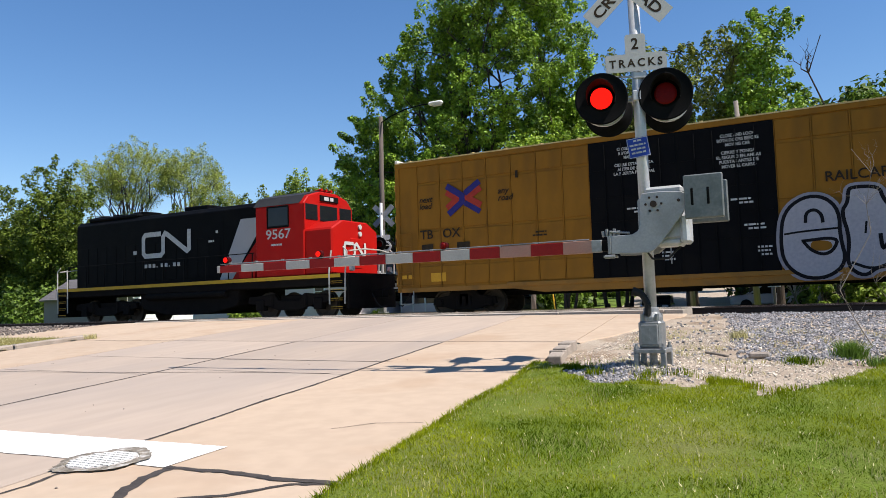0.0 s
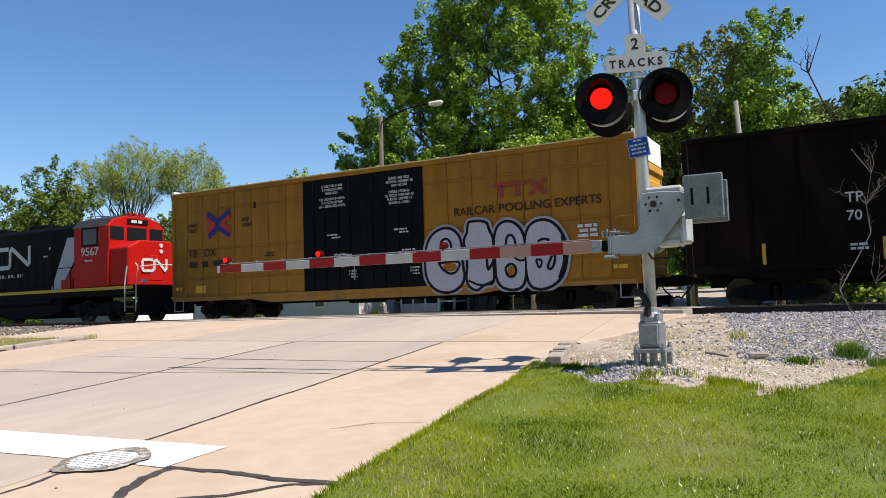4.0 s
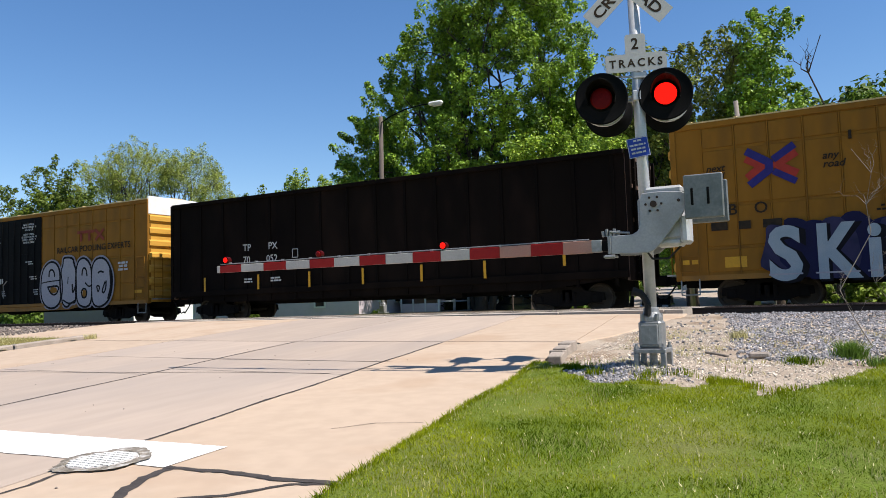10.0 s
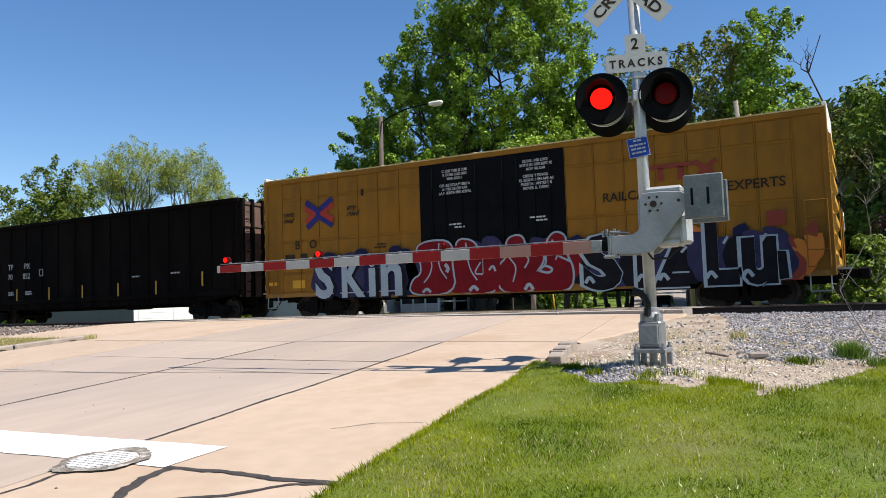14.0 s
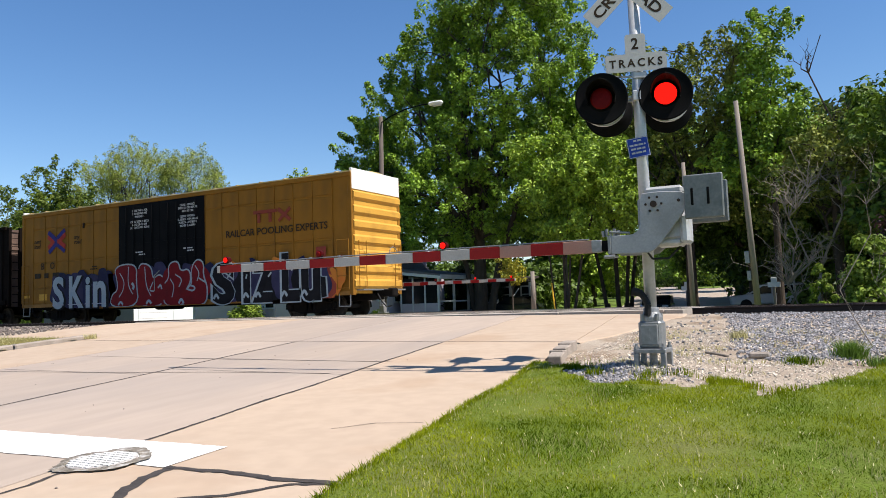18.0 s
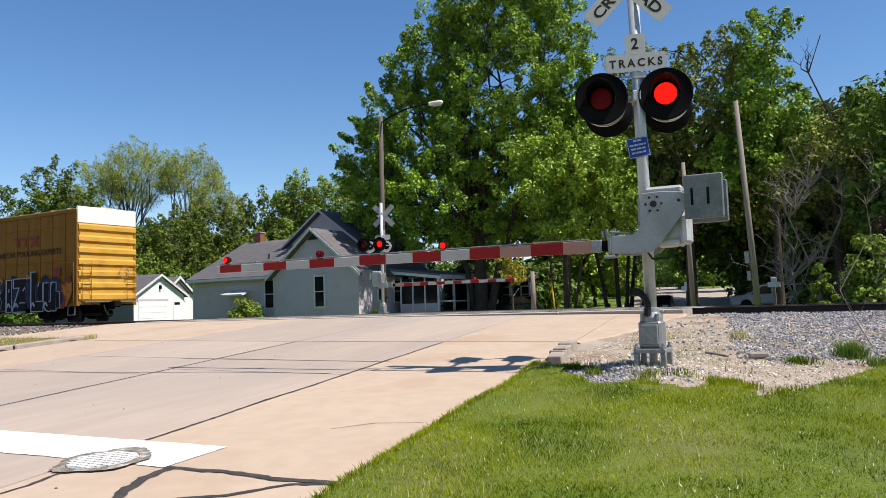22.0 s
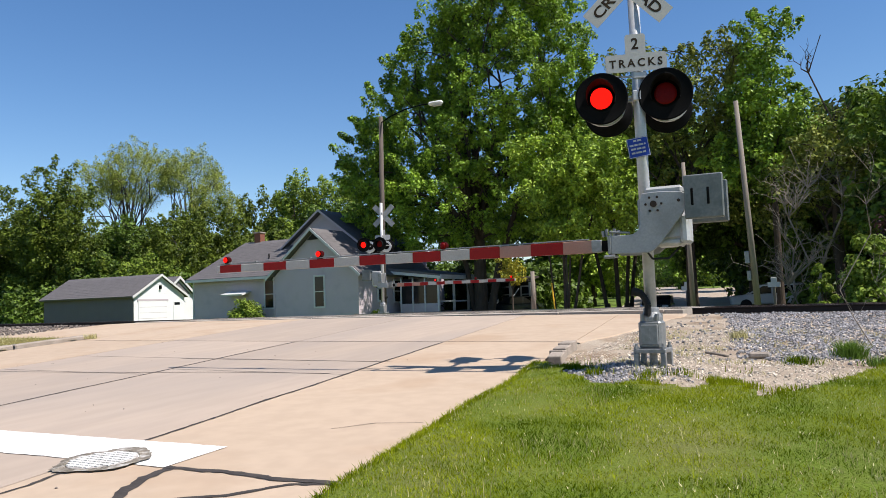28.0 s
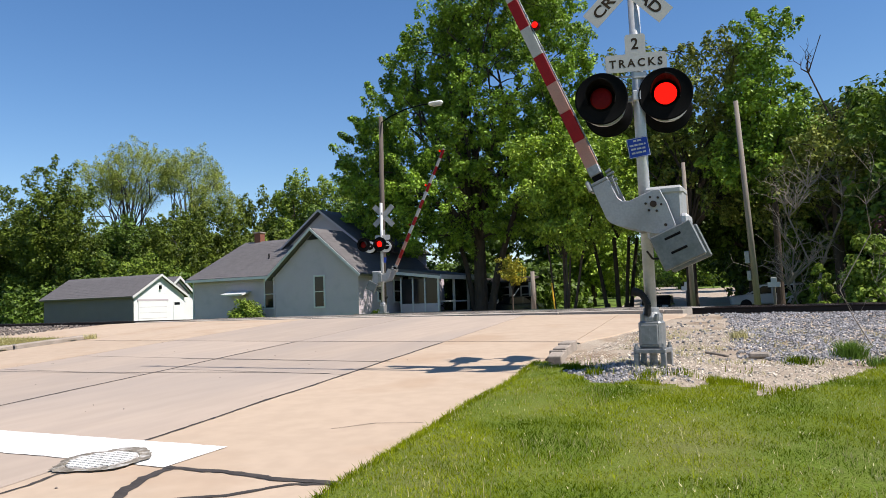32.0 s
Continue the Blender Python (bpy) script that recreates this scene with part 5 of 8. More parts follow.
# battery boxes, tank, trucks
part("fuel_tank", prism([(-2.6, 0.55), (-2.75, 0.75), (-2.75, 1.2), (2.75, 1.2), (2.75, 0.75), (2.6, 0.55), (1.2, 0.28), (-1.2, 0.28)], 2.7, pose(0, -1.35, 0), 0.04), UNDER, eng)
part("air_reservoir", rod((-2.2, -1.42, 1.05), (2.2, -1.42, 1.05), 0.14, seg=14), UNDER, eng)
part("battery_box", box((2.9, -1.5, 1.58), (3.7, -0.86, 2.0), 0.02), CAB_RED, eng)
wheels_e = []
for s in (-1, 1):
    tr = part("truck", box((-0.5, -1.1, 0.45), (0.5, 1.1, 0.9), 0.04), UNDER, eng, "grimy two-axle locomotive truck", m=pose(s * 5.1, 0, 0))
    for q in (-1, 1):
        bm = prism([(-2.0, 0.62), (-1.95, 0.86), (-0.7, 0.95), (-0.5, 0.70), (0.5, 0.70), (0.7, 0.95), (1.95, 0.86), (2.0, 0.62), (1.0, 0.50), (0.5, 0.34), (-0.5, 0.34), (-1.0, 0.50)], 0.16, pose(0, q * 1.16 - 0.08, 0), 0.02)
        for e in (-1.37, 1.37):
            add_box(bm, (e - 0.2, q * 1.16 - 0.14, 0.34), (e + 0.2, q * 1.16 + 0.14, 0.76), 0.03)
        for e in (-0.8, 0.8):
            add_rod(bm, (e, q * 1.2, 0.5), (e, q * 1.2, 0.95), 0.1, seg=10)
        part("side_frame", bm, UNDER, tr)
    wheels_e += [wheelset(tr, -1.37, 0.508), wheelset(tr, 1.37, 0.508)]
    # pilot, steps and rails
    part("pilot", box((s * 7.95 - 0.06, -1.5, 0.32), (s * 7.95 + 0.06, 1.5, 1.52), 0.02), UNDER, eng)
    coupler(eng, s * 8.0, s)
    for q in (-1, 1):
        for k in range(4):
            part("step", box((s * 7.55 - 0.25, q * 1.5 - 0.1, 0.35 + k * 0.30), (s * 7.55 + 0.25, q * 1.5 + 0.08, 0.40 + k * 0.30), 0.0), UNDER, eng)
            part("step_edge", box((s * 7.55 - 0.25, q * 1.585 - 0.006, 0.34 + k * 0.30), (s * 7.55 + 0.25, q * 1.585 + 0.006, 0.42 + k * 0.30)), STEP_YELLOW, eng)
        part("grab_rail", tube([(s * 7.88, q * 1.56, 0.5), (s * 7.92, q * 1.56, 1.6), (s * 7.98, q * 1.52, 2.35), (s * 7.8, q * 1.5, 2.5)], 0.028, 6), RAIL_WHITE, eng, "white handrail at the steps")
        part("grab_rail", tube([(s * 7.22, q * 1.56, 0.5), (s * 7.22, q * 1.56, 1.7), (s * 7.3, q * 1.52, 2.4)], 0.028, 6), RAIL_WHITE, eng)
    part("end_rail", tube([(s * 7.98, -1.4, 2.35), (s * 8.0, -0.5, 2.45), (s * 8.0, 0.5, 2.45), (s * 7.98, 1.4, 2.35)], 0.025, 6), RAIL_WHITE, eng)
for q in (-1, 1):
    part("walkway_rail", tube([(-7.3, q * 1.5, 2.52), (3.7, q * 1.5, 2.52)], 0.018, 6), BLACK, eng)
    for i in range(10):
        part("rail_post", rod((-7.2 + i * 1.2, q * 1.53, 1.5), (-7.2 + i * 1.2, q * 1.5, 2.52), 0.02, seg=6), BLACK, eng)
part("ditch_light", rod((7.9, -1.2, 1.75), (8.02, -1.2, 1.75), 0.1, seg=14), LETTER_WHITE, eng)
part("ditch_light", rod((7.9, 1.2, 1.75), (8.02, 1.2, 1.75), 0.1, seg=14), LETTER_WHITE, eng)

TRAIN = ((eng, X_ENGINE, wheels_e, 0.508), (box1, X_BOX1, wheels1, 0.42), (gon, X_GON, wheels_g, 0.42), (box2, X_BOX2, wheels2, 0.42))


# ---- crossing signals with their gates ----
SIGN_TURN = 17.7
# Darker copy of ALU: shade on the gate plates is put into the colour.
GATE_SHADE_GREY = material("gate_shade_grey", (0.37, 0.375, 0.38), 0.5, metal=0.2, second=(0.31, 0.315, 0.32), scale=3, fine=40, mix=0.25, stain=(0.2, 0.19, 0.17), stain_scale=3, stain_amount=0.35, bump=0.08)
WEIGHT = material("weathered_zinc", (0.20, 0.21, 0.208), 0.5, metal=0.4, second=(0.145, 0.158, 0.152), scale=6, fine=30, mix=0.35, stain=(0.10, 0.115, 0.108), stain_scale=3, stain_amount=0.5, bump=0.1)


def lamp_disc(name, r, parent, m, thick=0.014):
    """A lens disc that glows on the face towards -y and is dull on the other."""
    bm = bmesh.new()
    add_lathe(bm, [(0.0, thick * 1.6), (r * 0.7, thick * 1.2), (r, 0.0)], 24, Matrix.Rotation(radians(90), 4, "X"))
    add_lathe(bm, [(r, 0.0), (r * 0.7, -thick * 1.2), (0.0, -thick * 1.6)], 24, Matrix.Rotation(radians(90), 4, "X"))
    for f in bm.faces:
        f.material_index = 0 if f.calc_center_median().y < 0 else 1
    return part(name, bm, (LENS_GLOW, LENS_DULL), parent, "red signal lens", m=m)


def signal_head(sig, x, y, z, turn):
    bm = bmesh.new()
    R = Matrix.Rotation(radians(90), 4, "X")
    add_lathe(bm, [(0.16, 0.02), (0.285, 0.012), (0.302, 0.02), (0.305, 0.0), (0.285, -0.004), (0.17, -0.02), (0.17, -0.20), (0.14, -0.24), (0.0, -0.25), (0.0, -0.235), (0.15, -0.20), (0.155, 0.02)], 36, R)
    head = part("signal_head", bm, BLACK, sig, "black round signal head with a hood", True, pose(x, y, z, 0, 0, turn))
    bm = bmesh.new()
    k, prev = 20, None
    for i in range(k + 1):
        a = radians(-25 + 230 * i / k)
        ln = 0.30 - 0.16 * abs(i / k - 0.5) * 2
        q = [bm.verts.new((r * math.cos(a), -d, r * math.sin(a))) for r, d in ((0.168, 0.01), (0.172, ln), (0.162, ln), (0.158, 0.01))]
        if prev:
            for j in range(4):
                bm.faces.new((prev[j], prev[(j + 1) % 4], q[(j + 1) % 4], q[j]))
        prev = q
    part("hood", bm, BLACK, head)
    lens = lamp_disc("lens", 0.154, head, pose(0, -0.01, 0))
    return lens


def crossing_signal(m, label, shift=-0.085):
    sig = thing("crossing_signal", m, label, "crossing signal", "crossing signals")
    T = SIGN_TURN
    R = pose(0, 0, 0, 0, 0, T)
    # foot, junction box, mast
    bm = bmesh.new()
    for sx in (-0.15, 0.15):
        for sy in (-0.15, 0.15):
            add_box(bm, (sx - 0.03, sy - 0.03, -0.25), (sx + 0.03, sy + 0.03, 0.14), 0.006)
    add_box(bm, (-0.18, -0.18, 0.14), (0.18, 0.18, 0.19), 0.008)
    add_rod(bm, (0, 0, -0.3), (0, 0, 0.2), 0.045, seg=12)
    part("foot_frame", bm, GALV, sig, "galvanized four-legged foot frame")
    bm = bmesh.new()
    for sx in (-0.15, 0.15):
        for sy in (-0.15, 0.15):
            add_rod(bm, (sx, sy, 0.13), (sx, sy, 0.25), 0.018, seg=8)
            add_rod(bm, (sx, sy, 0.19), (sx, sy, 0.215), 0.032, seg=6)
    part("anchor_bolts", bm, GALV, sig)
    part("junction_box", box((-0.128, -0.128, 0.19), (0.128, 0.128, 0.50), 0.025), GALV, sig)
    part("box_cover", box((-0.098, -0.146, 0.23), (0.098, -0.124, 0.46), 0.01), GALV, sig)
    bm = add_box(bmesh.new(), (-0.008, -0.150, 0.36), (0.008, -0.134, 0.375))
    add_rod(bm, (0, -0.155, 0.30), (0, -0.134, 0.30), 0.014, seg=8)
    add_rod(bm, (0, -0.155, 0.40), (0, -0.134, 0.40), 0.010, seg=8)
    part("cover_bolt", bm, GALV, sig)
    bm = lathe([(0.118, 0.49), (0.118, 0.54), (0.09, 0.60), (0.085, 0.64), (0.066, 0.65)], 20)
    for a in range(4):
        add_rod(bm, (0.12 * math.cos(a * 1.57 + 0.8), 0.12 * math.sin(a * 1.57 + 0.8), 0.5), (0.12 * math.cos(a * 1.57 + 0.8), 0.12 * math.sin(a * 1.57 + 0.8), 0.58), 0.025, seg=6)
    part("mast_collar", bm, GALV, sig)
    part("mast", rod((0, 0, 0.5), (-0.03, 0, 5.0), 0.066, seg=24), ALU, sig, "silver-grey aluminium mast", True)
    part("cable_conduit", tube([(-0.09, -0.10, 0.82), (-0.04, -0.10, 0.76), (-0.01, -0.10, 0.68), (-0.02, -0.10, 0.56)], 0.038, 10), RUBBER, sig, "black cable conduit")
    part("conduit_mouth", rod((-0.17, -0.105, 0.84), (-0.07, -0.10, 0.81), 0.052, 0.038, 12), RUBBER, sig)
    # crossbuck
    for tilt, words, off in ((45, "CROSSING", -0.10), (-45, "RAILROAD", -0.088)):
        Mb = R @ pose(-0.10, off, 4.44) @ Matrix.Rotation(radians(-tilt), 4, "Y")
        b = part("crossbuck_board", box((-0.61, -0.003, -0.1145), (0.61, 0.003, 0.1145), 0.0), SIGN_WHITE, sig, "white crossbuck board with black lettering", m=Mb)
        part("board_back", box((-0.60, 0.004, -0.112), (0.60, 0.006, 0.112)), GALV, b)
        if words:
            letters("crossbuck_lettering", words, 0.125, LETTER_BLACK, b, pose(-0.53, -0.0042, -0.062), 0.001, width=1.04, bold=0.004)
    part("crossbuck_bracket", box((-0.09, -0.085, 4.46), (0.05, 0.07, 4.58), 0.01), GALV, sig, m=R)
    # number of tracks plate
    plate = part("track_count_plate", prism([(-0.345, 3.42), (-0.345, 3.59), (-0.325, 3.61), (-0.115, 3.61), (-0.115, 3.82), (-0.095, 3.84), (0.095, 3.84), (0.115, 3.82), (0.115, 3.61), (0.325, 3.61), (0.345, 3.59), (0.345, 3.42), (0.325, 3.40), (-0.325, 3.40)], 0.004, pose(-0.035, -0.09, -0.02)), SIGN_WHITE, sig, "white track-count plate with black lettering", m=R)
    letters("plate_lettering", "TRACKS", 0.092, LETTER_BLACK, plate, pose(-0.035 - 0.30, -0.0912, 3.438), 0.001, width=0.60, spread=1.45, bold=0.0035)
    letters("plate_lettering", "2", 0.13, LETTER_BLACK, plate, pose(-0.035 - 0.045, -0.0912, 3.645), 0.001, width=0.08, bold=0.005)
    part("plate_bracket", box((-0.09, -0.088, 3.5), (0.06, 0.07, 3.56), 0.01), GALV, sig, m=R)
    # emergency plate
    blue = part("emergency_plate", box((-0.175, -0.092, 2.375), (0.065, -0.088, 2.605), 0.0), SIGN_BLUE, sig, "blue emergency notice plate", m=R)
    bars("plate_lettering", [(-0.10, 2.560, 0.09, 0.020), (-0.150, 2.51, 0.18, 0.020), (-0.14, 2.465, 0.16, 0.020), (-0.14, 2.42, 0.16, 0.020)], LETTER_WHITE, blue, -0.0925)
    for lo, hi in (((-0.172, 2.378), (0.062, 2.384)), ((-0.172, 2.596), (0.062, 2.602)), ((-0.172, 2.384), (-0.166, 2.596)), ((0.056, 2.384), (0.062, 2.596))):
        part("plate_border", box((lo[0], -0.0935, lo[1]), (hi[0], -0.0922, hi[1])), LETTER_WHITE, blue)
    blue.matrix_basis = R @ pose(-0.05, 0, 2.49, 0, -8, 0) @ pose(0.05, 0, -2.49)
    # crossarm and heads, front and back
    bm = rod((-0.45, 0.0, 3.10), (0.28, 0.0, 3.10), 0.022, seg=10)
    add_rod(bm, (-0.45, 0.14, 3.10), (0.28, 0.14, 3.10), 0.022, seg=10)
    add_box(bm, (-0.09, -0.09, 3.04), (0.09, 0.16, 3.16), 0.01)
    part("crossarm", bm, ALU, sig, m=R)
    bm = rod((-0.32, 0.0, 3.36), (0.0, 0.0, 3.34), 0.012, seg=6)
    add_box(bm, (-0.07, -0.08, 3.30), (0.08, 0.08, 3.38), 0.01)
    part("wire_entrance", bm, ALU, sig, m=R)
    lenses = []
    for s, key in ((-1, "L"), (1, "R")):
        c = R @ Vector((shift + s * 0.36, -0.10, 3.085))
        lenses.append((signal_head(sig, c.x, c.y, c.z, 13.0), key))
        c = R @ Vector((shift + 0.10 + s * 0.36, 0.80, 3.12))
        lenses.append((signal_head(sig, c.x, c.y, c.z, 193.0), key))
        bm = rod((shift + s * 0.36, 0.02, 3.08), (shift + 0.10 + s * 0.36, 0.70, 3.12), 0.028, seg=10)
        add_rod(bm, (shift + 0.09 + s * 0.36, 0.44, 3.10), (shift + 0.10 + s * 0.36, 0.58, 3.12), 0.085, 0.085, 14)
        part("head_bracket", bm, ALU, sig, m=R)
        bm = add_lathe(bmesh.new(), [(0.240, 0.0), (0.257, 0.0), (0.257, 0.045), (0.240, 0.045)], 30, pose(shift + 0.03 + s * 0.36, 0.13, 3.06, 90))
        part("head_rim", bm, ALU, sig, "silver rim behind the signal head", m=R)
    # gate mechanism, fixed on the mast; u runs towards the arm's tip
    G = pose(0.16, -0.286, 1.796, 0, 0, 184.0)
    bm = box((-0.30, -0.42, -0.40), (0.10, -0.05, 0.16), 0.03)
    mech = part("gate_mechanism", bm, GATE_SHADE_GREY, sig, "silver-grey gate mechanism housing", m=G)
    part("mechanism_lid", box((-0.31, -0.43, 0.10), (0.11, -0.03, 0.20), 0.03), SIGN_WHITE, mech)
    bm = box((-0.36, -0.36, -0.45), (-0.26, -0.02, -0.12), 0.03)
    add_box(bm, (-0.28, -0.40, -0.47), (0.02, -0.06, -0.38), 0.03)
    part("motor_cover", bm, ALU, mech)
    part("mast_clamp", box((0.02, -0.52, -0.3), (0.22, -0.2, 0.1), 0.02), GALV, mech)
    bm = tube([(0.10, 0.0, -0.52), (0.06, -0.1, -0.60), (-0.10, -0.2, -0.60), (-0.24, -0.25, -0.46)], 0.012, 6)
    part("arm_cable", bm, RUBBER, mech)
    # the arm, which turns about the origin of its own space
    plate_poly = [(0.12, 0.13), (0.150, 0.06), (0.155, -0.22), (0.19, -0.29), (0.25, -0.322), (0.49, -0.325), (0.49, -0.530), (0.10, -0.537), (0.03, -0.52), (-0.04, -0.46), (-0.30, -0.14), (-0.345, -0.06), (-0.345, 0.09), (-0.30, 0.115), (-0.06, 0.135)]
    arm = part("gate_arm", prism(plate_poly, 0.035, pose(0, -0.01, 0), 0.006), GATE_SHADE_GREY, sig, "red and white striped gate arm on a grey counterweighted bracket", m=G)
    bm = rod((0, 0.02, 0), (0, 0.05, 0), 0.036, seg=14)
    for k in range(6):
        a = k * math.tau / 6
        add_rod(bm, (0.085 * math.cos(a), 0.02, 0.085 * math.sin(a)), (0.085 * math.cos(a), 0.04, 0.085 * math.sin(a)), 0.014, seg=6)
    add_rod(bm, (-0.27, 0.02, 0.02), (-0.27, 0.045, 0.02), 0.018, seg=6)
    part("pivot_bolts", bm, RAIL_STEEL, arm)
    part("back_plate", prism(plate_poly, 0.03, pose(0, -0.47, 0), 0.006), GATE_SHADE_GREY, arm)
    cw = part("counterweight", box((-0.738, 0.026, -0.20), (-0.335, 0.10, 0.275), 0.012), WEIGHT, arm, "galvanized steel counterweight plates")
    part("counterweight", box((-0.738, -0.56, -0.20), (-0.335, -0.472, 0.275), 0.012), WEIGHT, arm, "galvanized steel counterweight plates")
    for uu in (-0.42, -0.585):
        part("weight_slot", box((uu - 0.014, 0.095, -0.055), (uu + 0.014, 0.106, 0.13), 0.006), BLACK, arm)
    bm = box((0.49, -0.16, -0.53), (0.53, 0.03, -0.325), 0.008)
    add_box(bm, (0.60, -0.05, -0.50), (0.72, 0.025, -0.36), 0.008)
    part("arm_adapter", bm, GALV, arm)
    part("adapter_web", box((0.50, -0.10, -0.49), (0.62, 0.01, -0.37), 0.008), BLACK, arm)
    bm = bmesh.new()
    for k in range(5):
        add_rod(bm, (0.42 + 0.04 * k, -0.02, -0.325), (0.41 + 0.045 * k, -0.02, -0.26 + 0.02 * (k % 2)), 0.018, seg=6)
    add_rod(bm, (0.5, 0.02, -0.28), (0.28, 0.0, -0.30), 0.012, seg=6)
    part("shear_bolts", bm, GALV, arm)
    bm = rod((0.45, 0.04, -0.56), (0.56, 0.04, -0.56), 0.022, seg=8)
    add_box(bm, (0.44, -0.1, -0.57), (0.58, 0.03, -0.545))
    part("breakaway_bracket", bm, GALV, arm)
    cuts = [0.70, 1.054, 1.446, 1.84, 2.234, 2.628, 3.022, 3.416, 3.810, 4.204, 4.598, 4.990, 5.375, 5.766, 6.150, 6.205]
    for i, (a, b) in enumerate(zip(cuts, cuts[1:])):
        h = 0.072 - 0.004 * i * 0.4
        mat = ARM_RED if i % 2 else (ARM_PINK if i in (0, 2) else ARM_WHITE)
        part("stripe", box((a, -0.03, -0.432 - h), (b - 0.001, 0.02, -0.432 + h), 0.004), mat, arm)
    bm = tube([(0.75, 0.0, -0.347), (3.0, 0.0, -0.352), (6.15, 0.0, -0.362)], 0.008, 6)
    for i in range(12):
        add_box(bm, (0.9 + i * 0.46, -0.02, -0.365), (0.93 + i * 0.46, 0.012, -0.340))
    part("lamp_cable", bm, GALV, arm)
    lamps = []
    for u, key in ((6.04, ""), (4.446, "L"), (2.589, "R")):
        h = part("lamp_housing", box((u - 0.045, -0.03, -0.375), (u + 0.045, 0.0, -0.335), 0.008), BLACK, arm)
        part("lamp_core", rod((u, -0.052, -0.305), (u, 0.018, -0.305), 0.044, seg=16), BLACK, arm)
        bm = add_lathe(bmesh.new(), [(0.047, -0.035), (0.049, 0.0), (0.047, 0.035)], 18, pose(u, -0.015, -0.305, -90))
        part("lamp_hood", bm, LAMP_SHELL, arm)
        d = lamp_disc("lamp_lens", 0.038, arm, pose(u, 0.032, -0.305, 0, 0, 180), 0.010)
        d2 = lamp_disc("lamp_lens", 0.038, arm, pose(u, -0.062, -0.305), 0.010)
        if key:
            lamps += [(d, key, pose(u, 0.032, -0.305, 0, 0, 180)), (d2, key, pose(u, -0.062, -0.305))]
    return sig, arm, G, lenses, lamps


SIGNALS = [crossing_signal(pose(-2.17, 8.80, -0.48), "railway crossing signal with a lowered striped gate on gravel"),
           crossing_signal(pose(-18.55, 28.0, -0.22, 0, 0, 180), "railway crossing signal with a lowered striped gate across the tracks", 0.11)]


# ---- houses and poles beyond the tracks ----
SIDING = material("grey_siding", (0.50, 0.435, 0.46), 0.75, second=(0.45, 0.39, 0.415), scale=1.2, mix=0.2, bump=0.1, stain=(0.25, 0.23, 0.235), stain_scale=1.0, stain_amount=0.25)
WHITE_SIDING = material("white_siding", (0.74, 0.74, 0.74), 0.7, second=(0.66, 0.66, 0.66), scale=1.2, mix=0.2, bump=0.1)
TRIM = material("white_trim", (0.60, 0.60, 0.585), 0.6, second=(0.52, 0.52, 0.50), scale=3, mix=0.2, bump=0.05)
SHINGLE = material("grey_shingle", (0.150, 0.140, 0.141), 0.9, second=(0.120, 0.112, 0.113), scale=2.5, fine=20, mix=0.35, bump=0.5, bump_scale=18)
BRICK = material("chimney_brick", (0.22, 0.085, 0.055), 0.85, second=(0.16, 0.07, 0.05), scale=6, bump=0.3, per_object=0.2)
WOOD_POLE = material("pole_wood", (0.27, 0.235, 0.195), 0.9, second=(0.17, 0.145, 0.12), scale=3, mix=0.4, bump=0.4, bump_scale=30, stretch=(4, 4, 0.4))
POLE_DARK = material("dark_pole_wood", (0.13, 0.108, 0.09), 0.9, second=(0.085, 0.07, 0.058), scale=3, mix=0.4, bump=0.4, bump_scale=30, stretch=(4, 4, 0.4))
FLOOR_GREY = material("porch_floor", (0.3, 0.3, 0.3), 0.8, bump=0.1)
DARK_IN = material("dark_interior", (0.03, 0.03, 0.032), 0.9, bump=0.0)


def clapboard(name, parent, a, b, z0, z1, mat, gable=None, step=0.16):
    """A wall between plan points a and b of overlapping boards; gable: height of its point."""
    a, b = Vector(a), Vector(b)
    L = (b - a).length
    d = (b - a).normalized()
    n = Vector((d.y, -d.x))
    bm = bmesh.new()

    def spot(u, out, z):
        p = a + d * u + n * out
        return bm.verts.new((p.x, p.y, z))
    z = z0
    top = gable if gable else z1
    while z < top - 0.01:
        zz = min(z + step, top)

        def cut(h):
            return 0.0 if not gable or h <= z1 else (h - z1) / (gable - z1) * L / 2
        c0, c1 = cut(z), cut(zz)
        q = [spot(c0, 0.02, z), spot(L - c0, 0.02, z), spot(L - c1, 0.006, zz), spot(c1, 0.006, zz)]
        if L - 2 * c1 > 0.02:
            bm.faces.new(q)
        else:
            bm.faces.new(q[:3])
        w = [spot(c0, 0.006, z), spot(L - c0, 0.006, z)]
        bm.faces.new((w[0], w[1], q[1], q[0]))
        z = zz
    back = [spot(0, -0.12, z0), spot(L, -0.12, z0), spot(L, -0.12, z1)] + ([spot(L / 2, -0.12, gable)] if gable else []) + [spot(0, -0.12, z1)]
    bm.faces.new(back)
    bmesh.ops.remove_doubles(bm, verts=bm.verts, dist=0.002)
    return part(name, bm, mat, parent)


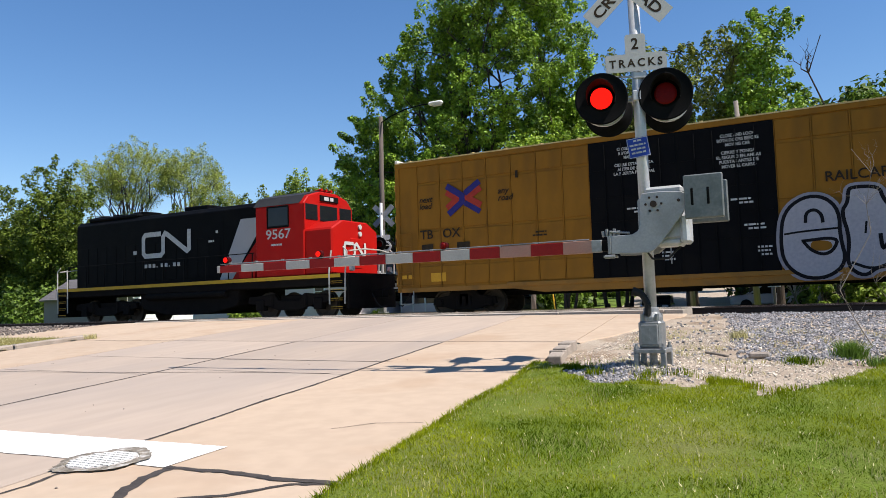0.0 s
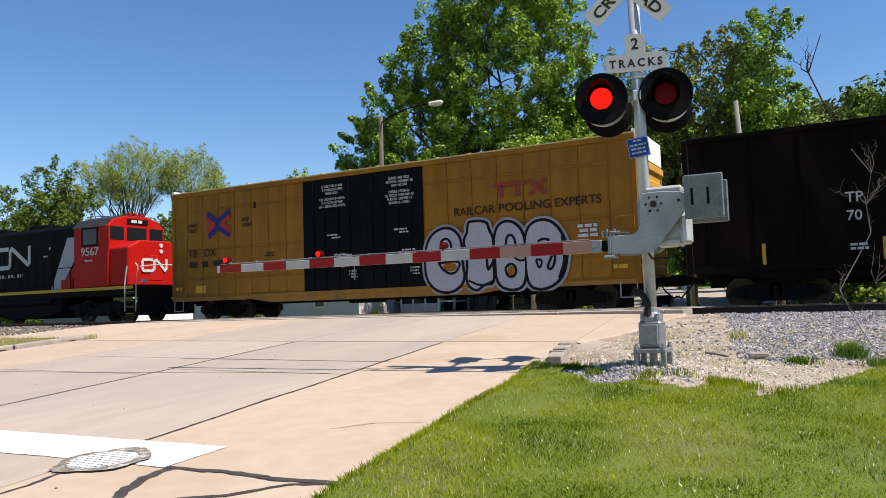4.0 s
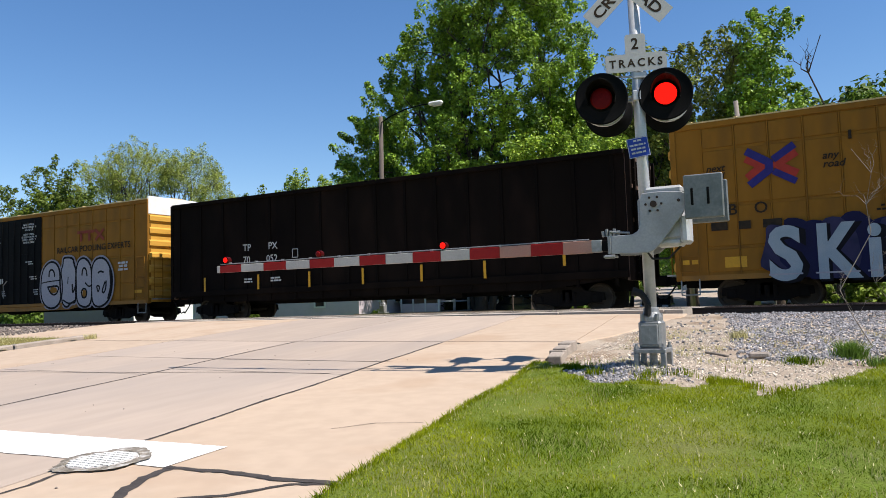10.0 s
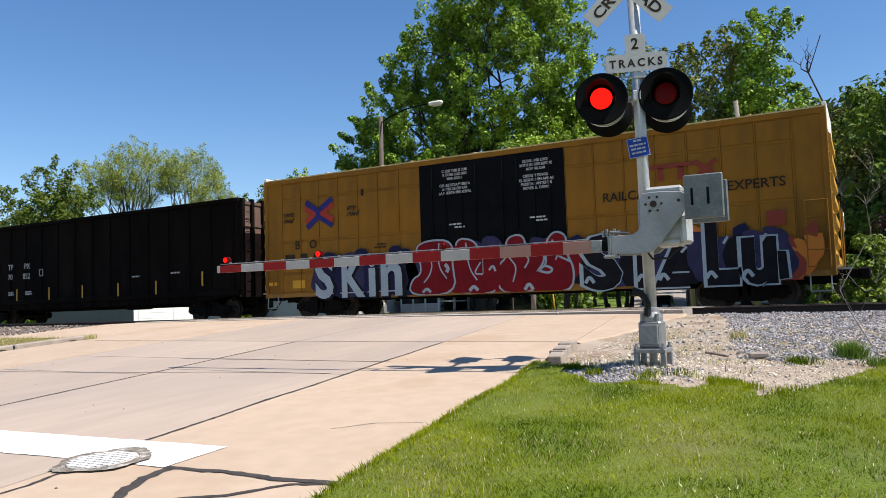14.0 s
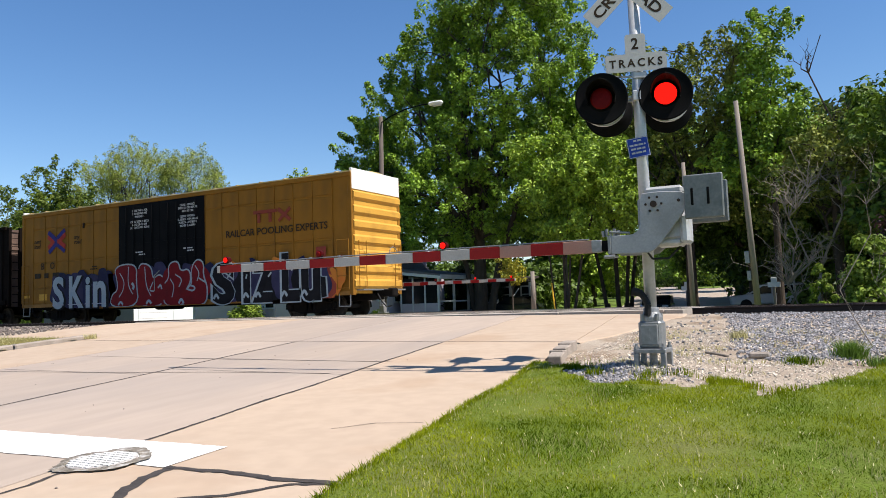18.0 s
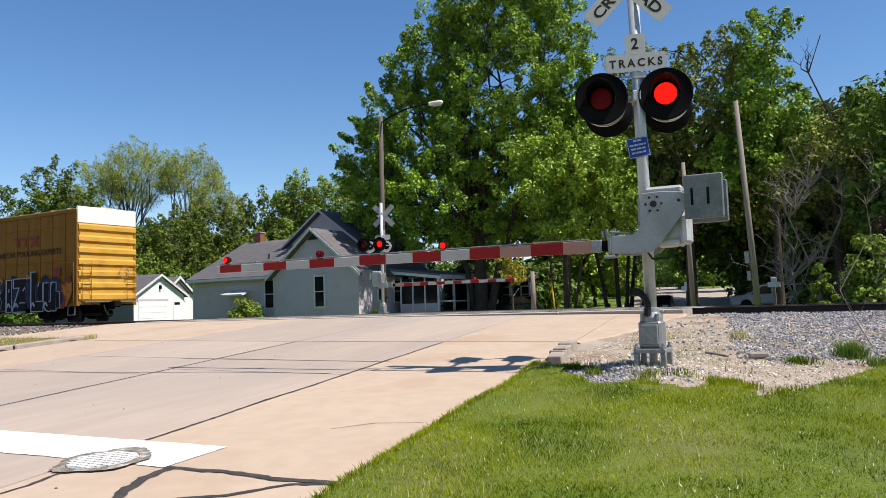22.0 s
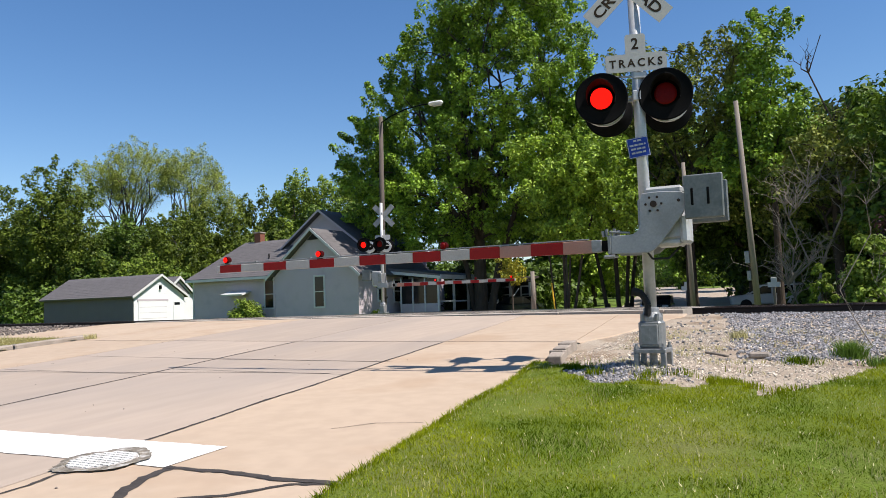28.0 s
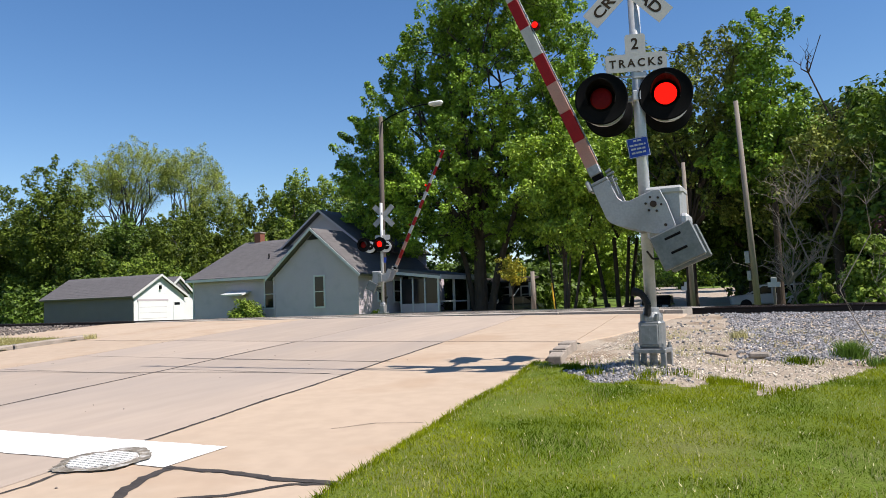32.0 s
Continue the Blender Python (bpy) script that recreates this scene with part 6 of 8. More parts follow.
def roof_slab(name, parent, ridge_a, ridge_b, eave_b, eave_a, thick=0.14, mat=None):
    bm = bmesh.new()
    pts = [Vector(p) for p in (ridge_a, ridge_b, eave_b, eave_a)]
    n = (pts[1] - pts[0]).cross(pts[3] - pts[0]).normalized()
    if n.z < 0:
        n = -n
    t = [bm.verts.new(p + n * thick) for p in pts]
    u = [bm.verts.new(p) for p in pts]
    bm.faces.new(t)
    bm.faces.new(list(reversed(u)))
    for i in range(4):
        bm.faces.new((t[i], u[i], u[(i + 1) % 4], t[(i + 1) % 4]))
    r = part(name, bm, mat or SHINGLE, parent)
    # courses of shingles as thin laps
    bm = bmesh.new()
    L = (pts[3] - pts[0]).length
    k = max(2, int(L / 0.28))
    for i in range(1, k):
        a0, b0 = pts[0].lerp(pts[3], i / k) + n * (thick + 0.001), pts[1].lerp(pts[2], i / k) + n * (thick + 0.001)
        a1, b1 = pts[0].lerp(pts[3], (i + 0.95) / k) + n * (thick + 0.016), pts[1].lerp(pts[2], (i + 0.95) / k) + n * (thick + 0.016)
        bm.faces.new([bm.verts.new(p) for p in (a0, b0, b1, a1)])
    part("shingle_lap", bm, mat or SHINGLE, r)
    return r


def sash_window(parent, m, w, h):
    """Stands in x, z, faces -y, its sill's middle at the origin."""
    f = bmesh.new()
    for lo, hi in (((-w / 2 - 0.11, -0.05, -0.11), (-w / 2, 0.03, h + 0.11)), ((w / 2, -0.05, -0.11), (w / 2 + 0.11, 0.03, h + 0.11)), ((-w / 2, -0.05, h), (w / 2, 0.03, h + 0.11)), ((-w / 2, -0.07, -0.11), (w / 2, 0.03, 0)), ((-w / 2, -0.035, h / 2 - 0.03), (w / 2, 0.02, h / 2 + 0.03))):
        add_box(f, lo, hi, 0.008)
    win = part("window", f, TRIM, parent, "white-framed sash window", m=m)
    for z0, z1, d in ((0.0, h / 2 - 0.03, 0.0), (h / 2 + 0.03, h, -0.015)):
        part("pane", box((-w / 2, d, z0), (w / 2, d + 0.01, z1)), DARK_GLASS, win)
    return win


GZ = -0.75
house = thing("house", pose(0, 0, 0), "grey clapboard house with dark grey shingle roofs and white trim", "house")
HX0, HX1, HX2, HY = -43.0, -35.1, -28.2, 40.0
gx = (HX1 + HX2) / 2
# Garage and shed side walls: shade put into the colour; the panel is grey itself.
SHADE_AND_PANEL_GREY = material("side_shade_and_panel_grey", (0.18, 0.163, 0.166), 0.8, second=(0.15, 0.137, 0.14), scale=1.2, mix=0.2, bump=0.1)
# low wing and front gable
clapboard("wall", house, (HX0, HY), (HX1, HY), GZ, 2.45, SIDING)
clapboard("wall", house, (HX1, HY - 0.25), (HX2, HY - 0.25), GZ, 2.40, SIDING, gable=5.25)
clapboard("wall", house, (HX2, HY - 0.25), (HX2, HY + 11), GZ, 2.40, SIDING)
clapboard("wall", house, (HX0, HY + 9), (HX0, HY), GZ, 2.45, SIDING)
clapboard("wall", house, (HX2, HY + 11), (HX0, HY + 9), GZ, 2.45, SIDING)
roof_slab("roof", house, (HX0 + 1.2, HY + 4.2, 5.3), (gx - 0.2, HY + 4.2, 5.3), (HX1 - 0.1, HY - 0.45, 2.40), (HX0 - 0.3, HY - 0.45, 2.40))
roof_slab("roof", house, (HX0 + 1.2, HY + 4.2, 5.3), (HX2 - 3, HY + 4.2, 5.3), (HX2 - 3, HY + 9.4, 2.40), (HX0 - 0.3, HY + 9.4, 2.40))
roof_slab("roof", house, (HX0 + 1.2, HY + 4.2, 5.3), (HX0 + 1.2, HY + 4.25, 5.3), (HX0 - 0.3, HY + 9.4, 2.40), (HX0 - 0.3, HY - 0.45, 2.40))
gx = (HX1 + HX2) / 2
roof_slab("roof", house, (gx, HY - 0.65, 5.36), (gx, HY + 9.0, 5.36), (HX1 - 0.45, HY + 9.0, 2.18), (HX1 - 0.45, HY - 0.65, 2.18))
roof_slab("roof", house, (gx, HY - 0.65, 5.36), (gx, HY + 9.0, 5.36), (HX2 + 0.45, HY + 9.0, 2.18), (HX2 + 0.45, HY - 0.65, 2.18))
for s, ex in ((-1, HX1 - 0.45), (1, HX2 + 0.45)):
    part("rake_board", prism([(gx, 5.50), (gx, 5.30), (ex, 2.12), (ex, 2.32)], 0.05, pose(0, HY - 0.72, 0)), TRIM, house)
part("gable_vent", prism([(gx - 0.55, 4.72), (gx, 5.18), (gx + 0.55, 4.72)], 0.05, pose(0, HY - 0.31, 0)), DARK_IN, house)
part("eave_board", box((HX0 - 0.3, HY - 0.55, 2.32), (HX1 - 0.35, HY - 0.45, 2.50), 0.0), TRIM, house)
for xx, yy in ((HX0, HY - 0.03), (HX1, HY - 0.28), (HX2, HY - 0.28)):
    part("corner_board", box((xx - 0.07, yy - 0.03, GZ), (xx + 0.07, yy + 0.04, 2.4)), TRIM if xx == HX0 else SIDING, house)
sash_window(house, pose(-31.25, HY - 0.28, 0.32), 0.72, 1.95)
sash_window(house, pose(-35.75, HY - 0.03, 0.35), 0.75, 1.85)
sash_window(house, pose(HX2 + 0.03, HY + 2.4, 0.6, 0, 0, 90), 0.8, 1.6)
sash_window(house, pose(HX2 + 0.03, HY + 5.4, 0.6, 0, 0, 90), 0.8, 1.6)
part("awning", prism([(0, 0), (0, 0.10), (2.0, 0.10), (2.0, 0.0)], 0.9, pose(-39.4, HY - 0.95, 1.25) @ Matrix.Rotation(radians(14), 4, "X")), TRIM, house, "small white flat awning over the door")
part("door", box((-38.9, HY - 0.06, GZ + 0.1), (-38.0, HY - 0.01, 1.2), 0.01), SIDING, house)
# upper storey behind
UX0, UX1, UY = -37.5, -29.8, 43.2
clapboard("wall", house, (UX0, UY), (UX1, UY), 2.4, 4.2, SIDING, gable=6.95)
clapboard("wall", house, (UX1, UY), (UX1, UY + 8), 2.4, 4.2, SIDING)
ux = (UX0 + UX1) / 2
roof_slab("roof", house, (ux, UY - 0.4, 7.05), (ux, UY + 8, 7.05), (UX0 - 0.4, UY + 8, 3.95), (UX0 - 0.4, UY - 0.4, 3.95))
roof_slab("roof", house, (ux, UY - 0.4, 7.05), (ux, UY + 8, 7.05), (UX1 + 0.4, UY + 8, 3.95), (UX1 + 0.4, UY - 0.4, 3.95))
for ex in (UX0 - 0.4, UX1 + 0.4):
    part("rake_board", prism([(ux, 7.2), (ux, 7.04), (ex, 3.92), (ex, 4.08)], 0.05, pose(0, UY - 0.46, 0)), SIDING, house)
ch = part("chimney", box((-40.78, HY + 4.0, 4.8), (-40.18, HY + 4.5, 6.05), 0.01), BRICK, house, "red brick chimney")
part("chimney_cap", box((-40.84, HY + 3.94, 6.05), (-40.12, HY + 4.56, 6.15), 0.01), CURB, ch)
part("vent_pipe", rod((-37.2, HY + 1.6, 3.6), (-37.2, HY + 1.6, 4.2), 0.05), BLACK, house)
# porch along the side
PX = HX2 + 3.8
part("porch_roof", prism([(HX2, 2.75), (HX2, 2.55), (PX + 0.3, 2.0), (PX + 0.3, 2.16)], 6.8, pose(0, HY + 3.2, 0)), SHINGLE, house)
part("porch_fascia", box((PX + 0.26, HY + 3.2, 1.86), (PX + 0.34, HY + 10, 2.14)), TRIM, house)
part("porch_fascia", prism([(HX2, 2.56), (HX2, 2.36), (PX + 0.3, 1.86), (PX + 0.3, 2.05)], 0.06, pose(0, HY + 3.14, 0)), TRIM, house)
part("porch_floor", box((HX2, HY + 3.3, GZ), (PX, HY + 9.9, GZ + 0.5)), FLOOR_GREY, house)
part("porch_knee_wall", box((HX2 + 0.9, HY + 3.34, GZ + 0.5), (PX - 0.08, HY + 3.46, 0.30), 0.005), SIDING, house, "low grey wall of the porch")
for k in range(3):
    xa = HX2 + 0.96 + k * 0.93
    part("porch_window", box((xa, HY + 3.42, 0.30), (xa + 0.87, HY + 3.44, 1.95)), DARK_GLASS, house, "dark porch window")
    part("porch_post", box((xa - 0.08, HY + 3.33, GZ + 0.5), (xa + 0.0, HY + 3.47, 2.05), 0.005), TRIM, house)
for k in range(4):
    part("porch_post", box((PX - 0.07, HY + 3.4 + k * 2.1 - 0.07, GZ + 0.5), (PX + 0.07, HY + 3.4 + k * 2.1 + 0.07, 2.0), 0.01), TRIM, house)
for k in range(3):
    sash_window(house, pose(HX2 + 0.03, HY + 4.4 + k * 1.9, 0.5, 0, 0, 90), 0.9, 1.4)
    part("porch_rail", box((PX - 0.03, HY + 3.4 + k * 2.1, 0.35), (PX + 0.03, HY + 5.5 + k * 2.1, 0.45)), TRIM, house)

# garage, its front to the right
gar = thing("garage", pose(0, 0, 0), "white-fronted garage with side wall greyed for shade and shingle roof", "garage")
AX0, AX1, AY0, AY1 = -68.2, -55.7, 45.0, 50.6
clapboard("wall", gar, (AX0, AY0), (AX1, AY0), GZ, 1.75, SHADE_AND_PANEL_GREY)
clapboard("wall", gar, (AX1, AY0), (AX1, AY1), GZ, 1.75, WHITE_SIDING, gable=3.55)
clapboard("wall", gar, (AX1, AY1), (AX0, AY1), GZ, 1.75, SIDING)
clapboard("wall", gar, (AX0, AY1), (AX0, AY0), GZ, 1.75, SIDING, gable=3.55)
ay = (AY0 + AY1) / 2
roof_slab("roof", gar, (AX0 - 0.2, ay, 3.6), (AX1 + 0.3, ay, 3.6), (AX1 + 0.3, AY0 - 0.35, 1.60), (AX0 - 0.2, AY0 - 0.35, 1.60))
roof_slab("roof", gar, (AX0 - 0.2, ay, 3.6), (AX1 + 0.3, ay, 3.6), (AX1 + 0.3, AY1 + 0.35, 1.60), (AX0 - 0.2, AY1 + 0.35, 1.60))
Mg = Matrix.Rotation(radians(90), 4, "Z")
part("rake_board", prism([(ay, 3.72), (ay, 3.52), (AY0 - 0.35, 1.52), (AY0 - 0.35, 1.74)], 0.05, Matrix.Translation((AX1 + 0.36, 0, 0)) @ Mg), TRIM, gar)
part("rake_board", prism([(ay, 3.72), (ay, 3.52), (AY1 + 0.35, 1.52), (AY1 + 0.35, 1.74)], 0.05, Matrix.Translation((AX1 + 0.36, 0, 0)) @ Mg), TRIM, gar)
gd = part("garage_door", box((AX1 + 0.02, AY0 + 0.45, GZ), (AX1 + 0.07, AY0 + 3.6, 1.3), 0.01), WHITE_SIDING, gar, "white sectional garage door")
for k in range(3):
    part("door_groove", box((AX1 + 0.068, AY0 + 0.5, GZ + 0.5 + k * 0.5), (AX1 + 0.076, AY0 + 3.55, GZ + 0.53 + k * 0.5)), SIDING, gd)
part("door_header", box((AX1 + 0.02, AY0 + 0.35, 1.3), (AX1 + 0.09, AY0 + 3.7, 1.46)), SIDING, gar)
sd = part("side_door", box((AX1 + 0.02, AY0 + 4.3, GZ), (AX1 + 0.06, AY0 + 5.15, 1.25), 0.01), WHITE_SIDING, gar)
part("door_pane", box((AX1 + 0.06, AY0 + 4.42, 0.9), (AX1 + 0.066, AY0 + 5.05, 1.15)), DARK_GLASS, sd)
part("gable_lamp", box((AX1 + 0.02, ay - 0.1, 2.35), (AX1 + 0.2, ay + 0.1, 2.7), 0.02), BLACK, gar)
part("gable_vent", box((AX1 + 0.02, ay - 0.2, 3.05), (AX1 + 0.06, ay + 0.2, 3.4)), WHITE_SIDING, gar)

# a shed behind, between garage and house
shed = thing("shed", pose(0, 0, 0), "small white shed with a grey roof", "shed")
SX, SY0, SY1 = -62.0, 53.5, 57.6
sm = (SY0 + SY1) / 2
clapboard("wall", shed, (SX - 5, SY0), (SX, SY0), GZ, 1.9, SHADE_AND_PANEL_GREY)
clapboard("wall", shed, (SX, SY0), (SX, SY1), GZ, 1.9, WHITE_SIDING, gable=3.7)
clapboard("wall", shed, (SX, SY1), (SX - 5, SY1), GZ, 1.9, WHITE_SIDING)
roof_slab("roof", shed, (SX - 5.2, sm, 3.8), (SX + 0.3, sm, 3.8), (SX + 0.3, SY0 - 0.4, 1.65), (SX - 5.2, SY0 - 0.4, 1.65))
roof_slab("roof", shed, (SX - 5.2, sm, 3.8), (SX + 0.3, sm, 3.8), (SX + 0.3, SY1 + 0.4, 1.65), (SX - 5.2, SY1 + 0.4, 1.65))
for yy in (SY0 - 0.4, SY1 + 0.4):
    part("rake_board", prism([(sm, 3.95), (sm, 3.65), (yy, 1.52), (yy, 1.82)], 0.05, Matrix.Translation((SX + 0.36, 0, 0)) @ Mg), TRIM, shed)
part("gable_panel", prism([(SY0 + 0.5, 2.1), (sm, 3.4), (SY1 - 0.5, 2.1)], 0.04, Matrix.Translation((SX + 0.07, 0, 0)) @ Mg), SHADE_AND_PANEL_GREY, shed, "dark grey gable panel")
# Flat dark panel paints the unlit inside of an open doorway.
part("shed_door", box((SX + 0.02, SY0 + 0.6, GZ), (SX + 0.07, SY0 + 2.2, 1.4), 0.01), DARK_IN, shed, "open dark doorway")
part("round_vent", rod((SX + 0.05, sm + 0.6, 1.75), (SX + 0.14, sm + 0.6, 1.75), 0.42, seg=16), WHITE_SIDING, shed)

# poles
street_pole = thing("street_lamp", pose(-20.9, 31.6, -0.4), "weathered wooden pole with a curved street lamp arm", "street lamp")
part("pole", rod((0, 0, 0), (0.12, 0, 10.1), 0.15, 0.105, 14), POLE_DARK, street_pole, smooth=True)
part("lamp_arm", tube([(0.1, -0.05, 9.75), (0.8, -0.1, 10.02), (1.7, -0.2, 10.2), (2.7, -0.3, 10.25), (3.2, -0.32, 10.22)], 0.03, 8), BLACK, street_pole)
part("luminaire", box((3.1, -0.46, 10.12), (3.85, -0.18, 10.30), 0.07), END_WHITE, street_pole, "pale cobra-head luminaire")
part("luminaire_glass", box((3.3, -0.43, 10.06), (3.78, -0.21, 10.13), 0.03), SIGN_WHITE, street_pole)


def utility_pole(x, y, z, h, lean, label, r=0.13):
    p = thing("utility_pole", pose(x, y, z, 0, lean, 0), label, "utility pole", "utility poles")
    part("pole", rod((0, 0, 0), (0, 0, h), r, r * 0.72, 14), WOOD_POLE, p, smooth=True)
    return p


p = utility_pole(-3.85, 33.0, -0.5, 8.7, -2.6, "leaning weathered wooden utility pole")
part("meter_box", box((-0.3, -0.1, 2.0), (-0.12, 0.1, 2.5), 0.02), GALV, p)
part("meter_box", box((-0.28, -0.09, 1.3), (-0.12, 0.09, 1.7), 0.02), GALV, p)
p = utility_pole(-6.95, 36.0, -0.6, 7.0, -1.0, "straight pale utility pole before dark trees", 0.12)
p = utility_pole(-16.4, 40.0, -0.7, 2.6, 0.0, "short pale wooden post stub", 0.16)
utility_pole(-18.7, 52.0, -0.75, 6.5, 0.0, "slender utility pole under trees", 0.1)
guy = thing("guy_guard", pose(-15.3, 40.5, -0.7), "yellow plastic guy-wire guard", "guy guard")
part("guard", rod((0, 0, 0), (-0.25, 0.2, 1.9), 0.045, seg=8), STEP_YELLOW, guy)
# small white cross-shaped marker boards near the wood
for x, y, z in ((-4.1, 42.0, -0.7), (-9.0, 45.0, -0.7)):
    mk = thing("marker_post", pose(x, y, z), "pale wooden yard marker post with cross boards", "yard post")
    part("post", box((-0.06, -0.04, 0), (0.06, 0.04, 1.75), 0.01), WOOD_POLE, mk)
    part("cross_board", box((-0.30, -0.06, 1.25), (0.30, -0.03, 1.50), 0.01), END_WHITE, mk, "white cross board")
    part("cap_board", box((-0.14, -0.065, 1.5), (0.14, -0.035, 1.74), 0.01), END_WHITE, mk)

# stairs and rails of a house far off, wheel-side yard things
steps_thing = thing("porch_steps", pose(-23.4, 50.2, -0.75), "grey wooden porch steps under the trees", "steps")
for k in range(5):
    part("tread", box((0, -0.3 * k, 0.2 * (4 - k)), (1.6, -0.3 * k + 0.3, 0.2 * (4 - k) + 0.06)), FLOOR_GREY, steps_thing)
for s in (0, 1.6):
    part("stringer", prism([(0.3, 1.0), (-1.4, 0.0), (-1.4, 0.2), (0.3, 1.2)], 0.05, pose(s, 0, 0, 0, 0, 90)), TRIM, steps_thing)
    part("handrail", tube([(s, 0.3, 1.9), (s, -1.4, 0.95)], 0.03, 6), TRIM, steps_thing)
# Near-black brown: the trees' deep shade is put into walls and roof.
SHADE_BROWN = material("shade_brown_siding", (0.06, 0.05, 0.042), 0.85, second=(0.045, 0.038, 0.032), scale=1.5, bump=0.1)
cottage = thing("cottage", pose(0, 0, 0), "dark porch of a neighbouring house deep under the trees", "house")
clapboard("wall", cottage, (-26.6, 54.0), (-22.3, 54.0), GZ, 1.7, SHADE_BROWN)
clapboard("wall", cottage, (-22.3, 54.0), (-22.3, 55.0), GZ, 1.7, SHADE_BROWN)
roof_slab("roof", cottage, (-26.8, 55.2, 2.0), (-22.1, 55.2, 2.0), (-22.1, 52.4, 1.6), (-26.8, 52.4, 1.6), mat=SHADE_BROWN)
for k in range(3):
    part("porch_post", box((-25.1 + k * 1.6, 52.55, GZ), (-24.94 + k * 1.6, 52.71, 1.62), 0.01), TRIM, cottage, "white porch post")
for k in range(2):
    sash_window(cottage, pose(-24.3 + k * 1.6, 53.97, 0.2), 0.7, 1.1)
    part("porch_rail", box((-25.0 + k * 1.6, 52.6, 0.25), (-23.4 + k * 1.6, 52.66, 0.34)), TRIM, cottage)

# vehicles beyond the crossing
CAR_WHITE = material("car_white", (0.62, 0.63, 0.64), 0.3, second=(0.55, 0.56, 0.57), scale=3, mix=0.15, coat=0.4, bump=0.0)
CAR_DARK = material("car_dark", (0.03, 0.035, 0.035), 0.25, coat=0.5, bump=0.0)


def vehicle(name, m, body_poly, glass_poly, paint, label, cat, w=1.8):
    v = thing(name, m, label, cat)
    part("body", prism(body_poly, w, pose(0, -w / 2, 0), 0.05), paint, v)
    g = part("cabin_glass", prism(glass_poly, w - 0.12, pose(0, -w / 2 + 0.06, 0), 0.03), DARK_GLASS, v)
    xs = [p[0] for p in glass_poly]
    zt = max(p[1] for p in glass_poly)
    part("roof", box((min(xs) + 0.5, -w / 2 + 0.1, zt - 0.03), (max(xs) - 0.3, w / 2 - 0.1, zt + 0.05), 0.03), paint, v)
    for px in (min(xs) + 1.3, max(xs) - 0.9):
        for s in (-1, 1):
            part("pillar", box((px - 0.05, s * (w / 2 - 0.05) - 0.03, min(p[1] for p in glass_poly)), (px + 0.05, s * (w / 2 - 0.05) + 0.03, zt)), paint, v)
    x0, x1 = min(p[0] for p in body_poly), max(p[0] for p in body_poly)
    for px in (x0 + 0.85, x1 - 0.85):
        for s in (-1, 1):
            wh = part("wheel", lathe([(0.2, -0.09), (0.33, -0.1), (0.34, -0.06), (0.34, 0.06), (0.33, 0.1), (0.2, 0.09)], 20, pose(px, s * (w / 2 - 0.08), 0.34, 90)), RUBBER, v)
            part("rim", lathe([(0.0, -0.05), (0.2, -0.08), (0.2, 0.08), (0.0, 0.05)], 16, pose(px, s * (w / 2 - 0.07), 0.34, 90)), GALV, wh)
    part("headlight", box((x0 - 0.01, -w / 2 + 0.1, 0.66), (x0 + 0.12, -w / 2 + 0.45, 0.84), 0.03), SIGN_WHITE, v)
    part("headlight", box((x0 - 0.01, w / 2 - 0.45, 0.66), (x0 + 0.12, w / 2 - 0.1, 0.84), 0.03), SIGN_WHITE, v)
    return v


wagon = vehicle("car", pose(-5.25, 50.5, -0.76, 0, 0, 12), [(-2.2, 0.35), (-2.25, 0.86), (-1.2, 0.98), (2.2, 1.0), (2.25, 0.4)], [(-1.2, 0.96), (-0.45, 1.46), (2.05, 1.48), (2.2, 0.98)], CAR_WHITE, "white station wagon parked beyond the crossing", "car")
part("roof_panel", prism([(-0.62, 1.40), (-0.42, 1.52), (2.0, 1.54), (2.14, 1.42), (2.0, 1.45), (-0.4, 1.44)], 1.72, pose(0, -0.86, 0)), CAR_WHITE, wagon)
for s in (-1, 1):
    part("windscreen_pillar", prism([(-1.28, 0.98), (-0.52, 1.46), (-0.40, 1.46), (-1.12, 0.98)], 0.06, pose(0, s * 0.88 - 0.03, 0)), CAR_WHITE, wagon)
    part("roof_rail", tube([(-0.2, s * 0.72, 1.56), (0.0, s * 0.72, 1.60), (1.7, s * 0.72, 1.61), (1.9, s * 0.72, 1.56)], 0.02, 6), GALV, wagon)
    part("tail_light", box((2.14, s * 0.78 - 0.1, 0.85), (2.24, s * 0.78 + 0.1, 1.15), 0.02), LENS_DULL, wagon)
vehicle("car", pose(-11.2, 47.0, -1.10, 0, 0, 98), [(-2.1, 0.3), (-2.15, 0.75), (-1.0, 0.9), (2.0, 0.92), (2.1, 0.35)], [(-1.0, 0.88), (-0.3, 1.38), (1.1, 1.38), (1.9, 0.9)], CAR_DARK, "dark sedan on the road beyond the crossing", "car")
vehicle("car", pose(-21.5, 48.6, -0.85, 0, 0, 8), [(-2.1, 0.3), (-2.15, 0.75), (-1.0, 0.9), (2.0, 0.92), (2.1, 0.35)], [(-1.0, 0.88), (-0.3, 1.38), (1.1, 1.38), (1.9, 0.9)], CAR_DARK, "dark sedan parked in deep shade", "car")


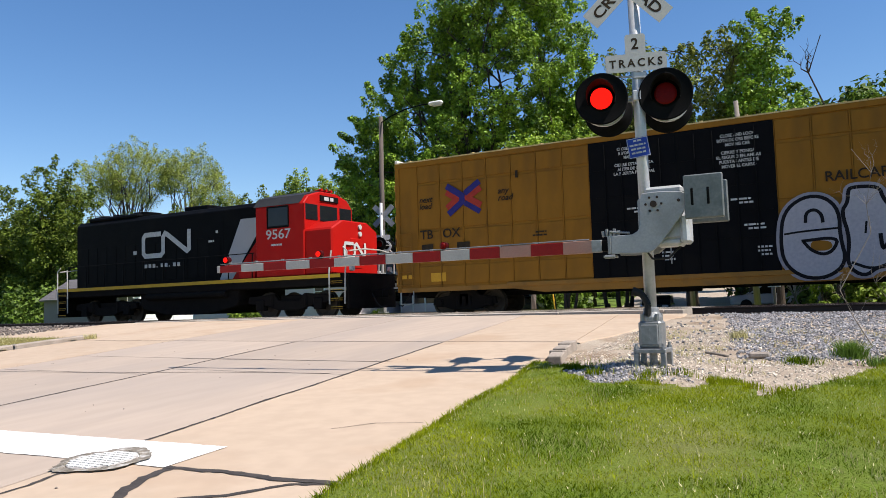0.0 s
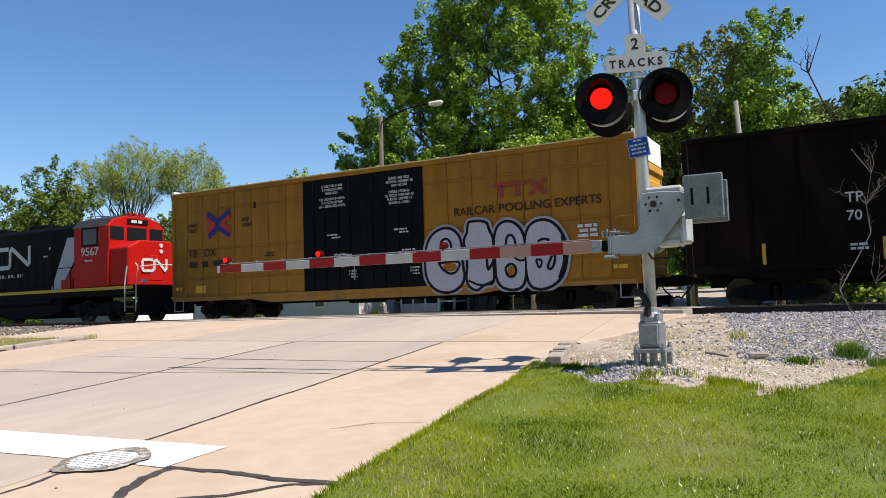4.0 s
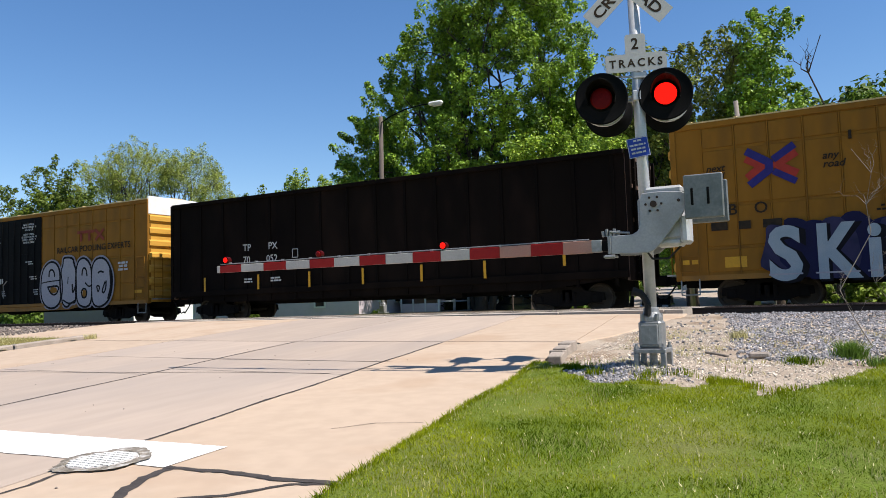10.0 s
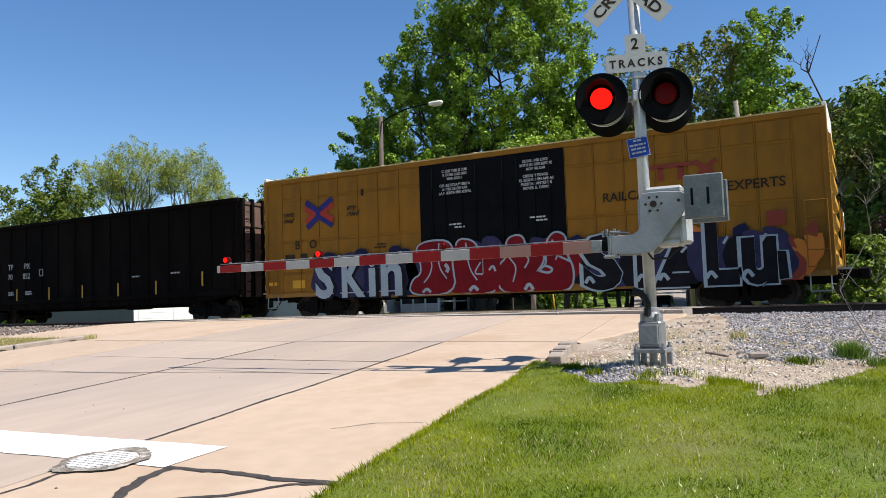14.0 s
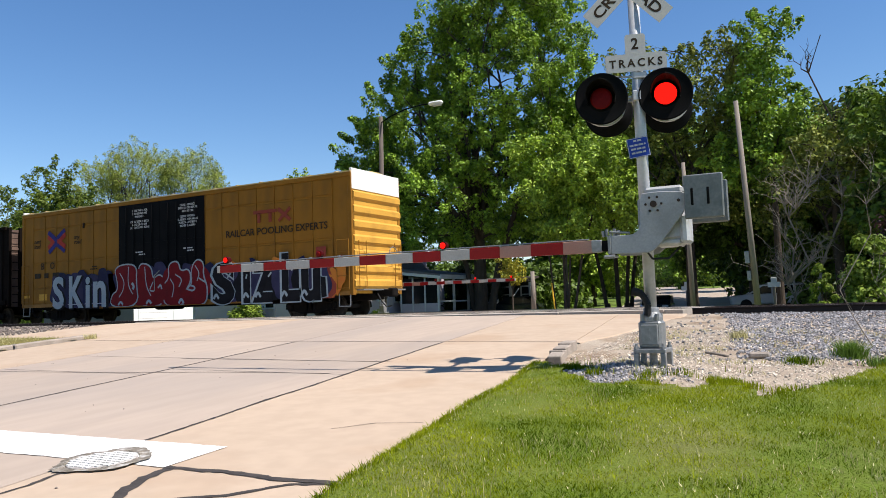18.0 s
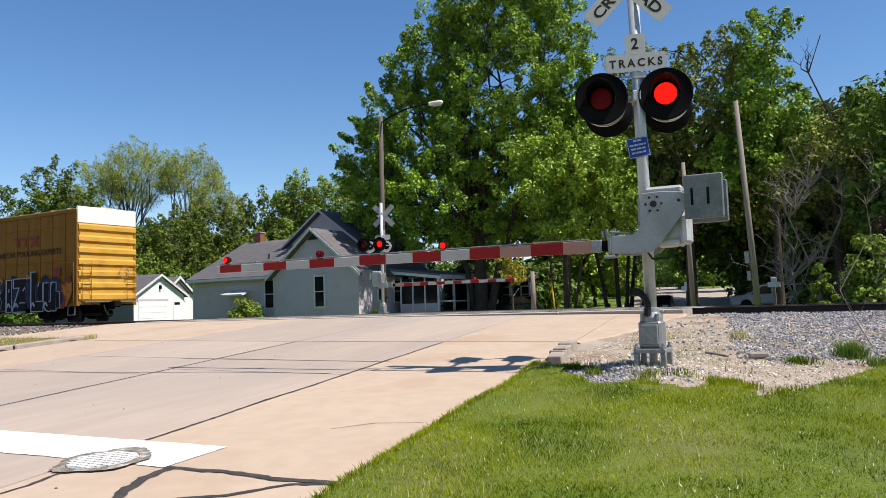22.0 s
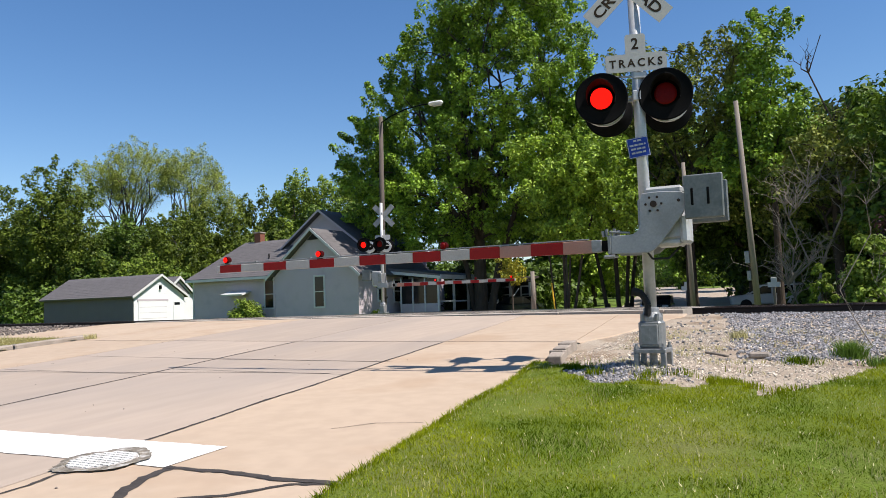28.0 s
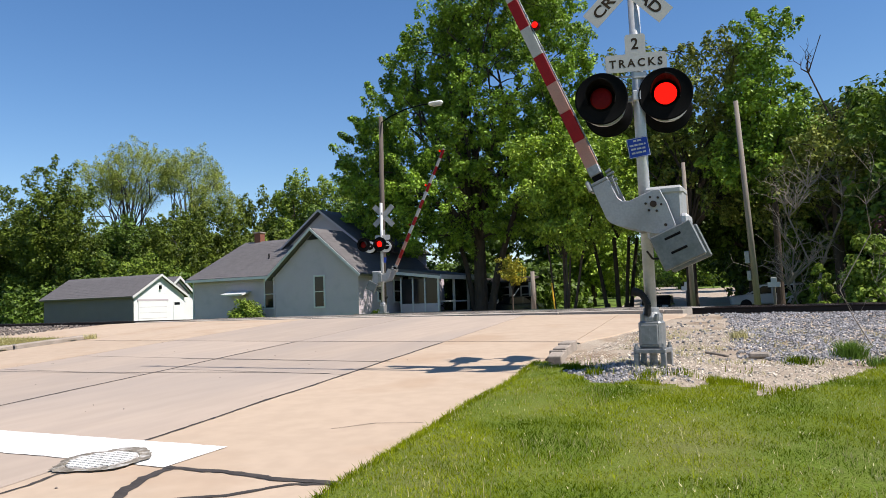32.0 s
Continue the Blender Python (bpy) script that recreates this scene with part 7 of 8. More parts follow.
# ---- trees, bushes and grass ----
BARK = material("bark", (0.085, 0.066, 0.05), 0.95, second=(0.05, 0.04, 0.032), scale=4, mix=0.4, bump=0.8, bump_scale=16, stretch=(2, 2, 0.5), distance=0.05)
PALE_BARK = material("pale_bark", (0.33, 0.285, 0.235), 0.9, second=(0.20, 0.165, 0.13), scale=3, mix=0.4, bump=0.5, bump_scale=16)
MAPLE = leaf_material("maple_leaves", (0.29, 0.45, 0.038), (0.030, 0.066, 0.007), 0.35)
# MAPLE made lighter: sun on the crown is put into the leaf colour.
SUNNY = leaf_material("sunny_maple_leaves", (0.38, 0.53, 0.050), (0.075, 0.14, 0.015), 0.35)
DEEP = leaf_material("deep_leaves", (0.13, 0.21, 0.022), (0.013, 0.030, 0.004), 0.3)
OLIVE = leaf_material("olive_leaves", (0.26, 0.30, 0.055), (0.055, 0.072, 0.015))
AIRY = leaf_material("airy_spring_leaves", (0.33, 0.38, 0.07), (0.20, 0.24, 0.045))
SPRING = leaf_material("spring_leaves", (0.25, 0.34, 0.042), (0.065, 0.105, 0.014))
YELLOW_LEAF = leaf_material("yellow_leaves", (0.42, 0.36, 0.03), (0.2, 0.22, 0.03))
GRASS = leaf_material("grass_blades", (0.265, 0.305, 0.012), (0.052, 0.098, 0.004), 0.0, 1.1, 0.18)
TUFT = leaf_material("tuft_grass", (0.15, 0.25, 0.03), (0.06, 0.12, 0.015), 0.2)
GRASS_DRY = leaf_material("dry_grass", (0.55, 0.50, 0.25), (0.3, 0.27, 0.10), 0.2)
WOOD = leaf_material("wood_leaves", (0.15, 0.20, 0.022), (0.018, 0.036, 0.005))
PURPLE = leaf_material("purple_leaves", (0.09, 0.045, 0.045), (0.05, 0.025, 0.03))


def leaf_cloud(centres, radii, per, size, rng, droop=0.0, flat=0.8, axes=None):
    """Leaves as bent diamonds scattered in clumps round the centres."""
    c = np.repeat(centres, per, axis=0)
    r = np.repeat(radii, per)[:, None]
    k = len(c)
    d = rng.normal(size=(k, 3))
    d /= np.linalg.norm(d, axis=1)[:, None]
    p = c + d * r * (rng.uniform(0.15, 1.0, (k, 1)) ** 0.6) * np.array([1, 1, flat])
    if axes is not None:
        # long sprays that point outwards and up
        ax = np.repeat(axes, per, axis=0)
        along_spray = rng.uniform(-1, 1, (k, 1))
        p = c + ax * r * 0.95 * along_spray + d * r * 0.72 * (1.05 - 0.75 * np.clip(along_spray, 0, 1)) * rng.uniform(0.2, 1, (k, 1)) ** 0.5
    p[:, 2] -= droop * rng.uniform(0, 1, k)
    n = d + np.array([0, 0, 0.65]) + rng.normal(0, 0.45, (k, 3))
    n /= np.linalg.norm(n, axis=1)[:, None]
    u = rng.normal(size=(k, 3)) + d * 0.5
    u[:, 2] -= 0.5 + droop * 0.6
    u -= n * (u * n).sum(1)[:, None]
    u /= np.linalg.norm(u, axis=1)[:, None] + 1e-9
    v = np.cross(n, u)
    s = size * rng.uniform(0.6, 1.35, (k, 1))
    w = np.cross(u, v) * s * 0.18
    a, b, e, f = p - u * s * 0.5, p + v * s * 0.36 + w, p + u * s * 0.6, p - v * s * 0.36 + w
    verts = np.stack([a, b, e, f], 1).reshape(-1, 3)
    return verts


def quads_mesh(name, verts, mat, far=False):
    """Each leaf a bent diamond, or one triangle on crowns that stand far off."""
    k = len(verts) // 4
    if far:
        q = verts.reshape(k, 4, 3)
        mid = (q[:, 0] + q[:, 2]) / 2
        verts = np.stack([mid + (q[:, i] - mid) * 1.3 for i in (1, 2, 3)], 1).reshape(-1, 3)
    n, per = (3, 1) if far else (4, 2)
    me = bpy.data.meshes.new(name)
    me.vertices.add(len(verts))
    me.vertices.foreach_set("co", verts.astype(np.float32).ravel())
    tri = np.arange(k)[:, None] * n + np.array([0, 1, 2] if far else [0, 1, 2, 0, 2, 3])
    me.loops.add(k * 3 * per)
    me.loops.foreach_set("vertex_index", tri.ravel().astype(np.int32))
    me.polygons.add(k * per)
    me.polygons.foreach_set("loop_start", (np.arange(k * per) * 3).astype(np.int32))
    me.polygons.foreach_set("loop_total", np.full(k * per, 3, np.int32))
    me.update()
    me.validate()
    me.materials.append(mat)
    return me


def limb(bm, pts, r0, r1, seg=7):
    k = len(pts) - 1
    prev = None
    for i, p in enumerate(pts):
        d = Vector(pts[min(k, i + 1)]) - Vector(pts[max(0, i - 1)])
        rot = d.to_track_quat("Z", "Y").to_matrix()
        r = r0 + (r1 - r0) * i / k
        ring = [bm.verts.new(Vector(p) + rot @ Vector((r * math.cos(j * math.tau / seg), r * math.sin(j * math.tau / seg), 0))) for j in range(seg)]
        if prev:
            for j in range(seg):
                bm.faces.new((prev[j], prev[(j + 1) % seg], ring[(j + 1) % seg], ring[j]))
        prev = ring


def bend(a, b, rng, sag=0.15, k=4):
    a, b = Vector(a), Vector(b)
    L = (b - a).length
    out = [a]
    for i in range(1, k):
        q = a.lerp(b, i / k)
        q += Vector(rng.normal(0, 0.05, 3)) * L + Vector((0, 0, sag * L * math.sin(math.pi * i / k)))
        out.append(q)
    return out + [b]


def tree(name, m, label, crowns, trunk_r, fork, clumps, per, size, leaf, seed, bark=None, clump_r=(0.7, 1.3), droop=0.0, boughs=16, twigs=40, category="tree", hollow=0.35, lean=(0, 0), stems=1, dome=False, far=False, forks=()):
    """crowns: ellipsoids (x, y, z, rx, ry, rz) in the tree's space; clumps are strewn through them, thicker at the outside."""
    rng = np.random.default_rng(seed)
    t = thing(name, m, label, category, "trees")
    vol = np.array([c[3] * c[4] * c[5] for c in crowns])
    pick = rng.choice(len(crowns), clumps, p=vol / vol.sum())
    d = rng.normal(size=(clumps, 3))
    d /= np.linalg.norm(d, axis=1)[:, None]
    if dome:
        d[:, 2] = abs(d[:, 2])
    rad = rng.uniform(hollow ** 3, 1, (clumps, 1)) ** (1 / 3)
    cr = np.array(crowns)[pick]
    cen = cr[:, :3] + d * rad * cr[:, 3:] * rng.uniform(0.85, 1.12, (clumps, 1))
    axes = d + np.array([0, 0, 0.25]) + rng.normal(0, 0.45, (clumps, 3))
    axes /= np.linalg.norm(axes, axis=1)[:, None]
    verts = leaf_cloud(cen, rng.uniform(*clump_r, clumps), per, size, rng, droop, axes=axes)
    part("crown", quads_mesh("crown", verts, leaf, far), leaf, t)
    bm = bmesh.new()
    top = Vector((lean[0], lean[1], fork))
    for k in range(stems):
        off = Vector((rng.normal(0, 0.32), rng.normal(0, 0.5), 0)) * (stems > 1)
        limb(bm, [Vector((0, 0, -0.3)) + off, Vector((lean[0] * 0.3, lean[1] * 0.3, fork * 0.45)) + off * 1.4, top + off * 2], trunk_r, trunk_r * 0.72, 12)
        add_rod(bm, Vector((0, 0, -0.3)) + off, Vector((0, 0, 0.7)) + off, trunk_r * 1.35, trunk_r * 1.0, 12, False)
    for (xa, xb, zb, r) in forks:
        limb(bm, [Vector((xa, 0.1, -0.3)), Vector((xa * 0.7 + xb * 0.3, 0.15, zb * 0.4)), Vector((xb, 0.1, zb))], r, r * 0.5, 10)
    part("trunk", bm, bark or BARK, t)
    order = rng.permutation(clumps)
    bm = bmesh.new()
    ends = []
    for i in order[:boughs]:
        q = Vector(cen[i])
        start = top.lerp(Vector((q.x * 0.2, q.y * 0.2, min(q.z, fork * 1.3))), 0.35)
        pts = bend(top if rng.uniform() < 0.6 else start, q, rng)
        limb(bm, pts, trunk_r * 0.28, trunk_r * 0.05)
        ends += pts[1:]
    for i in order[boughs:boughs + twigs]:
        q = Vector(cen[i])
        near = min(ends, key=lambda e: (e - q).length)
        limb(bm, bend(near, q, rng, 0.05, 3), trunk_r * 0.10, trunk_r * 0.02, 5)
    part("branchwork", bm, bark or BARK, t)
    return t


GB = -0.8
# the great maple behind the crossing
tree("tree", pose(-22.6, 46, GB), "tall broad maple tree in full green leaf", [(2.4, 0, 16.6, 5.8, 4.0, 6.2), (-5.0, 0, 12.6, 4.4, 5, 4.8), (-8.4, 0, 11.6, 2.8, 3, 3.4), (-3.2, 0, 17.4, 3.5, 3.5, 4.0), (6.0, 0, 10.6, 3.2, 3.0, 3.4), (-2.0, 0, 8.2, 7.0, 6, 4.0), (1.6, 0, 21.5, 5.2, 4.4, 3.4), (5.8, 0, 17.8, 2.8, 3, 4.0), (-7.2, 0, 7.6, 3.4, 3.5, 3.4), (1.6, -3.2, 11.8, 3.6, 1.6, 3.8)],
     0.50, 5.2, 1180, 130, 0.20, MAPLE, 1, clump_r=(0.42, 0.85), boughs=44, twigs=170, hollow=0.45, forks=((0.5, 3.0, 8.0, 0.30), (-0.4, -2.8, 9.0, 0.22)))
tree("tree", pose(-15.6, 43, GB), "sunlit maple with leaning stems beside the great maple", [(-0.4, 0, 7.4, 2.6, 2.2, 2.2), (2.2, 0, 8.4, 2.6, 2.5, 2.3), (-1.2, 0, 9.9, 2.2, 2, 1.8), (1.0, 0, 5.4, 2.6, 2.2, 1.6), (4.0, 0, 6.2, 1.6, 1.8, 1.6)], 0.10, 3.4, 300, 105, 0.18, SUNNY, 13, clump_r=(0.4, 0.85), boughs=16, twigs=60, hollow=0.3, forks=((-0.6, -1.6, 8.0, 0.07), (0.4, 2.6, 8.5, 0.09), (0.1, 1.0, 9.0, 0.07)))
tree("tree", pose(-14.3, 50, GB), "dark maple tree with several stems behind the crossing", [(-1.5, 0, 11.6, 4.6, 4, 4.2), (2.4, 0, 10.5, 3.0, 4, 3.6)], 0.14, 5.0, 230, 120, 0.26, MAPLE, 2, stems=5)
tree("tree", pose(-21.3, 66, GB + 0.35), "bright spring-green round tree beside the far road", [(0, 0, 5.4, 3.2, 3.0, 3.2), (1.2, 0, 3.4, 2.2, 2.2, 1.8), (-1.6, 0, 3.8, 2.2, 2.2, 2.0)], 0.22, 2.0, 190, 80, 0.30, SUNNY, 12, far=True)
# right-hand wood
tree("tree", pose(-8.7, 45, GB), "olive-leaved tree with open bare boughs", [(1.6, 0, 13.4, 3.2, 3, 2.4), (-0.8, 0, 13.4, 2.2, 2, 2.6), (-3.0, 0, 13.2, 1.9, 2, 2.6), (0.0, 0, 9.8, 3.8, 3, 2.6), (3.6, 0, 9.2, 3.0, 3, 2.8), (2.4, 0, 6.2, 3.0, 2.4, 2.0)], 0.34, 4.5, 330, 80, 0.20, OLIVE, 3, boughs=30, twigs=130, hollow=0.2, clump_r=(0.35, 0.8))
tree("tree", pose(-3.9, 43, GB), "tall thin tree with tufted green top", [(0.0, 0, 14.4, 1.7, 1.6, 1.7), (-0.3, 0, 11.4, 2.0, 2, 2.0), (-0.8, 0, 8.0, 2.4, 2.0, 2.2), (1.2, 0, 9.6, 1.6, 1.6, 1.6)], 0.2, 7.0, 200, 90, 0.20, MAPLE, 4, boughs=20, twigs=70, clump_r=(0.35, 0.8))
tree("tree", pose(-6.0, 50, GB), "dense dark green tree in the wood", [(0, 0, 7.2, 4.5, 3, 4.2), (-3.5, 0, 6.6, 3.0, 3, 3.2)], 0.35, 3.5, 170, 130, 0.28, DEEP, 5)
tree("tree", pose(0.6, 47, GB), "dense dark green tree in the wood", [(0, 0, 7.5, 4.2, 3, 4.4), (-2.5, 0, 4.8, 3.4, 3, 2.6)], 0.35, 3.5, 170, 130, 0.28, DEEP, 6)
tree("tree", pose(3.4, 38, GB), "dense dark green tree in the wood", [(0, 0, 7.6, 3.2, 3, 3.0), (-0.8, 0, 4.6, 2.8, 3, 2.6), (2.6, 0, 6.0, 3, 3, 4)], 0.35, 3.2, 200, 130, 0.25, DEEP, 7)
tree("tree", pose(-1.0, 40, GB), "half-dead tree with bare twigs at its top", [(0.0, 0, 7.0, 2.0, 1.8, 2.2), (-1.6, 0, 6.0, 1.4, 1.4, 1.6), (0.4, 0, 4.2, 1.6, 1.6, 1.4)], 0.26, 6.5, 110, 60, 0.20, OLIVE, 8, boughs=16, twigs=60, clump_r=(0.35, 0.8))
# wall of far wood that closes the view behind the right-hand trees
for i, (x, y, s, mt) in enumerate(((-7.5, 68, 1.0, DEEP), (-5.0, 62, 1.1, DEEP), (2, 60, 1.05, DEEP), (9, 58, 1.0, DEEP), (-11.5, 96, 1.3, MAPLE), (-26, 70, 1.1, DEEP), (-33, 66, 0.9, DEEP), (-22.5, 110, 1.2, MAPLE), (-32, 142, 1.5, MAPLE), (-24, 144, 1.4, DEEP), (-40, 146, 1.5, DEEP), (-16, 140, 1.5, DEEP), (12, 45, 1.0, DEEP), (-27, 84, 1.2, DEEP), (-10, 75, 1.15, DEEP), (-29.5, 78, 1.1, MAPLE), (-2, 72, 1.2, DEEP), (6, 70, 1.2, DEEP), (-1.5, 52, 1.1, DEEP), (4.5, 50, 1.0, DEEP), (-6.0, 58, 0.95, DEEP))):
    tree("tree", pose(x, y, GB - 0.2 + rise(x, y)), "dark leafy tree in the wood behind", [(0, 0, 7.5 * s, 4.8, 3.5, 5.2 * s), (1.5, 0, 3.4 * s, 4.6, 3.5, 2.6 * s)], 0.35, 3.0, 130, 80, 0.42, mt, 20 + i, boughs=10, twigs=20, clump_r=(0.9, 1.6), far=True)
# left-hand wood
for i, (x, y, h, w, mt, lb) in enumerate(((-88.5, 60, 21.0, 6.0, WOOD, "round bright green maple tree"), (-101, 60, 19.5, 6.5, WOOD, "round bright green maple tree"), (-84, 66, 13.5, 5.0, DEEP, "dark green tree at the wood's edge"), (-99, 66, 19, 6, DEEP, "dark green tree at the wood's edge"),
                                          (-76, 68, 12.5, 5.5, WOOD, "bright green tree behind the garage"), (-78, 84, 18.5, 6.5, WOOD, "bright green tree behind the house"), (-70, 84, 19.0, 6.5, WOOD, "pale green tree behind the house"), (-66, 80, 18.6, 4.6, SPRING, "pale green tree with pointed tops"), (-59.5, 80, 19.4, 4.6, SPRING, "pale green tree with pointed tops"),
                                          (-63, 70, 10.5, 5.0, WOOD, "bright green tree behind the house"), (-53, 66, 9.0, 4.5, DEEP, "dark green tree behind the house"), (-48.0, 64, 12.0, 5.0, DEEP, "dark green tree behind the house"), (-110, 70, 16, 7, DEEP, "dark green tree at the wood's edge"), (-66, 95, 15, 7, DEEP, "dark green tree far behind the house"), (-85, 92, 14, 7, DEEP, "dark green tree far behind the garage"), (-100, 84, 15, 7, DEEP, "dark green tree far behind the garage"), (-88.5, 68, 12.5, 6.0, OLIVE, "olive green tree at the wood's edge"), (-79.5, 71, 14.5, 6.0, WOOD, "bright green tree behind the garage"), (-84, 62, 9.0, 5.0, DEEP, "low dark green tree at the wood's edge"), (-75, 64, 8.0, 4.5, SPRING, "pale green low tree behind the garage"), (-97, 69, 12.5, 5.5, WOOD, "bright green tree behind the garage"), (-86, 70, 11.5, 5.0, SPRING, "pale green tree behind the garage"), (-77.5, 76, 16.5, 5.5, WOOD, "bright green tree behind the house"))):
    tree("tree", pose(x, y, GB), lb, [(0, 0, h * 0.66, w * 0.85, w * 0.7, h * 0.34), (w * 0.3, 0, h * 0.42, w, w * 0.7, h * 0.26), (-w * 0.4, 0, h * 0.36, w * 0.9, w * 0.7, h * 0.28)], 0.4, h * 0.3, 260, 95, 0.33, mt, 50 + i, boughs=12, twigs=24, clump_r=(0.7, 1.4), far=True)
# the two airy umbrella-topped trees
tree("tree", pose(-96.0, 76, GB), "tall airy tree with pale green rounded crown and bare boughs", [(-6.0, 0, 19.2, 5.0, 4.5, 5.6), (2.8, 0, 19.4, 6.2, 4.5, 6.8), (-1.0, 0, 17.0, 7.6, 4.5, 5.0)], 0.40, 8.5, 430, 90, 0.165, AIRY, 80, boughs=44, twigs=150, clump_r=(0.6, 1.15), hollow=0.62, stems=2, dome=True)
tree("tree", pose(-86.5, 78, GB), "tall airy tree with pale green rounded crown and leaning trunk", [(2.2, 0, 18.4, 5.6, 4.5, 6.0), (6.4, 0, 14.0, 4.4, 3.5, 5.8)], 0.36, 8.0, 330, 90, 0.165, AIRY, 81, boughs=34, twigs=110, clump_r=(0.6, 1.15), hollow=0.58, lean=(1.2, 0), dome=True)


def bush(name, m, label, rx, rz, clumps, per, size, leaf, seed, category="bush", far=False):
    rng = np.random.default_rng(seed)
    t = thing(name, m, label, category)
    d = rng.normal(size=(clumps, 3))
    d /= np.linalg.norm(d, axis=1)[:, None]
    d[:, 2] = abs(d[:, 2])
    cen = d * rng.uniform(0.4, 1, (clumps, 1)) * np.array([rx, rx * 0.8, rz])
    part("foliage", quads_mesh("foliage", leaf_cloud(cen, np.full(clumps, rx * 0.28), per, size, rng), leaf, far), leaf, t)
    bm = bmesh.new()
    for q in cen[:14]:
        limb(bm, [Vector((0, 0, -0.05)), Vector(q)], 0.012 * rx + 0.008, 0.004, 5)
    part("stems", bm, BARK, t)
    return t


bush("bush", pose(-36.6, 38.6, GB), "pale green bush against the house wall", 1.35, 1.75, 60, 60, 0.16, SPRING, 90)
bush("sapling", pose(0.15, 28.0, -0.5), "bright green leafy sapling beyond the tracks", 0.95, 2.7, 90, 46, 0.13, SPRING, 91)
bush("sapling", pose(-1.55, 34.0, -0.6), "bright green low bush beyond the tracks", 0.55, 2.0, 26, 40, 0.13, SPRING, 92)
tree("small_tree", pose(-17.0, 38.5, GB), "small yellow-leaved tree under the maple", [(0.0, 0, 2.55, 0.72, 0.6, 0.62), (-0.3, 0, 3.2, 0.45, 0.4, 0.4)], 0.05, 1.7, 34, 40, 0.13, YELLOW_LEAF, 93, clump_r=(0.18, 0.34), boughs=6, twigs=14)
bush("bush", pose(1.5, 33.0, -0.6), "purple-leaved shrub in the wood", 1.3, 5.4, 60, 40, 0.16, PURPLE, 95)
# Near-black leaf colour puts the porch's deep shade into these shrubs.
SHADE_LEAF = leaf_material("shade_dark_leaves", (0.022, 0.038, 0.008), (0.008, 0.016, 0.004), 0.1)
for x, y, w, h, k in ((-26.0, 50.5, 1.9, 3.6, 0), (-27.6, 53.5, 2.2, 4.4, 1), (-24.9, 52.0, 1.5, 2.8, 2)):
    bush("shade_shrub", pose(x, y, GB), "dense shrub coloured near-black for the deep shade by the porch", w, h, 90, 90, 0.16, SHADE_LEAF, 300 + k)
bush("bush", pose(-26.4, 39.2, GB), "small dark shrub at the house corner", 0.5, 0.9, 24, 40, 0.1, DEEP, 96)


# bare dead branches in the right-hand wood and the thin twigs before it
def bare(name, m, label, h, spread, seed, bark, r=0.05, k=16, category="dead tree"):
    rng = np.random.default_rng(seed)
    t = thing(name, m, label, category)
    bm = bmesh.new()
    stem = bend((0, 0, 0), (rng.normal(0, 0.1) * spread, 0, h), rng, 0.0, 6)
    limb(bm, stem, r, r * 0.25, 7)
    part("trunk", bm, bark, t)
    for i in range(k):
        a = stem[1 + int(rng.integers(0, 5))]
        b = a + Vector((rng.normal(0, 1) * spread * 0.45, rng.normal(0, 1) * spread * 0.3, rng.uniform(0.15, 0.9) * spread))
        pts = bend(a, b, rng, 0.16, 5)
        bm = bmesh.new()
        limb(bm, pts, r * 0.34, r * 0.06, 5)
        for j in range(4):
            q = pts[2 + j % 3]
            e = q + Vector((rng.normal(0, 0.16), rng.normal(0, 0.12), rng.uniform(0.02, 0.34))) * spread
            limb(bm, bend(q, e, rng, 0.1, 3), r * 0.13, r * 0.03, 4)
        part("bough", bm, bark, t)
    return t


bare("dead_tree", pose(-2.5, 37.2, GB), "grey leafless tree with tangled dead branches", 7.6, 2.0, 5, PALE_BARK, 0.075, 40)
bare("dead_tree", pose(-3.3, 38.0, GB), "grey leafless tree with tangled dead branches", 5.6, 2.0, 6, PALE_BARK, 0.06, 36)
bare("dead_tree", pose(-1.7, 38.6, GB), "leaning grey dead tree among the wood", 6.4, 1.8, 14, PALE_BARK, 0.09, 22)
bare("dead_tree", pose(-1.2, 40.5, GB), "slim tree with bare reddish twigs above the wood", 13.4, 1.6, 7, BARK, 0.10, 26)
bare("bare_shrub", pose(0.02, 10.9, -0.42), "thin leafless shrub stem on the ballast", 2.5, 0.5, 8, PALE_BARK, 0.008, 14, "shrub")
bare("bare_shrub", pose(0.25, 11.4, -0.42), "thin leafless shrub stem on the ballast", 1.2, 0.5, 9, PALE_BARK, 0.007, 10, "shrub")


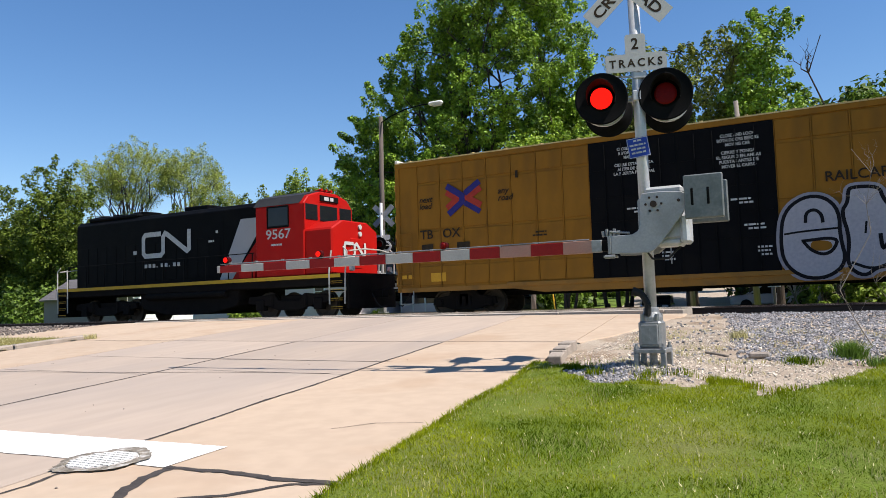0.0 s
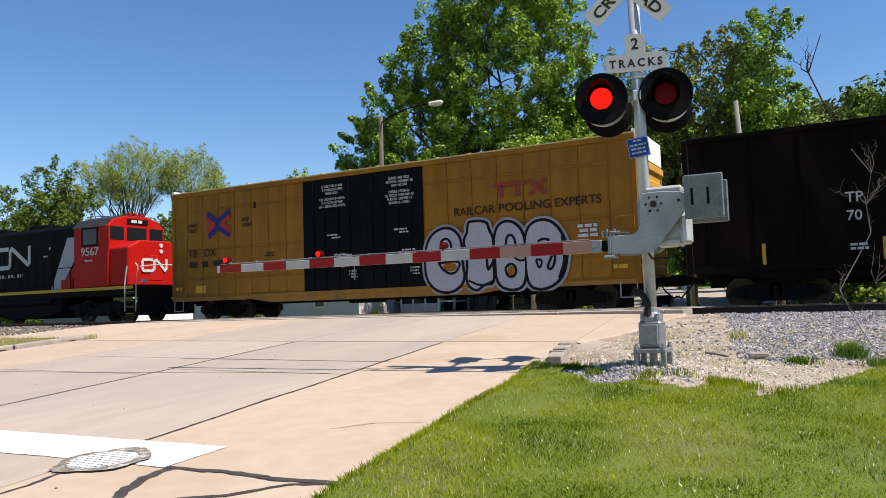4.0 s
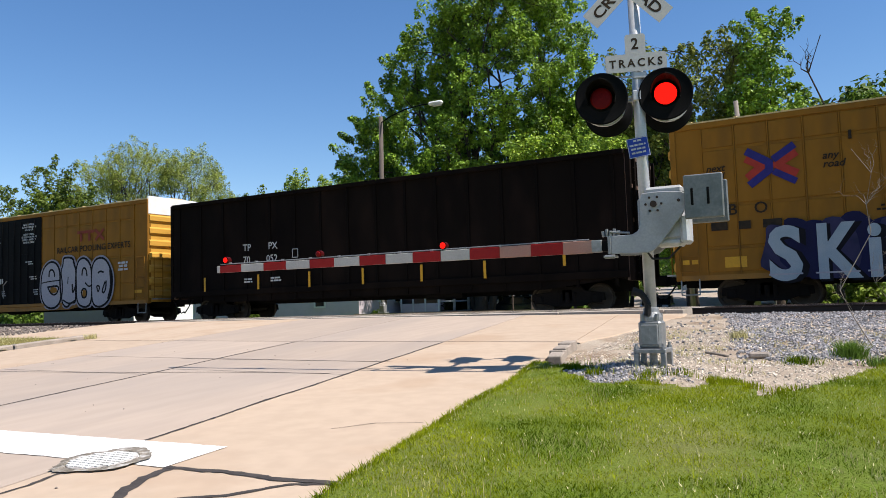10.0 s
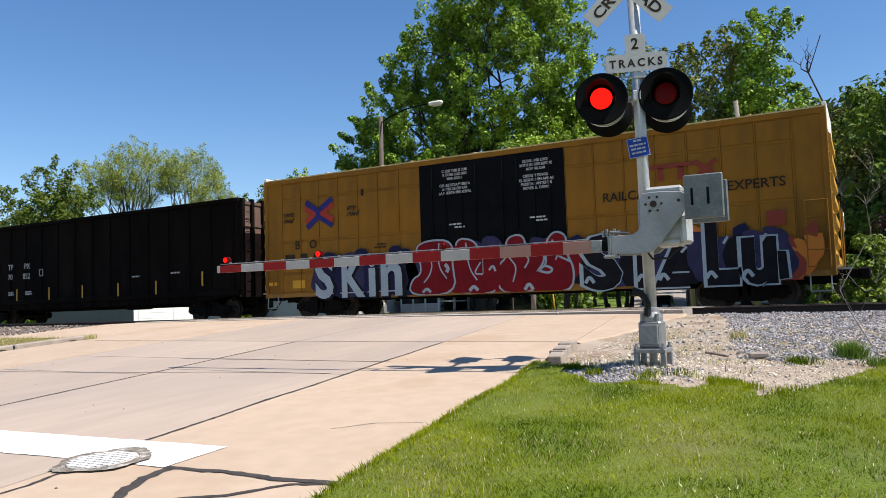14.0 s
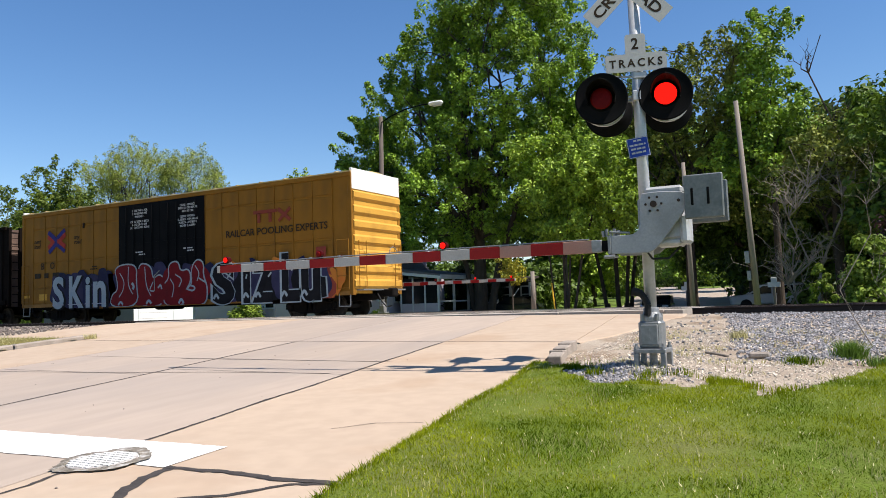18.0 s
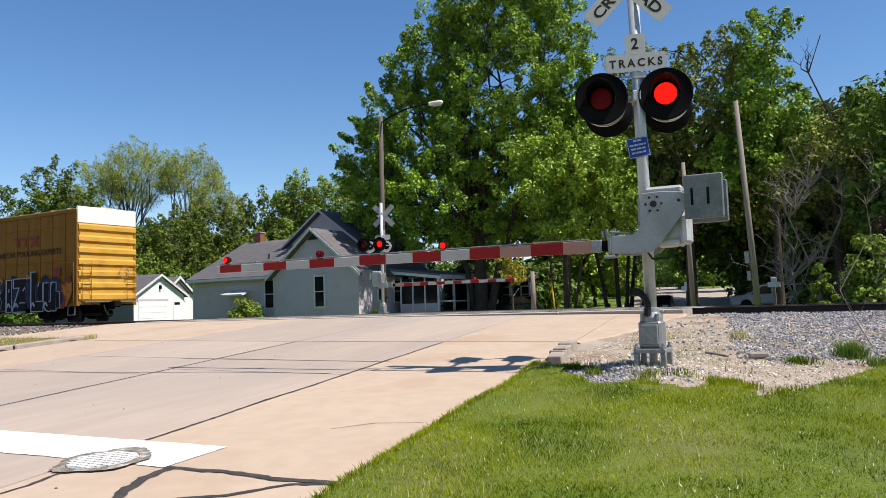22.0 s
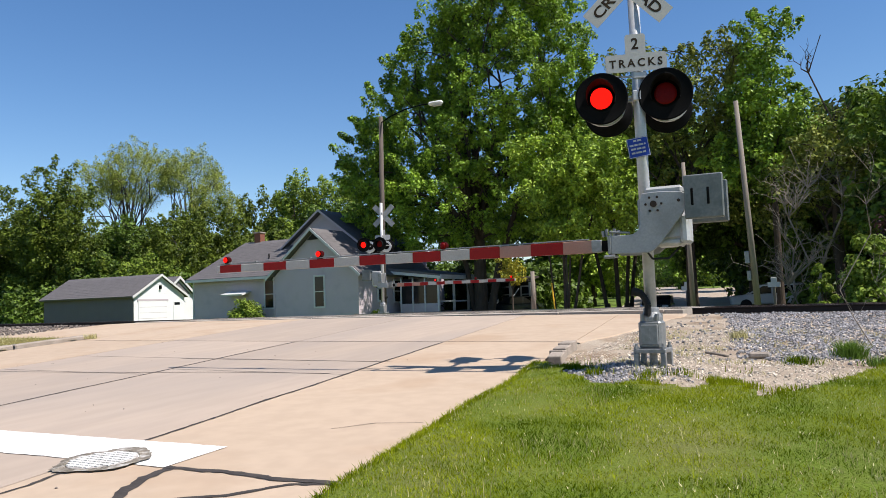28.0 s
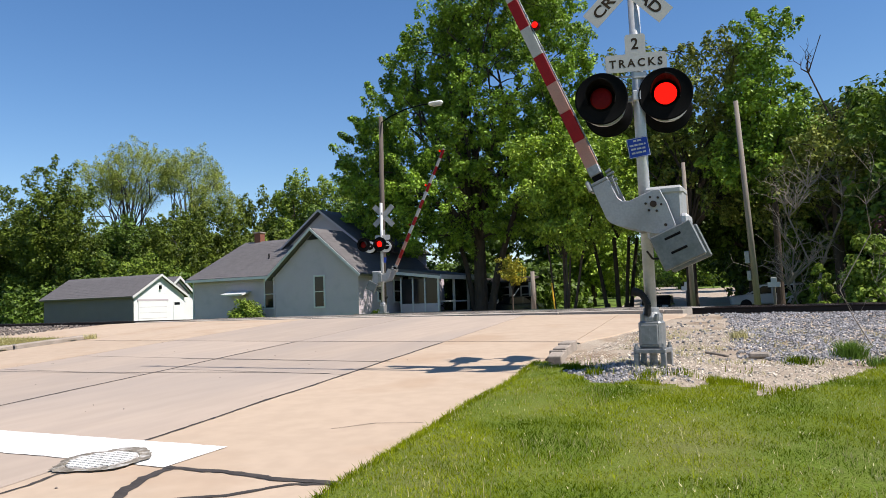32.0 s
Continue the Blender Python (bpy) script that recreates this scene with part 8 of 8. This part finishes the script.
# grass of the verge: single blades
def blades(name, count, place, length, width, mat, label, seed, lean=0.5):
    rng = np.random.default_rng(seed)
    pts = []
    while len(pts) < count:
        x, y, z, s = place(rng)
        if x is not None:
            pts.append((x, y, z, s))
    p = np.array(pts)
    k = len(p)
    a = rng.uniform(0, math.tau, k)
    ln = length * rng.uniform(0.45, 1.25, k) * p[:, 3]
    tip = np.stack([np.cos(a) * ln * lean * rng.uniform(0.1, 1, k), np.sin(a) * ln * lean * rng.uniform(0.1, 1, k), ln], 1)
    b = rng.uniform(0, math.tau, k)
    side = np.stack([np.cos(b), np.sin(b), np.zeros(k)], 1) * width * rng.uniform(0.6, 1.3, (k, 1))
    base = p[:, :3]
    mid = base + tip * np.array([0.35, 0.35, 0.6])
    verts = np.stack([base - side, base + side, mid + side * 0.8, mid - side * 0.8, base + tip], 1).reshape(-1, 3)
    me = bpy.data.meshes.new(name)
    me.vertices.add(len(verts))
    me.vertices.foreach_set("co", verts.astype(np.float32).ravel())
    tri = np.arange(k)[:, None] * 5 + np.array([0, 1, 2, 0, 2, 3, 3, 2, 4])
    me.loops.add(k * 9)
    me.loops.foreach_set("vertex_index", tri.ravel().astype(np.int32))
    me.polygons.add(k * 3)
    me.polygons.foreach_set("loop_start", (np.arange(k * 3) * 3).astype(np.int32))
    me.polygons.foreach_set("loop_total", np.full(k * 3, 3, np.int32))
    me.update()
    me.materials.append(mat)
    return tagged(part(name, me, mat), label, "grass", kind="stuff")


def lawn_spot(rng):
    y = 1.0 + 8.6 * rng.uniform() ** 1.0
    x = rng.uniform(along(y, ROAD_R), 4.2)
    if abs(x) > 0.9 + 0.62 * y and x > 0 or not in_lawn(x, y):
        return None, 0, 0, 0
    patch = noise.noise((x * 0.9, y * 0.9, 0.3))
    return x, y, lawn_z(x, y) - 0.01, 0.85 + 0.5 * patch + 0.5 * noise.noise((x * 4.0, y * 4.0, 2.0)) + (0.8 if rng.uniform() < 0.03 else 0.0)


def dry_spot(rng):
    x, y, z, s = lawn_spot(rng)
    return (x, y, z, s) if x is not None and noise.noise((x * 0.7, y * 0.7, 4.0)) > 0.0 else (None, 0, 0, 0)


def edge_spot(rng):
    y = rng.uniform(1.5, 9.0)
    x = along(y, ROAD_R) + abs(rng.normal(0, 0.05)) - 0.02
    return x, y, lawn_z(x, y) - 0.02, 1.0


def fringe_spot(rng):
    x = rng.uniform(-3.4, 1.6)
    y = lawn_edge(x) + rng.normal(0.06, 0.30)
    if noise.noise((x * 2.2, y * 2.2, 1.0)) < 0.12 * rng.uniform() or x < along(y, ROAD_R) + 0.1:
        return None, 0, 0, 0
    return x, y, gravel_z(x, y), 1.0


blades("lawn_grass", 235000, lawn_spot, 0.036, 0.0024, GRASS, "bright green grass blades of the lawn", 1, 1.5)
blades("dry_lawn_grass", 7000, dry_spot, 0.065, 0.0024, GRASS_DRY, "straw-coloured seed stalks in the lawn", 2)
blades("lawn_edge_grass", 6000, edge_spot, 0.058, 0.003, GRASS, "longer grass blades along the road edge", 3, 0.9)
blades("weed_fringe", 13000, fringe_spot, 0.075, 0.004, GRASS, "weeds creeping into the gravel", 4)
def stray_spot(rng):
    x, y = rng.uniform(-3.3, 1.0), rng.uniform(8.0, 13.5)
    if noise.noise((x * 1.6, y * 1.6, 9.0)) < 0.12 or in_lawn(x, y) or x < along(y, ROAD_R) + 0.3:
        return None, 0, 0, 0
    return x, y, gravel_z(x, y), 1.0


blades("stray_weeds", 2200, stray_spot, 0.06, 0.004, GRASS_DRY, "sparse dry weeds in the dirt by the signal", 8, 1.2)


def speck_spot(rng):
    x, y, z, s = lawn_spot(rng)
    return (x, y, z + 0.03, 1.0) if x is not None else (None, 0, 0, 0)


SPECK = leaf_material("seed_heads", (0.62, 0.58, 0.34), (0.45, 0.42, 0.22), 0.2)
blades("seed_heads", 3000, speck_spot, 0.018, 0.0035, SPECK, "tiny pale seed heads and clover in the lawn", 6, 1.5)
DRY_TURF = material("dry_turf", (0.20, 0.165, 0.05), 0.95, second=(0.13, 0.125, 0.03), scale=1.3, fine=25, mix=0.4, bump=0.7, bump_scale=45, stain=(0.24, 0.19, 0.10), stain_scale=0.9, stain_amount=0.5, distance=0.04)
strip = grid_sheet("grass_strip", steps((-44, -13.2, 0.3)), steps((-6, 11.9, 0.3)), lambda x, y: road_z(x, y) + 0.03, DRY_TURF, keep=lambda x, y: x < along(y, ROAD_L) - 0.1 and y < 11.75)
tagged(strip, "dry grassy strip behind the kerb", "grass strip", kind="structure")


def strip_blade(rng):
    x, y = rng.uniform(-30, -14.0), rng.uniform(8.0, 11.75)
    if x > along(y, ROAD_L) - 0.15:
        return None, 0, 0, 0
    return x, y, road_z(x, y) + 0.02, 1.0


blades("strip_grass", 9000, strip_blade, 0.055, 0.005, GRASS_DRY, "dry yellow-green grass behind the kerb", 5)


def tuft(x, y, z, r, h, n, mat, label, seed, width=0.005):
    t = blades("grass_tuft", n, lambda g: (x + g.normal(0, r), y + g.normal(0, r), z, 1.0), h, width, mat, label, seed, 1.0)
    return t


tuft(-0.22, 10.3, -0.52, 0.07, 0.19, 900, TUFT, "dense green grass tuft on the ballast", 11)
tuft(0.08, 9.75, -0.55, 0.10, 0.10, 260, TUFT, "dense green grass tuft on the ballast", 12)
tuft(-1.75, 12.4, -0.38, 0.06, 0.11, 200, GRASS_DRY, "dry yellowish tuft in the gravel", 13)
tuft(-0.73, 9.72, -0.54, 0.09, 0.10, 240, GRASS, "small green weed tuft in the gravel", 14)
tuft(-15.9, 11.65, -0.27, 0.07, 0.11, 200, GRASS_DRY, "dry weed tuft at the kerb's end", 15)
# a loose block and a dropped stick in the gravel
blk = thing("stone_block", pose(-1.22, 10.2, -0.505, 0, 0, 15), "pale broken concrete block on the gravel", "block")
part("block", box((-0.12, -0.055, 0), (0.12, 0.055, 0.07), 0.018), CURB, blk)
stick = thing("wood_scrap", pose(-1.72, 10.2, -0.50, 0, 0, -38), "weathered scrap of wood on the gravel", "scrap wood")
part("stick", tube([(-0.20, 0, 0.05), (-0.06, 0.02, 0.04), (0.2, 0.0, 0.02)], 0.016, 6), WOOD_POLE, stick)

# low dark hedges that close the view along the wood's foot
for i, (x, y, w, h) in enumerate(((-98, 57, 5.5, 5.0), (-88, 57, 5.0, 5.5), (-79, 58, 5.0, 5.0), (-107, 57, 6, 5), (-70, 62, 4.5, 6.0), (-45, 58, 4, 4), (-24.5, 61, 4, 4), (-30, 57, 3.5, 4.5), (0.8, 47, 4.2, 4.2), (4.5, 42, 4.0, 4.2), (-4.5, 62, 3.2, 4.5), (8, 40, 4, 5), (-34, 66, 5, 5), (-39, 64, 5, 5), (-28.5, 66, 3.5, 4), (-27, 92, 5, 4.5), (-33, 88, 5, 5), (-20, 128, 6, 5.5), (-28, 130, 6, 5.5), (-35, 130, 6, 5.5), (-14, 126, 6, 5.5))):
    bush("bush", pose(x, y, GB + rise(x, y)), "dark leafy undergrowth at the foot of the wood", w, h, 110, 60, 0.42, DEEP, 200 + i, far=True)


# ---- what moves ----
PLACES = ((0, 5.13), (1, 2.49), (2, -0.09), (3, -2.74), (4, -5.54), (5, -8.52), (6, -11.69), (7, -15.03), (8, -18.5), (9, -22.09), (10, -25.75), (11, -29.45), (12, -33.17), (13, -36.89), (14, -40.6),
          (15, -44.3), (16, -48.0), (17, -51.7), (18, -55.42), (19, -59.17), (20, -62.92), (22, -70.25), (24, -77.6), (27, -88.6), (30, -99.6), (32, -106.9))
RAISE = ((0, 0), (28.1, 0), (28.2, 0.3), (28.5, 5.73), (29, 14.75), (29.5, 24.36), (30, 33.71), (30.5, 42.81), (31, 50.9), (31.5, 58.99), (32, 67.35))
RAISE_FAR = ((0, 0), (28.0, 0), (28.1, 0.4), (28.5, 6.5), (29, 15.5), (29.5, 24.3), (30, 33.2), (30.5, 41.4), (31, 49.2), (31.5, 56.2), (32, 63.2))
FLASH_AT, FLASH_STEP = 17.47, 0.5415


def place_at(t):
    return float(np.interp(t, [p[0] for p in PLACES], [p[1] for p in PLACES]))


def flash_rows(lit_when_left, base):
    """The lens turns over at each change; k even: the right lamp comes on."""
    k0 = math.ceil((0.08 - FLASH_AT) / FLASH_STEP)
    left_on = k0 % 2 == 0
    angle = 0 if left_on == lit_when_left else 180
    rows = [(0.0, base @ pose(0, 0, 0, 0, 0, angle))]
    k = k0
    while FLASH_AT + k * FLASH_STEP < 31.9:
        beat = (FLASH_AT + k * FLASH_STEP) * FPS
        if k % 2:
            n = math.floor(beat) - (3 if k == 25 and not lit_when_left else 0)
        else:
            n = round(beat) - 2
        for j, q in ((0, 0), (1, 60), (2, 120), (3, 180)):
            rows.append(((n + j) / FPS, base @ pose(0, 0, 0, 0, 0, angle + q)))
        angle += 180
        k += 1
    rows.append((32.0, rows[-1][1]))
    return rows


def motions():
    for car, off, wheels, r in TRAIN:
        walk(car, [(t, pose(off + x, Y_FAR, -0.13)) for t, x in PLACES])
        for w in wheels:
            c = w.matrix_basis.translation.copy()
            walk(w, [(i * 0.15, Matrix.Translation(c) @ Matrix.Rotation(place_at(i * 0.15) / r, 4, "Y")) for i in range(214)])
    for (sig, arm, G, lenses, lamps), raise_rows in zip(SIGNALS, (RAISE, RAISE_FAR)):
        walk(arm, [(t, G @ pose(0, 0, 0, 0, -a, 0)) for t, a in raise_rows])
        flip = sig is not SIGNALS[0][0]
        for lens, key in lenses:
            walk(lens, flash_rows((key == "L") != flip, lens.matrix_basis.copy()))
        for lamp, key, base in lamps:
            walk(lamp, flash_rows((key == "L") != flip, base))


motions()
